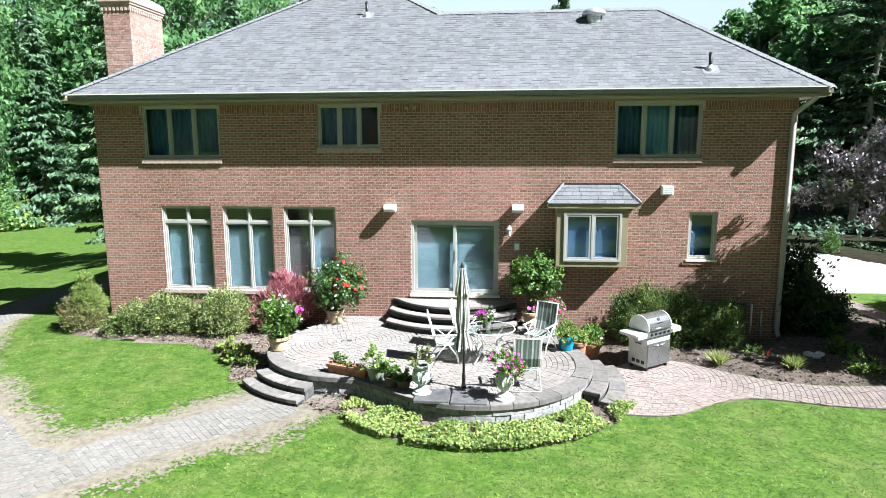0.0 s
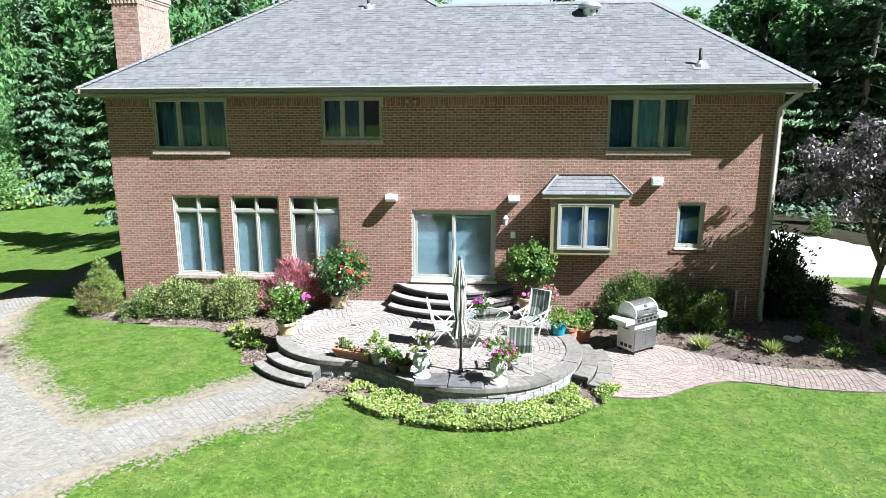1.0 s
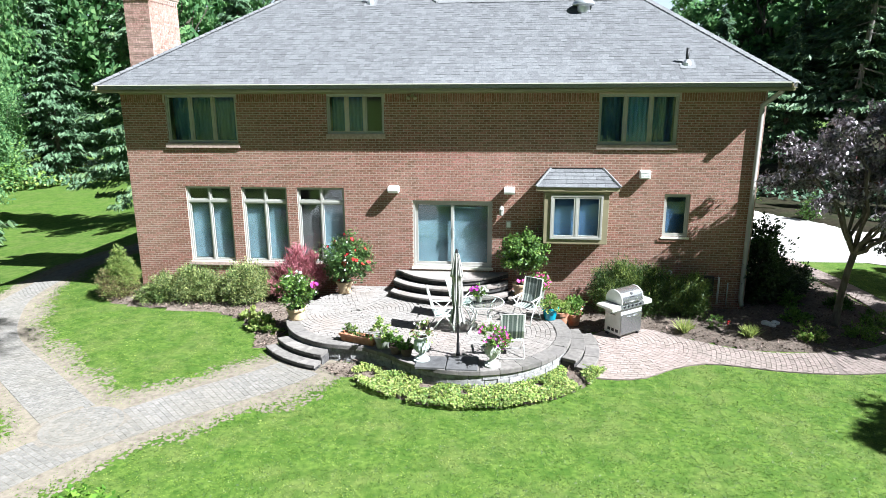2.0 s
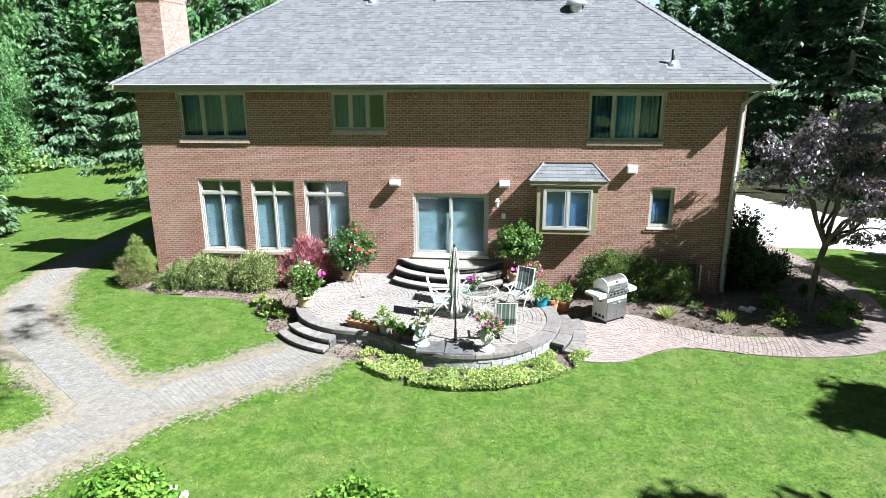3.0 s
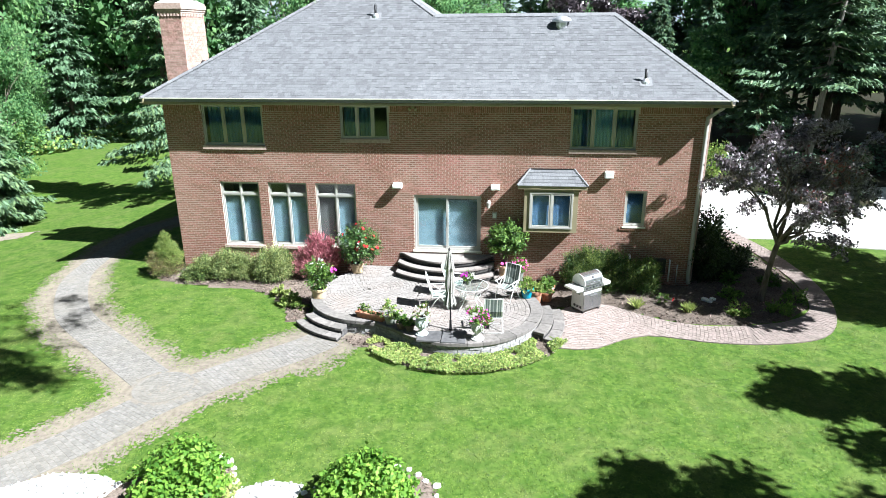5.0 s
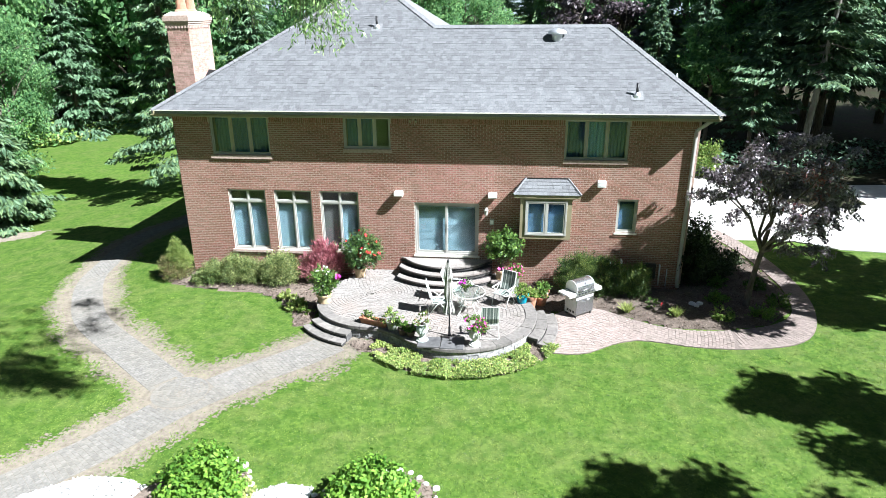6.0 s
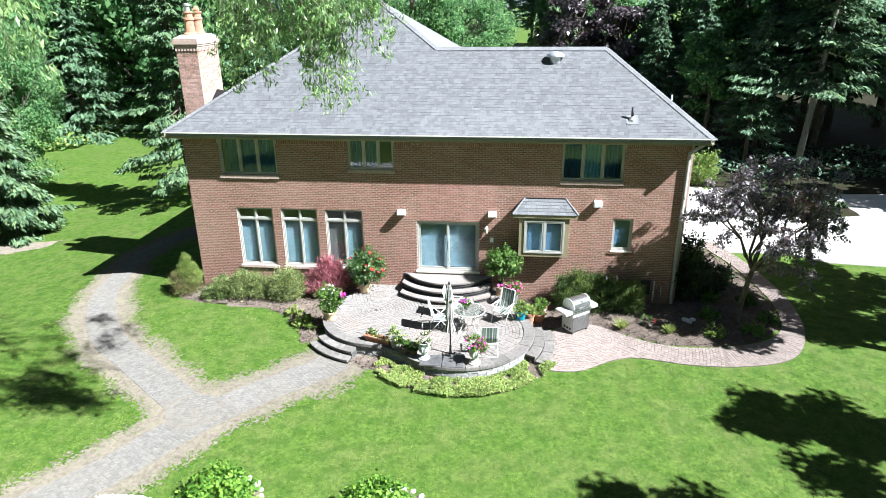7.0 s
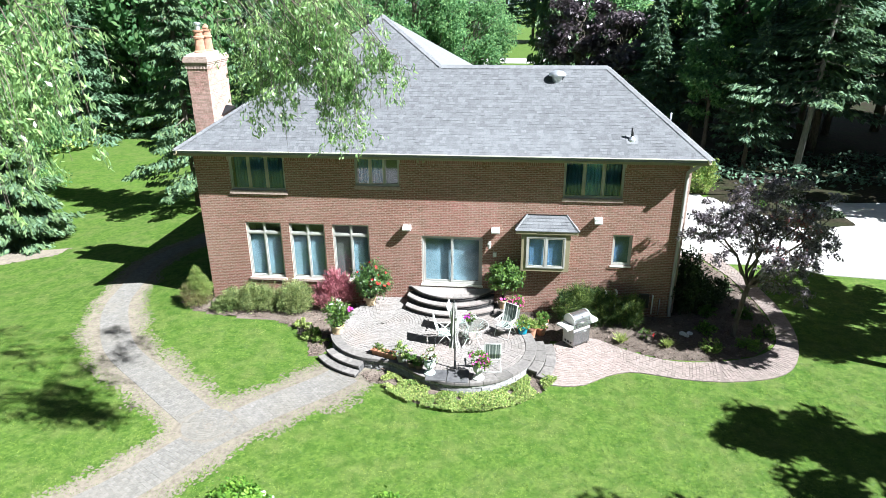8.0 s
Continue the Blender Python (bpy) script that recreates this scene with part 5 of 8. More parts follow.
for k, (x, y, s, tall) in enumerate(((-60, 34, 1.3, 1.1), (-38, 46, 1.3, 1.2), (-58, 46, 1.3, 1.2), (-31, 43, 1.2, 1.2), (-10, 56, 1.1, 0.9), (-4, 60, 1.0, 0.9), (-48, 52, 1.4, 1.2), (-40, 10, 0.9, 1.1), (13, 62, 1.0, 0.9))):
    copy_thing(wood_b, put(x, y, 47 * k, s, None, tall))
for k, (x, y, s, tall) in enumerate(((23.5, 37, 1.0, 1.05), (26, 33, 0.95, 1.0), (18, 40, 0.9, 1.0), (16.5, 26, 0.55, 1.0), (31, 48, 1.0, 1.0), (39, 46, 1.1, 1.0), (47, 36, 1.1, 1.0), (53, 28, 1.1, 1.0), (34, 58, 1.1, 1.0))):
    copy_thing(wood_d, put(x, y, 47 * k, s, None, tall))
for k, (x, y, s, tall) in enumerate(((16.5, 30, 0.65, 0.9), (20.5, 27, 0.6, 1.0), (33, 28, 1.1, 1.1), (29, 35, 1.1, 1.2), (36, 21, 1.0, 1.1), (15, 38, 0.7, 0.9), (40, 30, 1.2, 1.2), (34, 37, 1.2, 1.2), (38, 14, 1.0, 1.1), (46, 22, 1.2, 1.2), (26, 46, 1.0, 1.1), (43, 40, 1.2, 1.3), (18.5, 23, 0.5, 1.0), (13.5, 30, 0.5, 1.0), (14.2, 35, 0.6, 1.0))):
    copy_thing(spruce_b, put(x, y, 71 * k, s, None, tall))
for k, (x, y, s, tall) in enumerate(((-20, 34, 0.95, 1.0), (40, 18, 0.9, 1.1))):
    copy_thing(spruce_c, put(x, y, 53 * k, s, None, tall))
copy_thing(spruce_blue, put(-27.8, 4.4, 120, 1.2))
copy_thing(spruce_blue, put(7.3, 56, 40, 1.25, None, 2.1))["label"] = "tall blue-grey spruce behind the house"
for k, (x, y) in enumerate(((-6, 150), (0, 158), (7, 152), (14, 146), (21, 150), (28, 140), (31, 11.5), (33.5, 16))):
    copy_thing(spruce_b, put(x, y, 37 * k, 1.3 if y > 100 else 0.85, None, 1.0))
wood_c = broadleaf_tree("broadleaf_tree", "dark purple-leaved tree behind the roof", 24, 12, 4.0, 0.8, 10000, (0.42, 0.27), [LEAF_PURPLE], 80, 0.25, put(9.0, 42))
copy_thing(wood_c, put(12.2, 39, 80, 0.9))

# ornamental plum by the corner of the house
def plum_tree():
    """A vase-shaped ornamental plum: a leaning trunk that forks, spreading limbs, twigs thick with narrow leaves."""
    rng, nr = random.Random(43), np.random.default_rng(43)
    tree = empty("plum_tree", "purple-leaved ornamental plum tree in the corner bed", "tree", at=put(10.53, -1.25))
    g = Geo()
    g.tube([(-0.02, 0, -0.2), (0, 0, 0.15), (0.04, 0.01, 0.9), (0.13, 0.02, 1.6), (0.24, 0.03, 2.15)], [0.15, 0.105, 0.085, 0.08, 0.085], 10)
    P, D = [], []
    limbs = ((2.3, 0.1, 3.5, 6), (2.75, 0.5, 4.5, 8), (1.6, -0.9, 5.3, 9), (0.25, 0.3, 5.75, 9), (-1.5, -0.1, 4.9, 9), (-1.5, -0.9, 4.3, 5), (0.4, 1.6, 5.0, 9), (0.7, -1.9, 4.3, 7), (-0.7, -0.8, 5.3, 9), (1.0, 0.6, 5.5, 9), (0.6, -1.6, 2.9, 5))
    for x, y, z, subs in limbs:
        pts = limb_path(rng, (0.2, 0.03, 2.0), (x, y, z), 0.10, 6)
        g.tube(pts, [0.055, 0.047, 0.04, 0.033, 0.026, 0.018, 0.008], 6)
        out = Vector((x, y, 0)).normalized()
        for _ in range(subs):
            t = rng.uniform(0.42, 1.0) * 6
            i = min(int(t), 5)
            a = pts[i].lerp(pts[i + 1], t - i)
            e = a + (out * rng.uniform(-0.2, 0.9) + Vector((rng.uniform(-1, 1), rng.uniform(-1, 1), rng.uniform(-0.35, 0.75)))).normalized() * rng.uniform(0.55, 1.15)
            sub = limb_path(rng, a, e, 0.1, 3)
            g.tube(sub, [0.014, 0.011, 0.008, 0.004], 4)
            for _ in range(6):
                u = rng.uniform(0.3, 1.0) * 3
                j = min(int(u), 2)
                c = sub[j].lerp(sub[j + 1], u - j)
                tip = c + Vector((rng.uniform(-1, 1), rng.uniform(-1, 1), rng.uniform(-0.9, 0.45))) * 0.36
                g.tube([c, tip], [0.005, 0.002], 3, False)
                n = rng.randrange(24, 42)
                w = nr.uniform(0.05, 1.1, (n, 1))
                P.append(np.array(c) * (1 - w) + np.array(tip) * w + nr.normal(0, 0.055, (n, 3)))
                D.append(np.tile(np.array(tip - c) * 1.6, (n, 1)) + nr.normal(0, 0.4, (n, 3)) + np.array([0, 0, -0.35]))
    g.link("trunk", BARK, tree, smooth=True)
    P, D = np.concatenate(P), np.concatenate(D)
    young = np.exp(-((P[:, 0] - 0.8) ** 2 + (P[:, 1] + 1.2) ** 2 + (P[:, 2] - 4.6) ** 2) / 0.5) * 0.45
    slots = np.where(nr.uniform(0, 1, len(P)) < young, 2, nr.choice(2, len(P), p=[0.34, 0.66]))
    quad_cloud("crown", [LEAF_PURPLE, LEAF_PLUM, LEAF_PLUM_RED], leaf_quads(nr, P, D, 0.125, 0.056, 0.45, 0.2), tree, slots=slots)
    return tree


plum_tree()

# the overhanging tree whose narrow leaves hang into the view from above
def weeping_tree():
    rng, nr = random.Random(61), np.random.default_rng(61)
    base = Vector((-9.2, -14.8, 0))
    tree = empty("weeping_tree", "tall tree with drooping narrow-leaved branches hanging over the lawn", "tree", at=Matrix.Translation(base))
    g = Geo()
    g.tube([(0, 0, -0.3), (0.1, 0.1, 3), (0.5, 0.3, 6.5), (1.4, 0.9, 10), (2.4, 1.6, 14)], [0.42, 0.33, 0.28, 0.2, 0.06], 10)
    P, D = [], []

    def strand(s, drop, thick):
        """A hanging shoot with short side twigs, all set with leaves."""
        side = Vector((rng.uniform(-0.4, 0.4), rng.uniform(-0.4, 0.4), 0))
        m, f = s + side * 0.8 + Vector((0, 0, -0.1 * drop)), s + side + Vector((0, 0, -drop))
        g.tube([s, m, f], [0.005, 0.0035, 0.002], 4, False)
        s_, m_, f_ = np.array(s), np.array(m), np.array(f)
        for _ in range(max(2, int(thick * 4.4 * (drop + 0.2)))):
            u = rng.uniform(0.05, 1.0)
            c = (1 - u) ** 2 * s_ + 2 * u * (1 - u) * m_ + u ** 2 * f_
            tip = c + np.array([rng.uniform(-1, 1), rng.uniform(-1, 1), rng.uniform(-1.2, 0.15)]) * rng.uniform(0.12, 0.30)
            n = rng.randrange(7, 13)
            w = nr.uniform(0, 1.05, (n, 1))
            P.append(c * (1 - w) + tip * w + nr.normal(0, 0.03, (n, 3)))
            D.append((tip - c) * 1.5 + np.stack([nr.normal(0, 0.4, n), nr.normal(0, 0.4, n), np.full(n, -0.55)], 1))

    # (middle of the hanging mass, its half widths, number of branches, strands on each, longest strand)
    masses = (((-1.15, -11.2, 11.2), (0.85, 0.8, 0.4), 10, 9, 1.1), ((-0.6, -11.2, 11.1), (0.5, 0.7, 0.35), 6, 9, 1.0), ((-1.92, -11.2, 10.35), (0.16, 0.35, 0.3), 3, 6, 1.5), ((-1.5, -11.3, 10.4), (0.2, 0.4, 0.2), 4, 6, 1.0),
              ((-1.05, -11.3, 10.1), (0.18, 0.4, 0.2), 2, 5, 0.8), ((-0.4, -11.4, 10.3), (0.26, 0.35, 0.4), 7, 8, 1.6), ((0.15, -11.2, 10.6), (0.33, 0.4, 0.25), 4, 6, 1.1), ((1.4, -9.3, 14.1), (2.6, 1.9, 0.6), 18, 7, 0.9),
              ((-3.0, -16.6, 11.1), (0.75, 0.6, 0.5), 9, 12, 1.5), ((-2.1, -16.5, 10.8), (0.3, 0.4, 0.35), 4, 7, 1.0), ((-3.6, -9.6, 14.2), (3.2, 2.6, 1.3), 16, 6, 2.0), ((-7.5, -12.5, 14.0), (3.5, 3.5, 1.8), 14, 6, 2.4))
    for c, h, branches, strands, longest in masses:
        for _ in range(branches):
            e = Vector([q + rng.uniform(-1, 1) * w for q, w in zip(c, h)]) - base
            a = Vector((1.6, 1.1, rng.uniform(11.0, 12.6)))
            pts = limb_path(rng, a, e, 0.05, 6)
            for i, q in enumerate(pts):
                q.z += 2.4 * math.sin(math.pi * i / 6) ** 0.8
            g.tube(pts, [0.07, 0.05, 0.04, 0.028, 0.018, 0.010, 0.005], 5)
            for _ in range(strands):
                t = rng.uniform(0.94, 1.0) * 6
                i = min(int(t), 5)
                strand(pts[i].lerp(pts[i + 1], t - i), rng.uniform(0.35, 1.0) * longest, 1.4)
    g.link("trunk", BARK, tree, smooth=True)
    quad_cloud("crown", [LEAF_WILLOW], leaf_quads(nr, np.concatenate(P), np.concatenate(D), 0.098, 0.027, 0.25, 0.15), tree)
    return tree


weeping_tree()
# tall unseen trees, most off to the east, whose crowns shade the lawn
shade_tree = broadleaf_tree("broadleaf_tree", "tall unseen broadleaf tree that shades the lawn", 25, 10, 2.2, 6.4, 6500, (0.26, 0.17), [LEAF], 44, 0.2, put(18.3, -10.5))
# the last six are added only to darken the lawn that the panes reflect
for k, (x, y, s) in enumerate(((13.7, -14.7, 1.0), (18.1, -15.7, 1.0), (22.4, -0.4, 1.0), (22.0, -3.5, 1.0), (16.6, -3.4, 0.9), (17.8, -2.1, 1.3), (11.5, -22.5, 1.0), (8.0, -28.0, 1.1), (5.0, -28.5, 1.0), (15.3, -23.4, 1.1), (19.0, -23.5, 1.1), (-6.5, -25.5, 1.1))):
    copy_thing(shade_tree, put(x, y, 67 * k, s))

# the far side of the garden, behind the viewer
for k in range(7):
    copy_thing(wood_b, put(-54 + 17 * k, -50 - 5 * math.sin(k * 2.1), 61 * k, 1.2, None, 1.0))
for k, (x, y) in enumerate(((-46, -20), (48, -20))):
    copy_thing(wood_b, put(x, y, 61 * k, 1.1))


def undergrowth(name, label, poly, count, height, leaf, mats, seed):
    """A tangle of low leafy growth along the edge of the woods."""
    nr = np.random.default_rng(seed)
    xs, ys = [p[0] for p in poly], [p[1] for p in poly]
    P = []
    while len(P) < count:
        x, y = nr.uniform(min(xs), max(xs)), nr.uniform(min(ys), max(ys))
        if inside((x, y), poly):
            h = height * (0.55 + 0.6 * noise.noise((x * 0.45, y * 0.45, seed)) + 0.25 * noise.noise((x * 1.4, y * 1.4, seed)))
            P.append((x, y, ground_height(x, y) + max(0.1, h) * nr.uniform(0.15, 1.0)))
    P = np.array(P)
    D = np.stack([nr.normal(0, 0.7, count), nr.normal(0, 0.7, count), nr.uniform(-0.5, 0.5, count)], 1)
    return tagged(quad_cloud(name, mats, leaf_quads(nr, P, D, leaf[0], leaf[1], 0.4, face=np.tile([0.4, -0.4, 1.0], (count, 1))), None, slots=nr.integers(0, len(mats), count)), label, "undergrowth", kind="stuff")


undergrowth("undergrowth", "bright leafy undergrowth along the edge of the lawn", [(-56, 25), (-43, 29), (-38, 33), (-39, 41), (-35, 45.5), (-18, 47), (-18, 54), (-34, 53), (-46, 45), (-58, 34)], 14000, 2.2, (0.36, 0.24), [LEAF_PALE, LEAF_LIGHT, LEAF_LIME], 3)
undergrowth("undergrowth", "tall leafy thicket at the edge of the woods", [(-56, 8), (-40, 11), (-35, 18), (-39, 26), (-50, 24), (-58, 18)], 12000, 4.0, (0.34, 0.22), [LEAF_WOOD, LEAF_PALE], 4)
undergrowth("undergrowth", "sunlit young maples at the edge of the woods", [(-52, 25), (-41, 28), (-39, 32), (-42, 37), (-53, 33)], 10000, 7.0, (0.26, 0.18), [LEAF_PALE, LEAF_LIGHT, LEAF_PALE], 8)
undergrowth("undergrowth", "shaded brush under the conifers", [(14, 19), (24, 18), (36, 18.5), (44, 18), (44, 26), (14, 28)], 3000, 1.0, (0.34, 0.2), [NEEDLE_DARK], 5)
undergrowth("undergrowth", "low brush on the bed beside the driveway, shade put into its dark leaves", [(16.8, 16.2), (18.0, 15.0), (18.8, 13.0), (19.6, 12.2), (20.6, 12.6), (20.2, 14.4), (18.4, 16.4)], 2000, 0.55, (0.2, 0.11), [LEAF_SHADED], 6)


# ---- shrubs ----
def shrub(name, label, category, blobs, leaf, mats, leaves, seed, parent=None, up=0.4, rough=1.0, flat=False, stems=True, part_name="foliage", centre=None, weights=None):
    """A mound of leaves from several overlapping round masses (x, y, z, rx, ry, rz), with bare stems inside."""
    rng, nr = random.Random(seed), np.random.default_rng(seed)
    P, D, F = [], [], []
    vol = [b[3] * b[4] * b[5] for b in blobs]
    for b, v in zip(blobs, vol):
        n = int(leaves * v / sum(vol))
        d = nr.normal(0, 1, (n, 3))
        d /= np.linalg.norm(d, axis=1, keepdims=True)
        m = max(14, n // 16)
        twig = nr.normal(0, 1, (m, 3))
        twig /= np.linalg.norm(twig, axis=1, keepdims=True)
        twig *= np.array([1 + 0.35 * rough * noise.noise((q[0] * 2.3 + seed, q[1] * 2.3, q[2] * 2.3)) for q in twig])[:, None] * nr.uniform(1 - 0.22 * rough, 1 + 0.2 * rough, (m, 1))
        own = nr.integers(0, m, n)
        r = nr.uniform(0.2, 1.0, (n, 1)) ** 0.5
        d = twig[own] * r + nr.normal(0, 0.085, (n, 3))
        p = np.array(b[:3]) + d * np.array(b[3:]) * 1.14
        P.append(p)
        D.append(nr.normal(0, 1, (n, 3)) if flat else d + np.array([0, 0, up]))
        F.append(d + np.array([0, 0, up]))
    P, D, F = np.concatenate(P), np.concatenate(D), np.concatenate(F)
    low = min(b[2] - b[5] for b in blobs)
    keep = P[:, 2] > max(low, 0.03)
    P, D, F = P[keep], D[keep], F[keep]
    top = parent or empty(name, label, category)
    if stems:
        g = Geo()
        cx, cy = sum(b[0] for b in blobs) / len(blobs), sum(b[1] for b in blobs) / len(blobs)
        base = (cx, cy, 0.0) if centre is None else centre
        for b in blobs:
            for k in range(4):
                e = Vector(b[:3]) + Vector((rng.uniform(-1, 1) * b[3], rng.uniform(-1, 1) * b[4], rng.uniform(-0.2, 0.8) * b[5])) * 0.75
                bb = Vector(base) if (Vector(base) - e).length < 1.5 else Vector((b[0], b[1], 0))
                g.tube(limb_path(rng, bb, e, 0.08, 3), [0.018, 0.014, 0.01, 0.004], 5)
        g.link("stem_tangle", BARK, top)["kind"] = "stuff"
    slots = None
    if len(mats) > 1:
        slots = nr.choice(len(mats), len(P), p=weights)
    quad_cloud(part_name, mats, leaf_quads(nr, P, D, leaf[0], leaf[1], 0.7, face=F if flat else None), top, slots=slots)
    return top


topiary = shrub("topiary_conifer", "small conical dwarf spruce, partly browned, at the house corner", "shrub",
                [(-9.92, -0.55, 0.34, 0.55, 0.54, 0.40), (-10.02, -0.62, 0.62, 0.44, 0.42, 0.36)], (0.07, 0.02), [LEAF_BROWN, LEAF_LIME, LEAF_YEW], 9000, 3, weights=[0.62, 0.2, 0.18], rough=0.4)
shrub("", "", "", [(-9.78, -0.48, 0.72, 0.40, 0.42, 0.42), (-9.88, -0.48, 1.02, 0.32, 0.32, 0.34), (-9.88, -0.47, 1.32, 0.20, 0.20, 0.27), (-9.88, -0.47, 1.52, 0.09, 0.09, 0.16)], (0.06, 0.018), [LEAF_LIME, LEAF_LIGHT, LEAF_YEW], 13000, 4,
      weights=[0.62, 0.28, 0.1], rough=0.4, parent=topiary, stems=False, part_name="fresh_growth")
shrub("variegated_shrub", "low rounded shrub with cream-edged leaves in the mulch bed", "shrub", [(-8.3, -0.8, 0.4, 0.5, 0.5, 0.40), (-8.75, -0.95, 0.26, 0.36, 0.38, 0.26)], (0.06, 0.034), [LEAF_VARIEGATED, LEAF_YEW], 8000, 5, rough=0.8, weights=[0.78, 0.22])
shrub("variegated_shrub", "rounded shrub with cream-edged leaves in the mulch bed", "shrub", [(-7.4, -0.75, 0.52, 0.58, 0.52, 0.52), (-6.9, -0.72, 0.45, 0.45, 0.48, 0.44)], (0.06, 0.034), [LEAF_VARIEGATED, LEAF_YEW], 12000, 6, rough=0.8, weights=[0.78, 0.22])
shrub("variegated_shrub", "round bushy shrub with cream-edged leaves below the window", "shrub", [(-5.75, -0.8, 0.6, 0.6, 0.56, 0.6)], (0.06, 0.034), [LEAF_VARIEGATED, LEAF_YEW], 11000, 7, rough=0.8, weights=[0.78, 0.22])
shrub("barberry_shrub", "spiky red-leaved barberry bush against the wall", "shrub", [(-4.25, -0.55, 0.85, 0.6, 0.45, 0.55), (-3.9, -0.55, 0.95, 0.5, 0.42, 0.5), (-4.6, -0.6, 0.6, 0.4, 0.4, 0.4), (-4.1, -0.6, 1.35, 0.45, 0.35, 0.4)], (0.15, 0.022), [LEAF_BARBERRY], 8000, 8, up=1.5)
shrub("hosta", "small lime-green plant in the mulch bed", "plant", [(-5.15, -2.0, 0.14, 0.28, 0.25, 0.16)], (0.12, 0.06), [LEAF_LIME], 500, 9, stems=False)
shrub("hosta", "small green plant beside the steps", "plant", [(-4.55, -2.75, 0.16, 0.3, 0.3, 0.2), (-4.2, -3.1, 0.12, 0.25, 0.22, 0.15)], (0.13, 0.06), [LEAF_LIME, LEAF_LIGHT], 700, 10, stems=False)
for k, (label, blobs, count) in enumerate((
        ("dark green yew bush with fresh lime tips behind the grill", [(4.7, -0.7, 0.62, 0.48, 0.5, 0.62), (5.15, -0.68, 0.78, 0.42, 0.5, 0.72), (5.0, -0.6, 1.1, 0.4, 0.36, 0.38), (4.45, -0.7, 0.95, 0.24, 0.26, 0.36)], 11000),
        ("dark green yew bush with fresh lime tips behind the grill", [(5.75, -0.7, 0.68, 0.5, 0.5, 0.68), (6.25, -0.72, 0.55, 0.45, 0.5, 0.56), (5.7, -0.62, 1.05, 0.36, 0.34, 0.36), (6.35, -0.66, 0.9, 0.26, 0.28, 0.28)], 10000),
        ("dark green yew bush at the shaded wall", [(6.95, -0.78, 0.55, 0.42, 0.46, 0.58), (7.1, -0.72, 0.85, 0.28, 0.3, 0.36)], 6500))):
    bush = shrub("yew_hedge", label, "shrub", blobs, (0.075, 0.022), [LEAF_YEW], count, 11 + k, up=0.6)
    tips = [(x, y, z + 0.22 * rz, rx * 0.96, ry * 0.96, rz * 0.88) for x, y, z, rx, ry, rz in blobs]
    shrub("", "", "", tips, (0.08, 0.02), [LEAF_YEW_TIP], count // 4, 31 + k, up=1.2, parent=bush, stems=False, part_name="fresh_growth")


# ---- pots, urns and planters ----
TERRACOTTA = material("terracotta", (0.33, 0.13, 0.07), (0.48, 0.22, 0.13), 10, 0.85, bump=0.2, stain=(0.52, 0.36, 0.27), stain_scale=6, stain_amount=0.4, gloss=0.3)
BUFF_POT = material("buff_clay", (0.50, 0.37, 0.22), (0.62, 0.48, 0.31), 8, 0.8, bump=0.15, stain=(0.42, 0.32, 0.2), stain_scale=5, stain_amount=0.4)
BLUE_GLAZE = material("turquoise_glaze", (0.01, 0.20, 0.30), (0.02, 0.32, 0.42), 5, 0.25, coat=0.4)
GREEN_POT = material("grey_green_glaze", (0.10, 0.12, 0.10), (0.20, 0.22, 0.18), 7, 0.5, stain=(0.3, 0.3, 0.25), stain_scale=6, stain_amount=0.4)
URN_WHITE = material("weathered_white_stone", (0.58, 0.58, 0.53), (0.74, 0.74, 0.69), 10, 0.8, bump=0.3, stain=(0.42, 0.42, 0.34), stain_scale=5, stain_amount=0.45, gloss=0.3)
URN_BLUE = material("weathered_grey_green_stone", (0.36, 0.42, 0.40), (0.52, 0.57, 0.54), 10, 0.8, bump=0.3, stain=(0.6, 0.6, 0.55), stain_scale=5, stain_amount=0.4, gloss=0.3)
DARK_POT = material("dark_brown_clay", (0.07, 0.045, 0.035), (0.14, 0.09, 0.07), 8, 0.8, bump=0.2, stain=(0.2, 0.16, 0.13), stain_scale=6, stain_amount=0.4)
SOIL = material("potting_soil", (0.03, 0.022, 0.016), (0.08, 0.06, 0.045), 30, 0.95, bump=0.8)


def pot_part(parent, x, y, z, r, h, mat, name="pot", saucer=True):
    p = Geo().lathe([(r * 0.62, z), (r * 0.68, z + 0.02), (r * 0.86, z + h * 0.72), (r * 0.88, z + h * 0.78), (r * 1.0, z + h * 0.8), (r * 1.02, z + h * 0.97), (r * 0.97, z + h), (r * 0.88, z + h), (r * 0.84, z + h * 0.86)], 28, x, y)
    ob = p.link(name, mat, parent, smooth=False)
    Geo().lathe([(r * 0.85, z + h * 0.84), (r * 0.5, z + h * 0.9), (0.01, z + h * 0.91)], 18, x, y).link("soil", SOIL, parent)
    if saucer:
        Geo().lathe([(r * 0.75, z - 0.0), (r * 0.85, z + 0.035), (r * 0.8, z + 0.035), (r * 0.7, z + 0.012)], 24, x, y).link("saucer", mat, parent)
    return ob


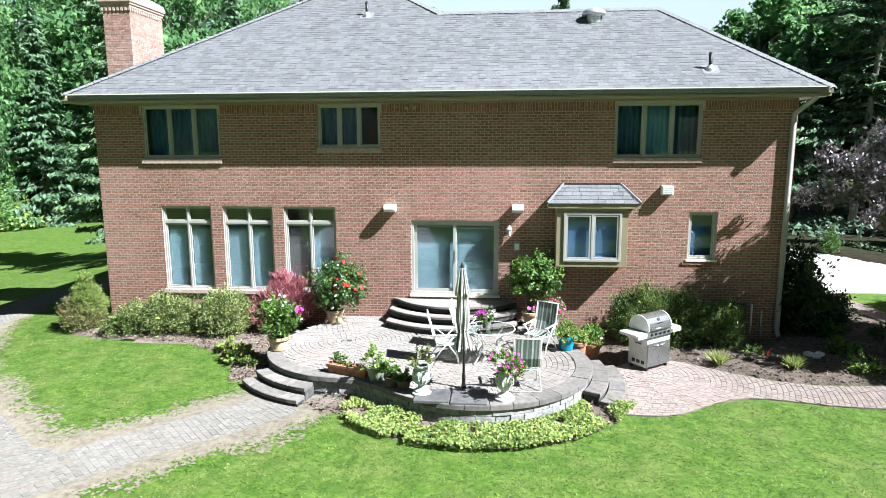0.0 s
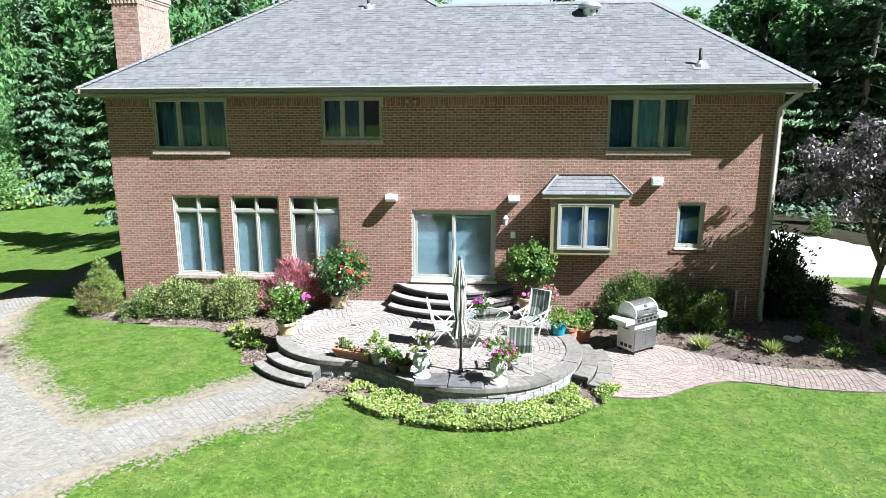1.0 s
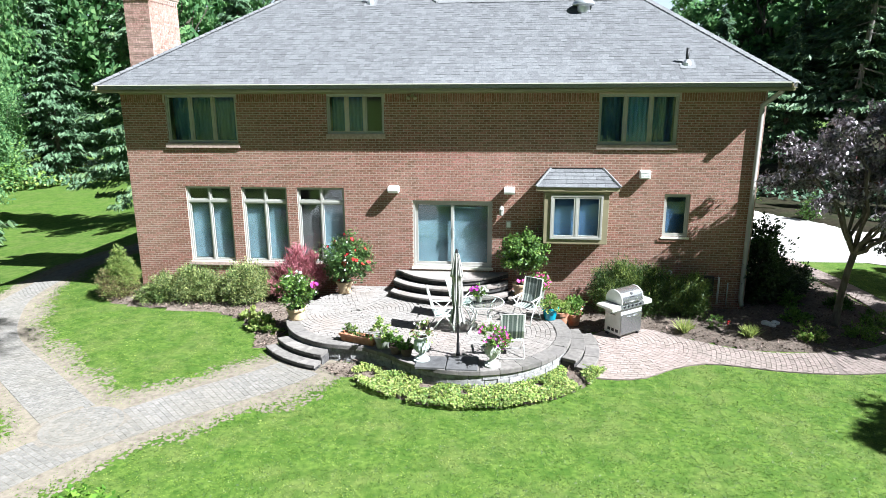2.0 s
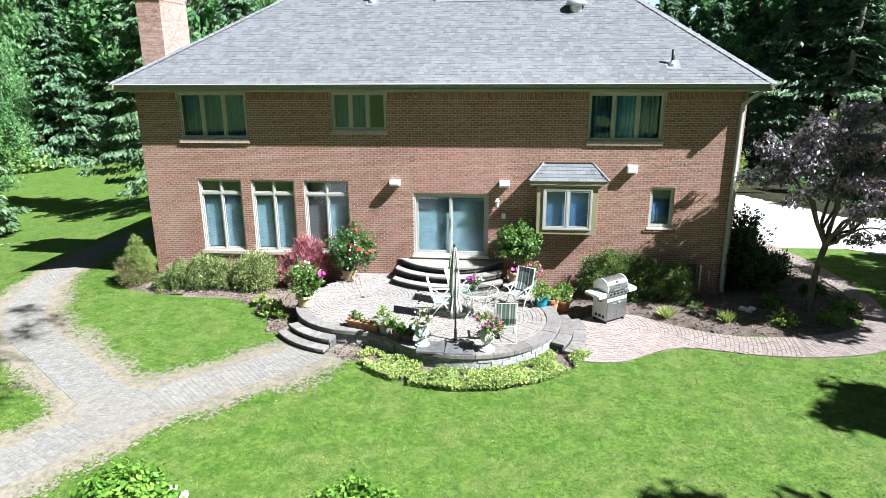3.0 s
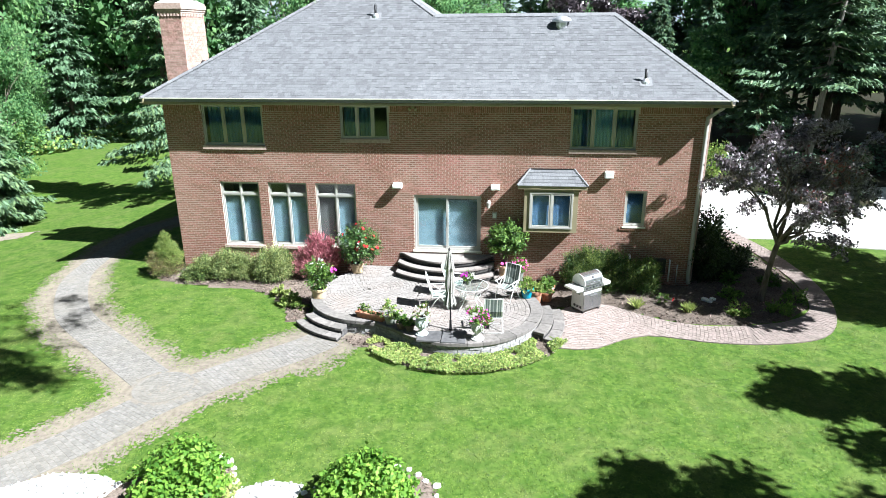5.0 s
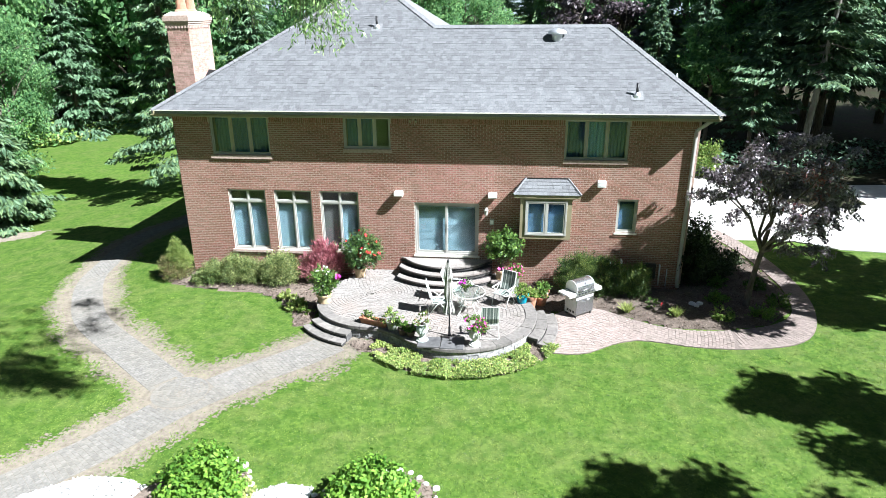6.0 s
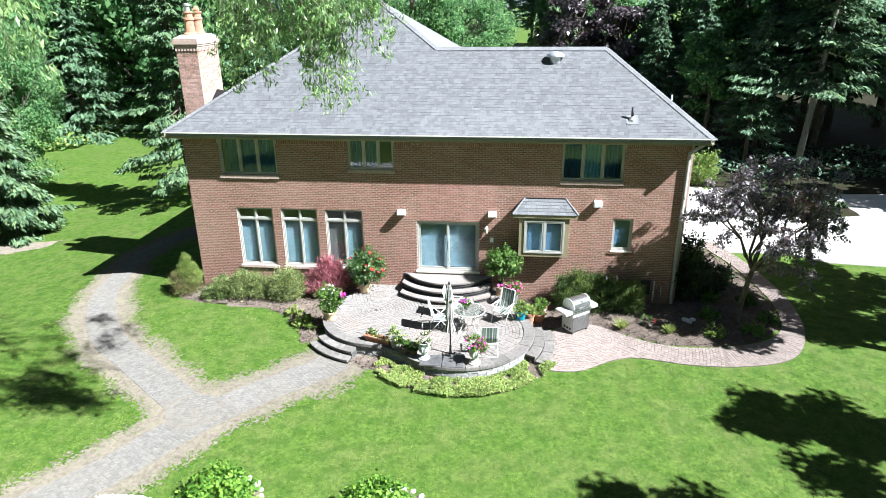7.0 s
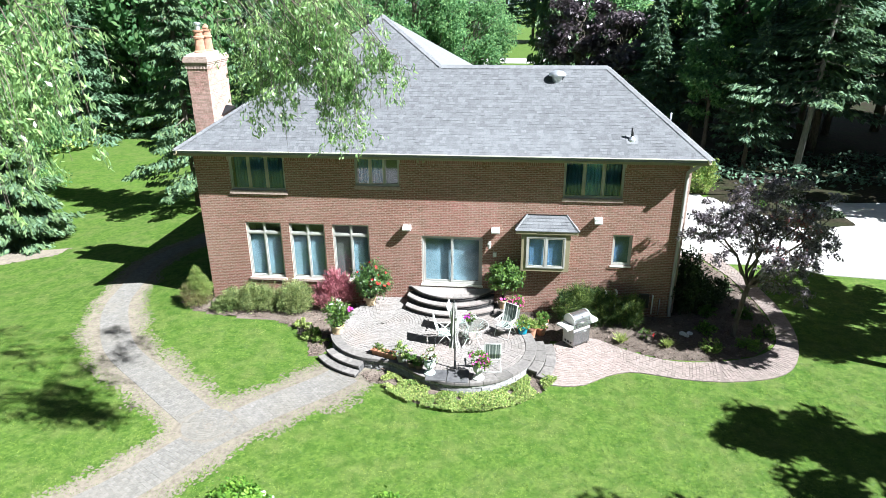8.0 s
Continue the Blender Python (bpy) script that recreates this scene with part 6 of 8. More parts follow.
def blooms(parent, pts, size, mats, seed, name="flower"):
    """Open flowers, five petals each, at the points."""
    nr = np.random.default_rng(seed)
    for k, p in enumerate(pts):
        d = nr.normal(0, 0.6, 3) + np.array([0.1, -0.55, 0.6])
        d /= np.linalg.norm(d)
        u = np.cross(d, [0.3, 0.9, 0.1])
        u /= np.linalg.norm(u)
        v = np.cross(d, u)
        s = size * nr.uniform(0.65, 1.2)
        m = nr.integers(0, len(mats))
        Q = []
        for i in range(5):
            a, b, c = (2 * math.pi * (i + o) / 5 for o in (0, 0.5, 1.0))
            e = lambda t, r, lift: np.array(p) + (u * math.cos(t) + v * math.sin(t)) * r * s + d * lift * s
            Q.append([e(b, 0.02, -0.2), e(a, 0.38, 0.1), e(b, 0.55, 0.18), e(c, 0.38, 0.1)])
        quad_cloud(name, [mats[m]], np.array(Q), parent)


def on_shell(rng, blob, n, face=True):
    out = []
    while len(out) < n:
        d = Vector((rng.gauss(0, 1), rng.gauss(0, 1), rng.gauss(0.25, 1))).normalized()
        if face and d.y > 0.35:
            continue
        out.append((blob[0] + d.x * blob[3] * 1.02, blob[1] + d.y * blob[4] * 1.02, blob[2] + d.z * blob[5] * 1.02))
    return out


rng = random.Random(77)
# red hibiscus by the tall windows
t = empty("potted_hibiscus", "bushy potted hibiscus with red flowers on the patio", "potted plant")
pot_part(t, -2.82, -0.72, PZ, 0.24, 0.36, BUFF_POT)
blobs = [(-2.75, -0.72, 1.5, 0.62, 0.55, 0.52), (-2.95, -0.72, 1.2, 0.45, 0.45, 0.4), (-2.4, -0.75, 1.35, 0.4, 0.4, 0.45), (-2.75, -0.7, 1.85, 0.35, 0.35, 0.3)]
shrub("", "", "", blobs, (0.092, 0.046), [LEAF_GLOSSY], 5200, 71, flat=True, parent=t, centre=(-2.82, -0.72, PZ + 0.3))
blooms(t, [p for b in blobs for p in on_shell(rng, b, 5)], 0.15, [PETAL_RED], 72)
# glossy shrub by the bay
t = empty("potted_shrub", "round glossy-leaved potted shrub beside the patio door", "potted plant")
pot_part(t, 2.27, -0.5, PZ, 0.23, 0.36, BUFF_POT)
blobs = [(2.3, -0.5, 1.66, 0.54, 0.48, 0.5), (2.06, -0.5, 1.6, 0.36, 0.38, 0.38), (2.56, -0.5, 1.66, 0.36, 0.38, 0.42), (2.3, -0.5, 2.0, 0.40, 0.37, 0.3)]
shrub("", "", "", blobs, (0.11, 0.052), [LEAF_GLOSSY, LEAF, LEAF_LIGHT], 4200, 73, flat=True, parent=t, centre=(2.27, -0.5, PZ + 0.3))
blooms(t, [(2.35, -0.95, 1.0), (2.2, -0.9, 0.95)], 0.12, [PETAL_PINK], 75)
# white and pink flowers by the garden steps
t = empty("potted_flowers", "buff clay pot of white and magenta flowers by the steps", "potted plant")
pot_part(t, -3.52, -2.98, PZ, 0.26, 0.32, BUFF_POT)
blobs = [(-3.5, -2.98, 1.15, 0.38, 0.36, 0.42), (-3.55, -2.98, 1.42, 0.3, 0.3, 0.25), (-3.3, -2.95, 1.2, 0.3, 0.3, 0.3)]
shrub("", "", "", blobs, (0.10, 0.036), [LEAF_LIGHT, LEAF_GLOSSY], 2600, 76, parent=t, centre=(-3.52, -2.98, PZ + 0.26))
blooms(t, on_shell(rng, (-3.55, -2.98, 1.45, 0.3, 0.3, 0.25), 14), 0.09, [PETAL_WHITE], 77)
blooms(t, [(-3.02 + rng.uniform(-0.08, 0.08), -3.0 + rng.uniform(-0.1, 0.1), 1.3 + rng.uniform(-0.14, 0.14)) for _ in range(12)], 0.09, [PETAL_PINK, PETAL_PURPLE], 78)


def urn(x, y, mat, label, bloom_mats, seed, spread=0.3, leaves=900, leaf_mats=(LEAF_LIGHT,), droop=0.0):
    t = empty("garden_urn", label, "urn")
    z = PZ + 0.006
    pr = [(0.21, 0), (0.21, 0.05), (0.17, 0.07), (0.16, 0.1), (0.09, 0.14), (0.075, 0.2), (0.1, 0.24), (0.13, 0.26), (0.185, 0.36), (0.2, 0.46), (0.185, 0.54), (0.15, 0.58), (0.155, 0.61), (0.215, 0.64), (0.22, 0.67), (0.18, 0.67), (0.15, 0.6)]
    pr = [(r * 0.86, h * 0.88) for r, h in pr]
    body = Geo().lathe([(r, z + h) for r, h in pr], 28, x, y).link("bowl", mat, t, smooth=False)
    for k in range(14):
        a = 2 * math.pi * k / 14
        Geo().tube([(x + math.cos(a) * 0.108, y + math.sin(a) * 0.108, z + 0.229), (x + math.cos(a) * 0.16, y + math.sin(a) * 0.16, z + 0.317), (x + math.cos(a) * 0.172, y + math.sin(a) * 0.172, z + 0.396)], [0.012, 0.018, 0.008], 5).link("flute", mat, body)
    Geo().lathe([(0.15, z + 0.545), (0.01, z + 0.57)], 16, x, y).link("soil", SOIL, t)
    bl = [(x, y, z + 0.73, spread, spread, 0.2), (x + 0.16, y - 0.06, z + 0.6, spread * 0.7, spread * 0.7, 0.18)]
    shrub("", "", "", bl, (0.08, 0.035), list(leaf_mats), leaves, seed, parent=t, stems=False)
    if bloom_mats:
        r = random.Random(seed)
        blooms(t, [p for b in bl for p in on_shell(r, b, 9 if leaves < 300 else 24)], 0.065, bloom_mats, seed + 1)
    return t


urn(0.06, -5.3, URN_BLUE, "grey-green stone urn with sparse white flowers", [PETAL_WHITE], 81, 0.2, 220, (LEAF_LIGHT, LEAF_BROWN))
urn(1.60, -5.42, URN_WHITE, "weathered white stone urn with purple and pink petunias", [PETAL_PURPLE, PETAL_PINK, PETAL_PINK], 83, 0.3, 800)

# pots on the coping
t = empty("window_box", "long terracotta planter box on the patio edge", "planter")
m = Matrix.Translation((-1.55, -4.42, PZ + 0.008)) @ Euler((0, 0, radians(-19))).to_matrix().to_4x4()
b = Geo()
b.rings([[(-0.42, -0.08, 0), (0.42, -0.08, 0), (0.42, 0.08, 0), (-0.42, 0.08, 0)], [(-0.45, -0.1, 0.15), (0.45, -0.1, 0.15), (0.45, 0.1, 0.15), (-0.45, 0.1, 0.15)], [(-0.47, -0.12, 0.15), (0.47, -0.12, 0.15), (0.47, 0.12, 0.15), (-0.47, 0.12, 0.15)],
         [(-0.47, -0.12, 0.2), (0.47, -0.12, 0.2), (0.47, 0.12, 0.2), (-0.47, 0.12, 0.2)], [(-0.43, -0.09, 0.2), (0.43, -0.09, 0.2), (0.43, 0.09, 0.2), (-0.43, 0.09, 0.2)], [(-0.42, -0.08, 0.17), (0.42, -0.08, 0.17), (0.42, 0.08, 0.17), (-0.42, 0.08, 0.17)]])
b.moved(m).link("box", TERRACOTTA, t)
shrub("", "", "", [(-1.78, -4.33, PZ + 0.27, 0.17, 0.1, 0.12), (-1.55, -4.42, PZ + 0.22, 0.12, 0.08, 0.06), (-1.25, -4.53, PZ + 0.2, 0.12, 0.08, 0.06)], (0.09, 0.04), [LEAF, LEAF_VARIEGATED], 260, 85, parent=t, stems=False)
for x, y, r, h, blob, mats, label in ((-0.93, -4.68, 0.2, 0.3, (0.26, 0.24), [LEAF_LIME, LEAF_LIGHT], "round grey-green pot with a lime leafy plant"),
                                      (-0.56, -4.98, 0.16, 0.22, (0.19, 0.16), [LEAF], "small dark pot with a green plant on the coping"),
                                      (-0.31, -5.08, 0.15, 0.2, (0.15, 0.14), [LEAF], "small dark pot with a low plant on the coping")):
    t = empty("potted_plant", label, "potted plant", "pots on the patio edge")
    pot_part(t, x, y, PZ + 0.006, r, h, GREEN_POT if r > 0.18 else DARK_POT, saucer=False)
    shrub("", "", "", [(x, y, PZ + h + blob[1] * 0.7, blob[0], blob[0] * 0.9, blob[1])], (0.08, 0.045), mats, 300, int(abs(x) * 100), parent=t, stems=False)
    g = Geo()
    for k in range(5):
        a = k * 1.3
        g.tube([(x, y, PZ + h * 0.85), (x + 0.1 * math.cos(a), y + 0.1 * math.sin(a), PZ + h + blob[1])], [0.008, 0.004], 5)
    g.link("stem_tangle", LEAF, t)["kind"] = "stuff"
for x, y, z, r, h, pm, blob, mats, fl, label in (
        (2.99, -2.42, PZ, 0.22, 0.34, BLUE_GLAZE, (0.29, 0.17), [LEAF_LIGHT, LEAF_LIME], None, "turquoise glazed pot of trailing light green plant"),
        (3.30, -2.12, 0.08, 0.2, 0.46, TERRACOTTA, (0.23, 0.15), [LEAF_LIME, LEAF_LIGHT], None, "terracotta pot of lime-green foliage"),
        (3.66, -1.85, 0.08, 0.21, 0.32, TERRACOTTA, (0.22, 0.17), [LEAF_LIGHT, LEAF], [PETAL_PINK, PETAL_WHITE], "terracotta pot of mixed flowers beside the steps"),
        (3.75, -1.35, 0.08, 0.2, 0.34, TERRACOTTA, (0.22, 0.2), [LEAF, LEAF_LIGHT], None, "terracotta pot with a bushy green plant"),
        (2.75, -1.35, PZ, 0.18, 0.56, GREEN_POT, (0.28, 0.22), [LEAF_LIGHT], [PETAL_PINK], "pot of bright pink flowers behind the chair")):
    t = empty("potted_plant", label, "potted plant")
    pot_part(t, x, y, z, r, h, pm, saucer=False)
    b = (x, y, z + h + blob[1] * 0.55, blob[0], blob[0], blob[1])
    shrub("", "", "", [b], (0.075, 0.038), mats, 750, int(x * 100), parent=t, stems=False)
    if fl:
        r_ = random.Random(int(x * 10))
        blooms(t, on_shell(r_, b, 40 if len(fl) == 1 else 10), 0.09, fl, 90)

# ---- garden furniture ----
TUBE_WHITE = material("white_powder_coat", (0.72, 0.72, 0.69), (0.80, 0.80, 0.77), 12, 0.4)
SLING_GREEN = material("green_sling_mesh", (0.10, 0.13, 0.115), (0.16, 0.195, 0.17), 60, 0.85)
SLING_PALE = material("pale_sling_stripe", (0.50, 0.53, 0.48), (0.60, 0.62, 0.57), 60, 0.85)
SLING_GREY = material("grey_sling_stripe", (0.24, 0.27, 0.25), (0.31, 0.34, 0.31), 60, 0.85)
CANVAS_WHITE = material("off_white_canvas", (0.46, 0.44, 0.40), (0.56, 0.54, 0.50), 40, 0.9, bump=0.2)
CANVAS_GREY = material("charcoal_canvas_stripe", (0.085, 0.083, 0.083), (0.14, 0.137, 0.135), 40, 0.9, bump=0.2)
STEEL = material("brushed_stainless", (0.40, 0.41, 0.42), (0.52, 0.53, 0.53), 30, 0.26, metal=0.9, stretch=(1, 1, 14))
STEEL_PALE = material("pale_grey_enamel", (0.55, 0.55, 0.53), (0.64, 0.64, 0.62), 12, 0.35, metal=0.1)
SHELF = material("cream_shelf_enamel", (0.60, 0.59, 0.54), (0.69, 0.68, 0.63), 6, 0.4)
BLACK_IRON = material("black_enamel", (0.018, 0.018, 0.02), (0.035, 0.035, 0.038), 20, 0.4)
TABLE_GLASS = clear_glass("table_glass", (0.86, 0.94, 0.92))


def sling_chair(at, label):
    """A folding garden armchair: white tubes, flat arms and a striped sling back and seat. It faces its own +y."""
    c = empty("garden_chair", label, "chair", "chairs round the table", at=at)
    w = 0.27
    for s in (-1, 1):
        x = s * w
        Geo().tube([(x, 0.28, 0.0), (x, 0.22, 0.2), (x, 0.05, 0.43), (x, -0.18, 0.62)], 0.0125, 8).link("front_leg", TUBE_WHITE, c, smooth=True)
        Geo().tube([(x * 1.02, -0.32, 0.0), (x * 1.02, -0.1, 0.3), (x * 1.02, 0.2, 0.62)], 0.0125, 8).link("back_leg", TUBE_WHITE, c, smooth=True)
        Geo().tube([(x * 0.94, -0.18, 0.40), (x * 0.94, -0.26, 0.64), (x * 0.94, -0.38, 1.06)], 0.0125, 8).link("back_post", TUBE_WHITE, c, smooth=True)
        soft_edges(Geo().box(x * 1.03 - 0.025, x * 1.03 + 0.025, -0.27, 0.27, 0.62, 0.645).link("armrest", TUBE_WHITE, c), 0.01)
        Geo().tube([(x * 0.94, -0.2, 0.40), (x * 0.94, 0.25, 0.43)], 0.0125, 8).link("seat_rail", TUBE_WHITE, c, smooth=True)
    for y, z in ((0.28, 0.012), (-0.32, 0.012), (0.25, 0.43), (-0.38, 1.06), (-0.2, 0.4)):
        Geo().tube([(-w, y, z), (w, y, z)], 0.011, 8).link("cross_bar", TUBE_WHITE, c, smooth=True)
    stripes = [SLING_GREEN, SLING_PALE, SLING_GREY]
    pattern = (1, 0, 2, 0, 1, 0, 0, 2, 0, 0, 1, 0, 2, 0, 1)
    for name, line in (("back_sling", [(-0.215, 0.46), (-0.29, 0.64), (-0.335, 0.85), (-0.385, 1.05)]), ("seat_sling", [(-0.19, 0.42), (-0.02, 0.385), (0.12, 0.395), (0.25, 0.43)])):
        Q, sl = [], []
        n = len(pattern)
        for k, p in enumerate(pattern):
            xa, xb = -w * 0.92 + 2 * w * 0.92 * k / n, -w * 0.92 + 2 * w * 0.92 * (k + 1) / n
            for (y0, z0), (y1, z1) in zip(line, line[1:]):
                for o, rev in ((0.0, 1), (0.006, -1)):
                    q = [(xa, y0 + o, z0 - o), (xb, y0 + o, z0 - o), (xb, y1 + o, z1 - o), (xa, y1 + o, z1 - o)]
                    Q.append(q if rev > 0 else q[::-1])
                    sl.append(p)
        quad_cloud(name, stripes, np.array(Q), c, slots=sl)
    return c


CHAIR = "white folding garden chair with striped sling"
chair = sling_chair(put(0.32, -3.35, -82, 1, PZ), CHAIR + ", beside the umbrella")
copy_thing(chair, put(0.72, -2.42, -94, 1, PZ))["label"] = CHAIR + ", behind the umbrella"
copy_thing(chair, put(2.38, -2.62, 150, 1, PZ))["label"] = CHAIR + ", beside the turquoise pot"
copy_thing(chair, put(1.98, -4.72, 6, 1, PZ))["label"] = CHAIR + ", back to the lawn"


def garden_table(x, y):
    t = empty("round_table", "round glass-topped garden table with white scrolled legs", "table", at=put(x, y, 0, 1, PZ))
    Geo().lathe([(0.515, 0.712), (0.525, 0.716), (0.525, 0.722), (0.515, 0.726)], 40).link("tabletop", TABLE_GLASS, t).visible_shadow = True
    n = 40
    ring = [(0.53 * math.cos(2 * math.pi * k / n), 0.53 * math.sin(2 * math.pi * k / n), 0.716) for k in range(n + 1)]
    Geo().tube(ring, 0.014, 6, False).link("rim", TUBE_WHITE, t, smooth=True)
    ring = [(0.24 * math.cos(2 * math.pi * k / n), 0.24 * math.sin(2 * math.pi * k / n), 0.3) for k in range(n + 1)]
    Geo().tube(ring, 0.01, 6, False).link("brace_ring", TUBE_WHITE, t, smooth=True)
    for k in range(4):
        a = radians(45 + 90 * k)
        d = Vector((math.cos(a), math.sin(a), 0))
        pts = [d * r + Vector((0, 0, z)) for r, z in ((0.48, 0.705), (0.36, 0.62), (0.2, 0.42), (0.24, 0.28), (0.38, 0.08), (0.46, 0.01))]
        leg = Geo().tube(smooth_line(pts, 0.05), 0.015, 8).link("leg", TUBE_WHITE, t, smooth=True)
        o = d * 0.36 + Vector((0, 0, 0.48))
        scroll = [o + (d * math.cos(u) + Vector((0, 0, math.sin(u)))) * (0.11 - 0.012 * u) for u in (0.45 * i for i in range(15))]
        Geo().tube(scroll, 0.008, 6).link("scroll", TUBE_WHITE, leg, smooth=True)
    return t


garden_table(1.28, -3.3)
t = empty("potted_plant", "small pot of purple and white flowers on the table", "potted plant")
pot_part(t, 1.2, -3.3, PZ + 0.728, 0.11, 0.15, GREEN_POT, saucer=False)
shrub("", "", "", [(1.2, -3.3, PZ + 0.98, 0.2, 0.18, 0.13)], (0.07, 0.035), [LEAF_LIGHT], 350, 95, parent=t, stems=False)
r_ = random.Random(4)
blooms(t, [(1.08 + r_.uniform(-0.1, 0.1), -3.36 + r_.uniform(-0.1, 0.1), PZ + 1.06 + r_.uniform(-0.04, 0.06)) for _ in range(14)], 0.09, [PETAL_PURPLE], 96)
blooms(t, [(1.32 + r_.uniform(-0.1, 0.1), -3.36 + r_.uniform(-0.1, 0.1), PZ + 1.05 + r_.uniform(-0.05, 0.06)) for _ in range(16)], 0.08, [PETAL_WHITE], 97)


def umbrella(x, y):
    u = empty("patio_umbrella", "closed grey and white striped patio umbrella on a dark pole", "umbrella", at=put(x, y, 0, 1, PZ))
    Geo().tube([(0, 0, 0.0), (0, 0, 1.2), (-0.03, 0, 2.36)], 0.024, 12).link("pole", BLACK_IRON, u, smooth=True)
    Geo().lathe([(0.05, 0.0), (0.05, 0.06), (0.035, 0.07), (0.035, 0.3), (0.028, 0.31)], 14).link("base_sleeve", BLACK_IRON, u)
    Geo().lathe([(0.01, 2.33), (0.035, 2.35), (0.03, 2.4), (0.012, 2.44)], 12).moved(Matrix.Translation((-0.03, 0, 0))).link("finial", BLACK_IRON, u)
    Geo().tube([(0.02, -0.03, 0.78), (0.08, -0.04, 0.8), (0.08, -0.04, 0.86)], 0.01, 6).link("crank_handle", BLACK_IRON, u)
    n = 96
    rows = ((2.36, 0.02), (2.33, 0.04), (2.2, 0.062), (2.05, 0.085), (1.9, 0.108), (1.83, 0.122), (1.825, 0.095), (1.7, 0.098), (1.5, 0.115), (1.35, 0.112), (1.2, 0.088), (1.12, 0.078), (1.0, 0.105), (0.88, 0.135), (0.80, 0.15))
    rings = []
    for i, (z, r) in enumerate(rows):
        ring = []
        for k in range(n):
            a = 2 * math.pi * k / n
            pleat = 1 + 0.20 * math.cos(8 * a + 0.3 * i) + 0.10 * math.cos(16 * a + 0.9) + 0.05 * math.cos(3 * a + 0.7 * i)
            hem = 0.035 * math.cos(8 * a) if i == len(rows) - 1 else 0.02 * math.cos(5 * a) if i in (5, 6) else 0.0
            ring.append((-0.03 * z / 2.3 + r * pleat * math.cos(a), r * pleat * math.sin(a), z + hem))
        rings.append(ring)
    can = Geo().rings(rings[::-1], caps=False).link("canopy", CANVAS_WHITE, u, smooth=True)
    can.data.materials.append(CANVAS_GREY)
    can.data.polygons.foreach_set("material_index", [1 if (k % n) % 6 in (1, 2) or (k % n) % 24 == 4 else 0 for k in range(len(can.data.polygons))])
    Geo().lathe([(0.088, 1.135), (0.092, 1.15), (0.088, 1.165)], 24).moved(Matrix.Translation((-0.015, 0, 0))).link("tie_strap", CANVAS_GREY, u)
    return u


umbrella(0.82, -4.92)


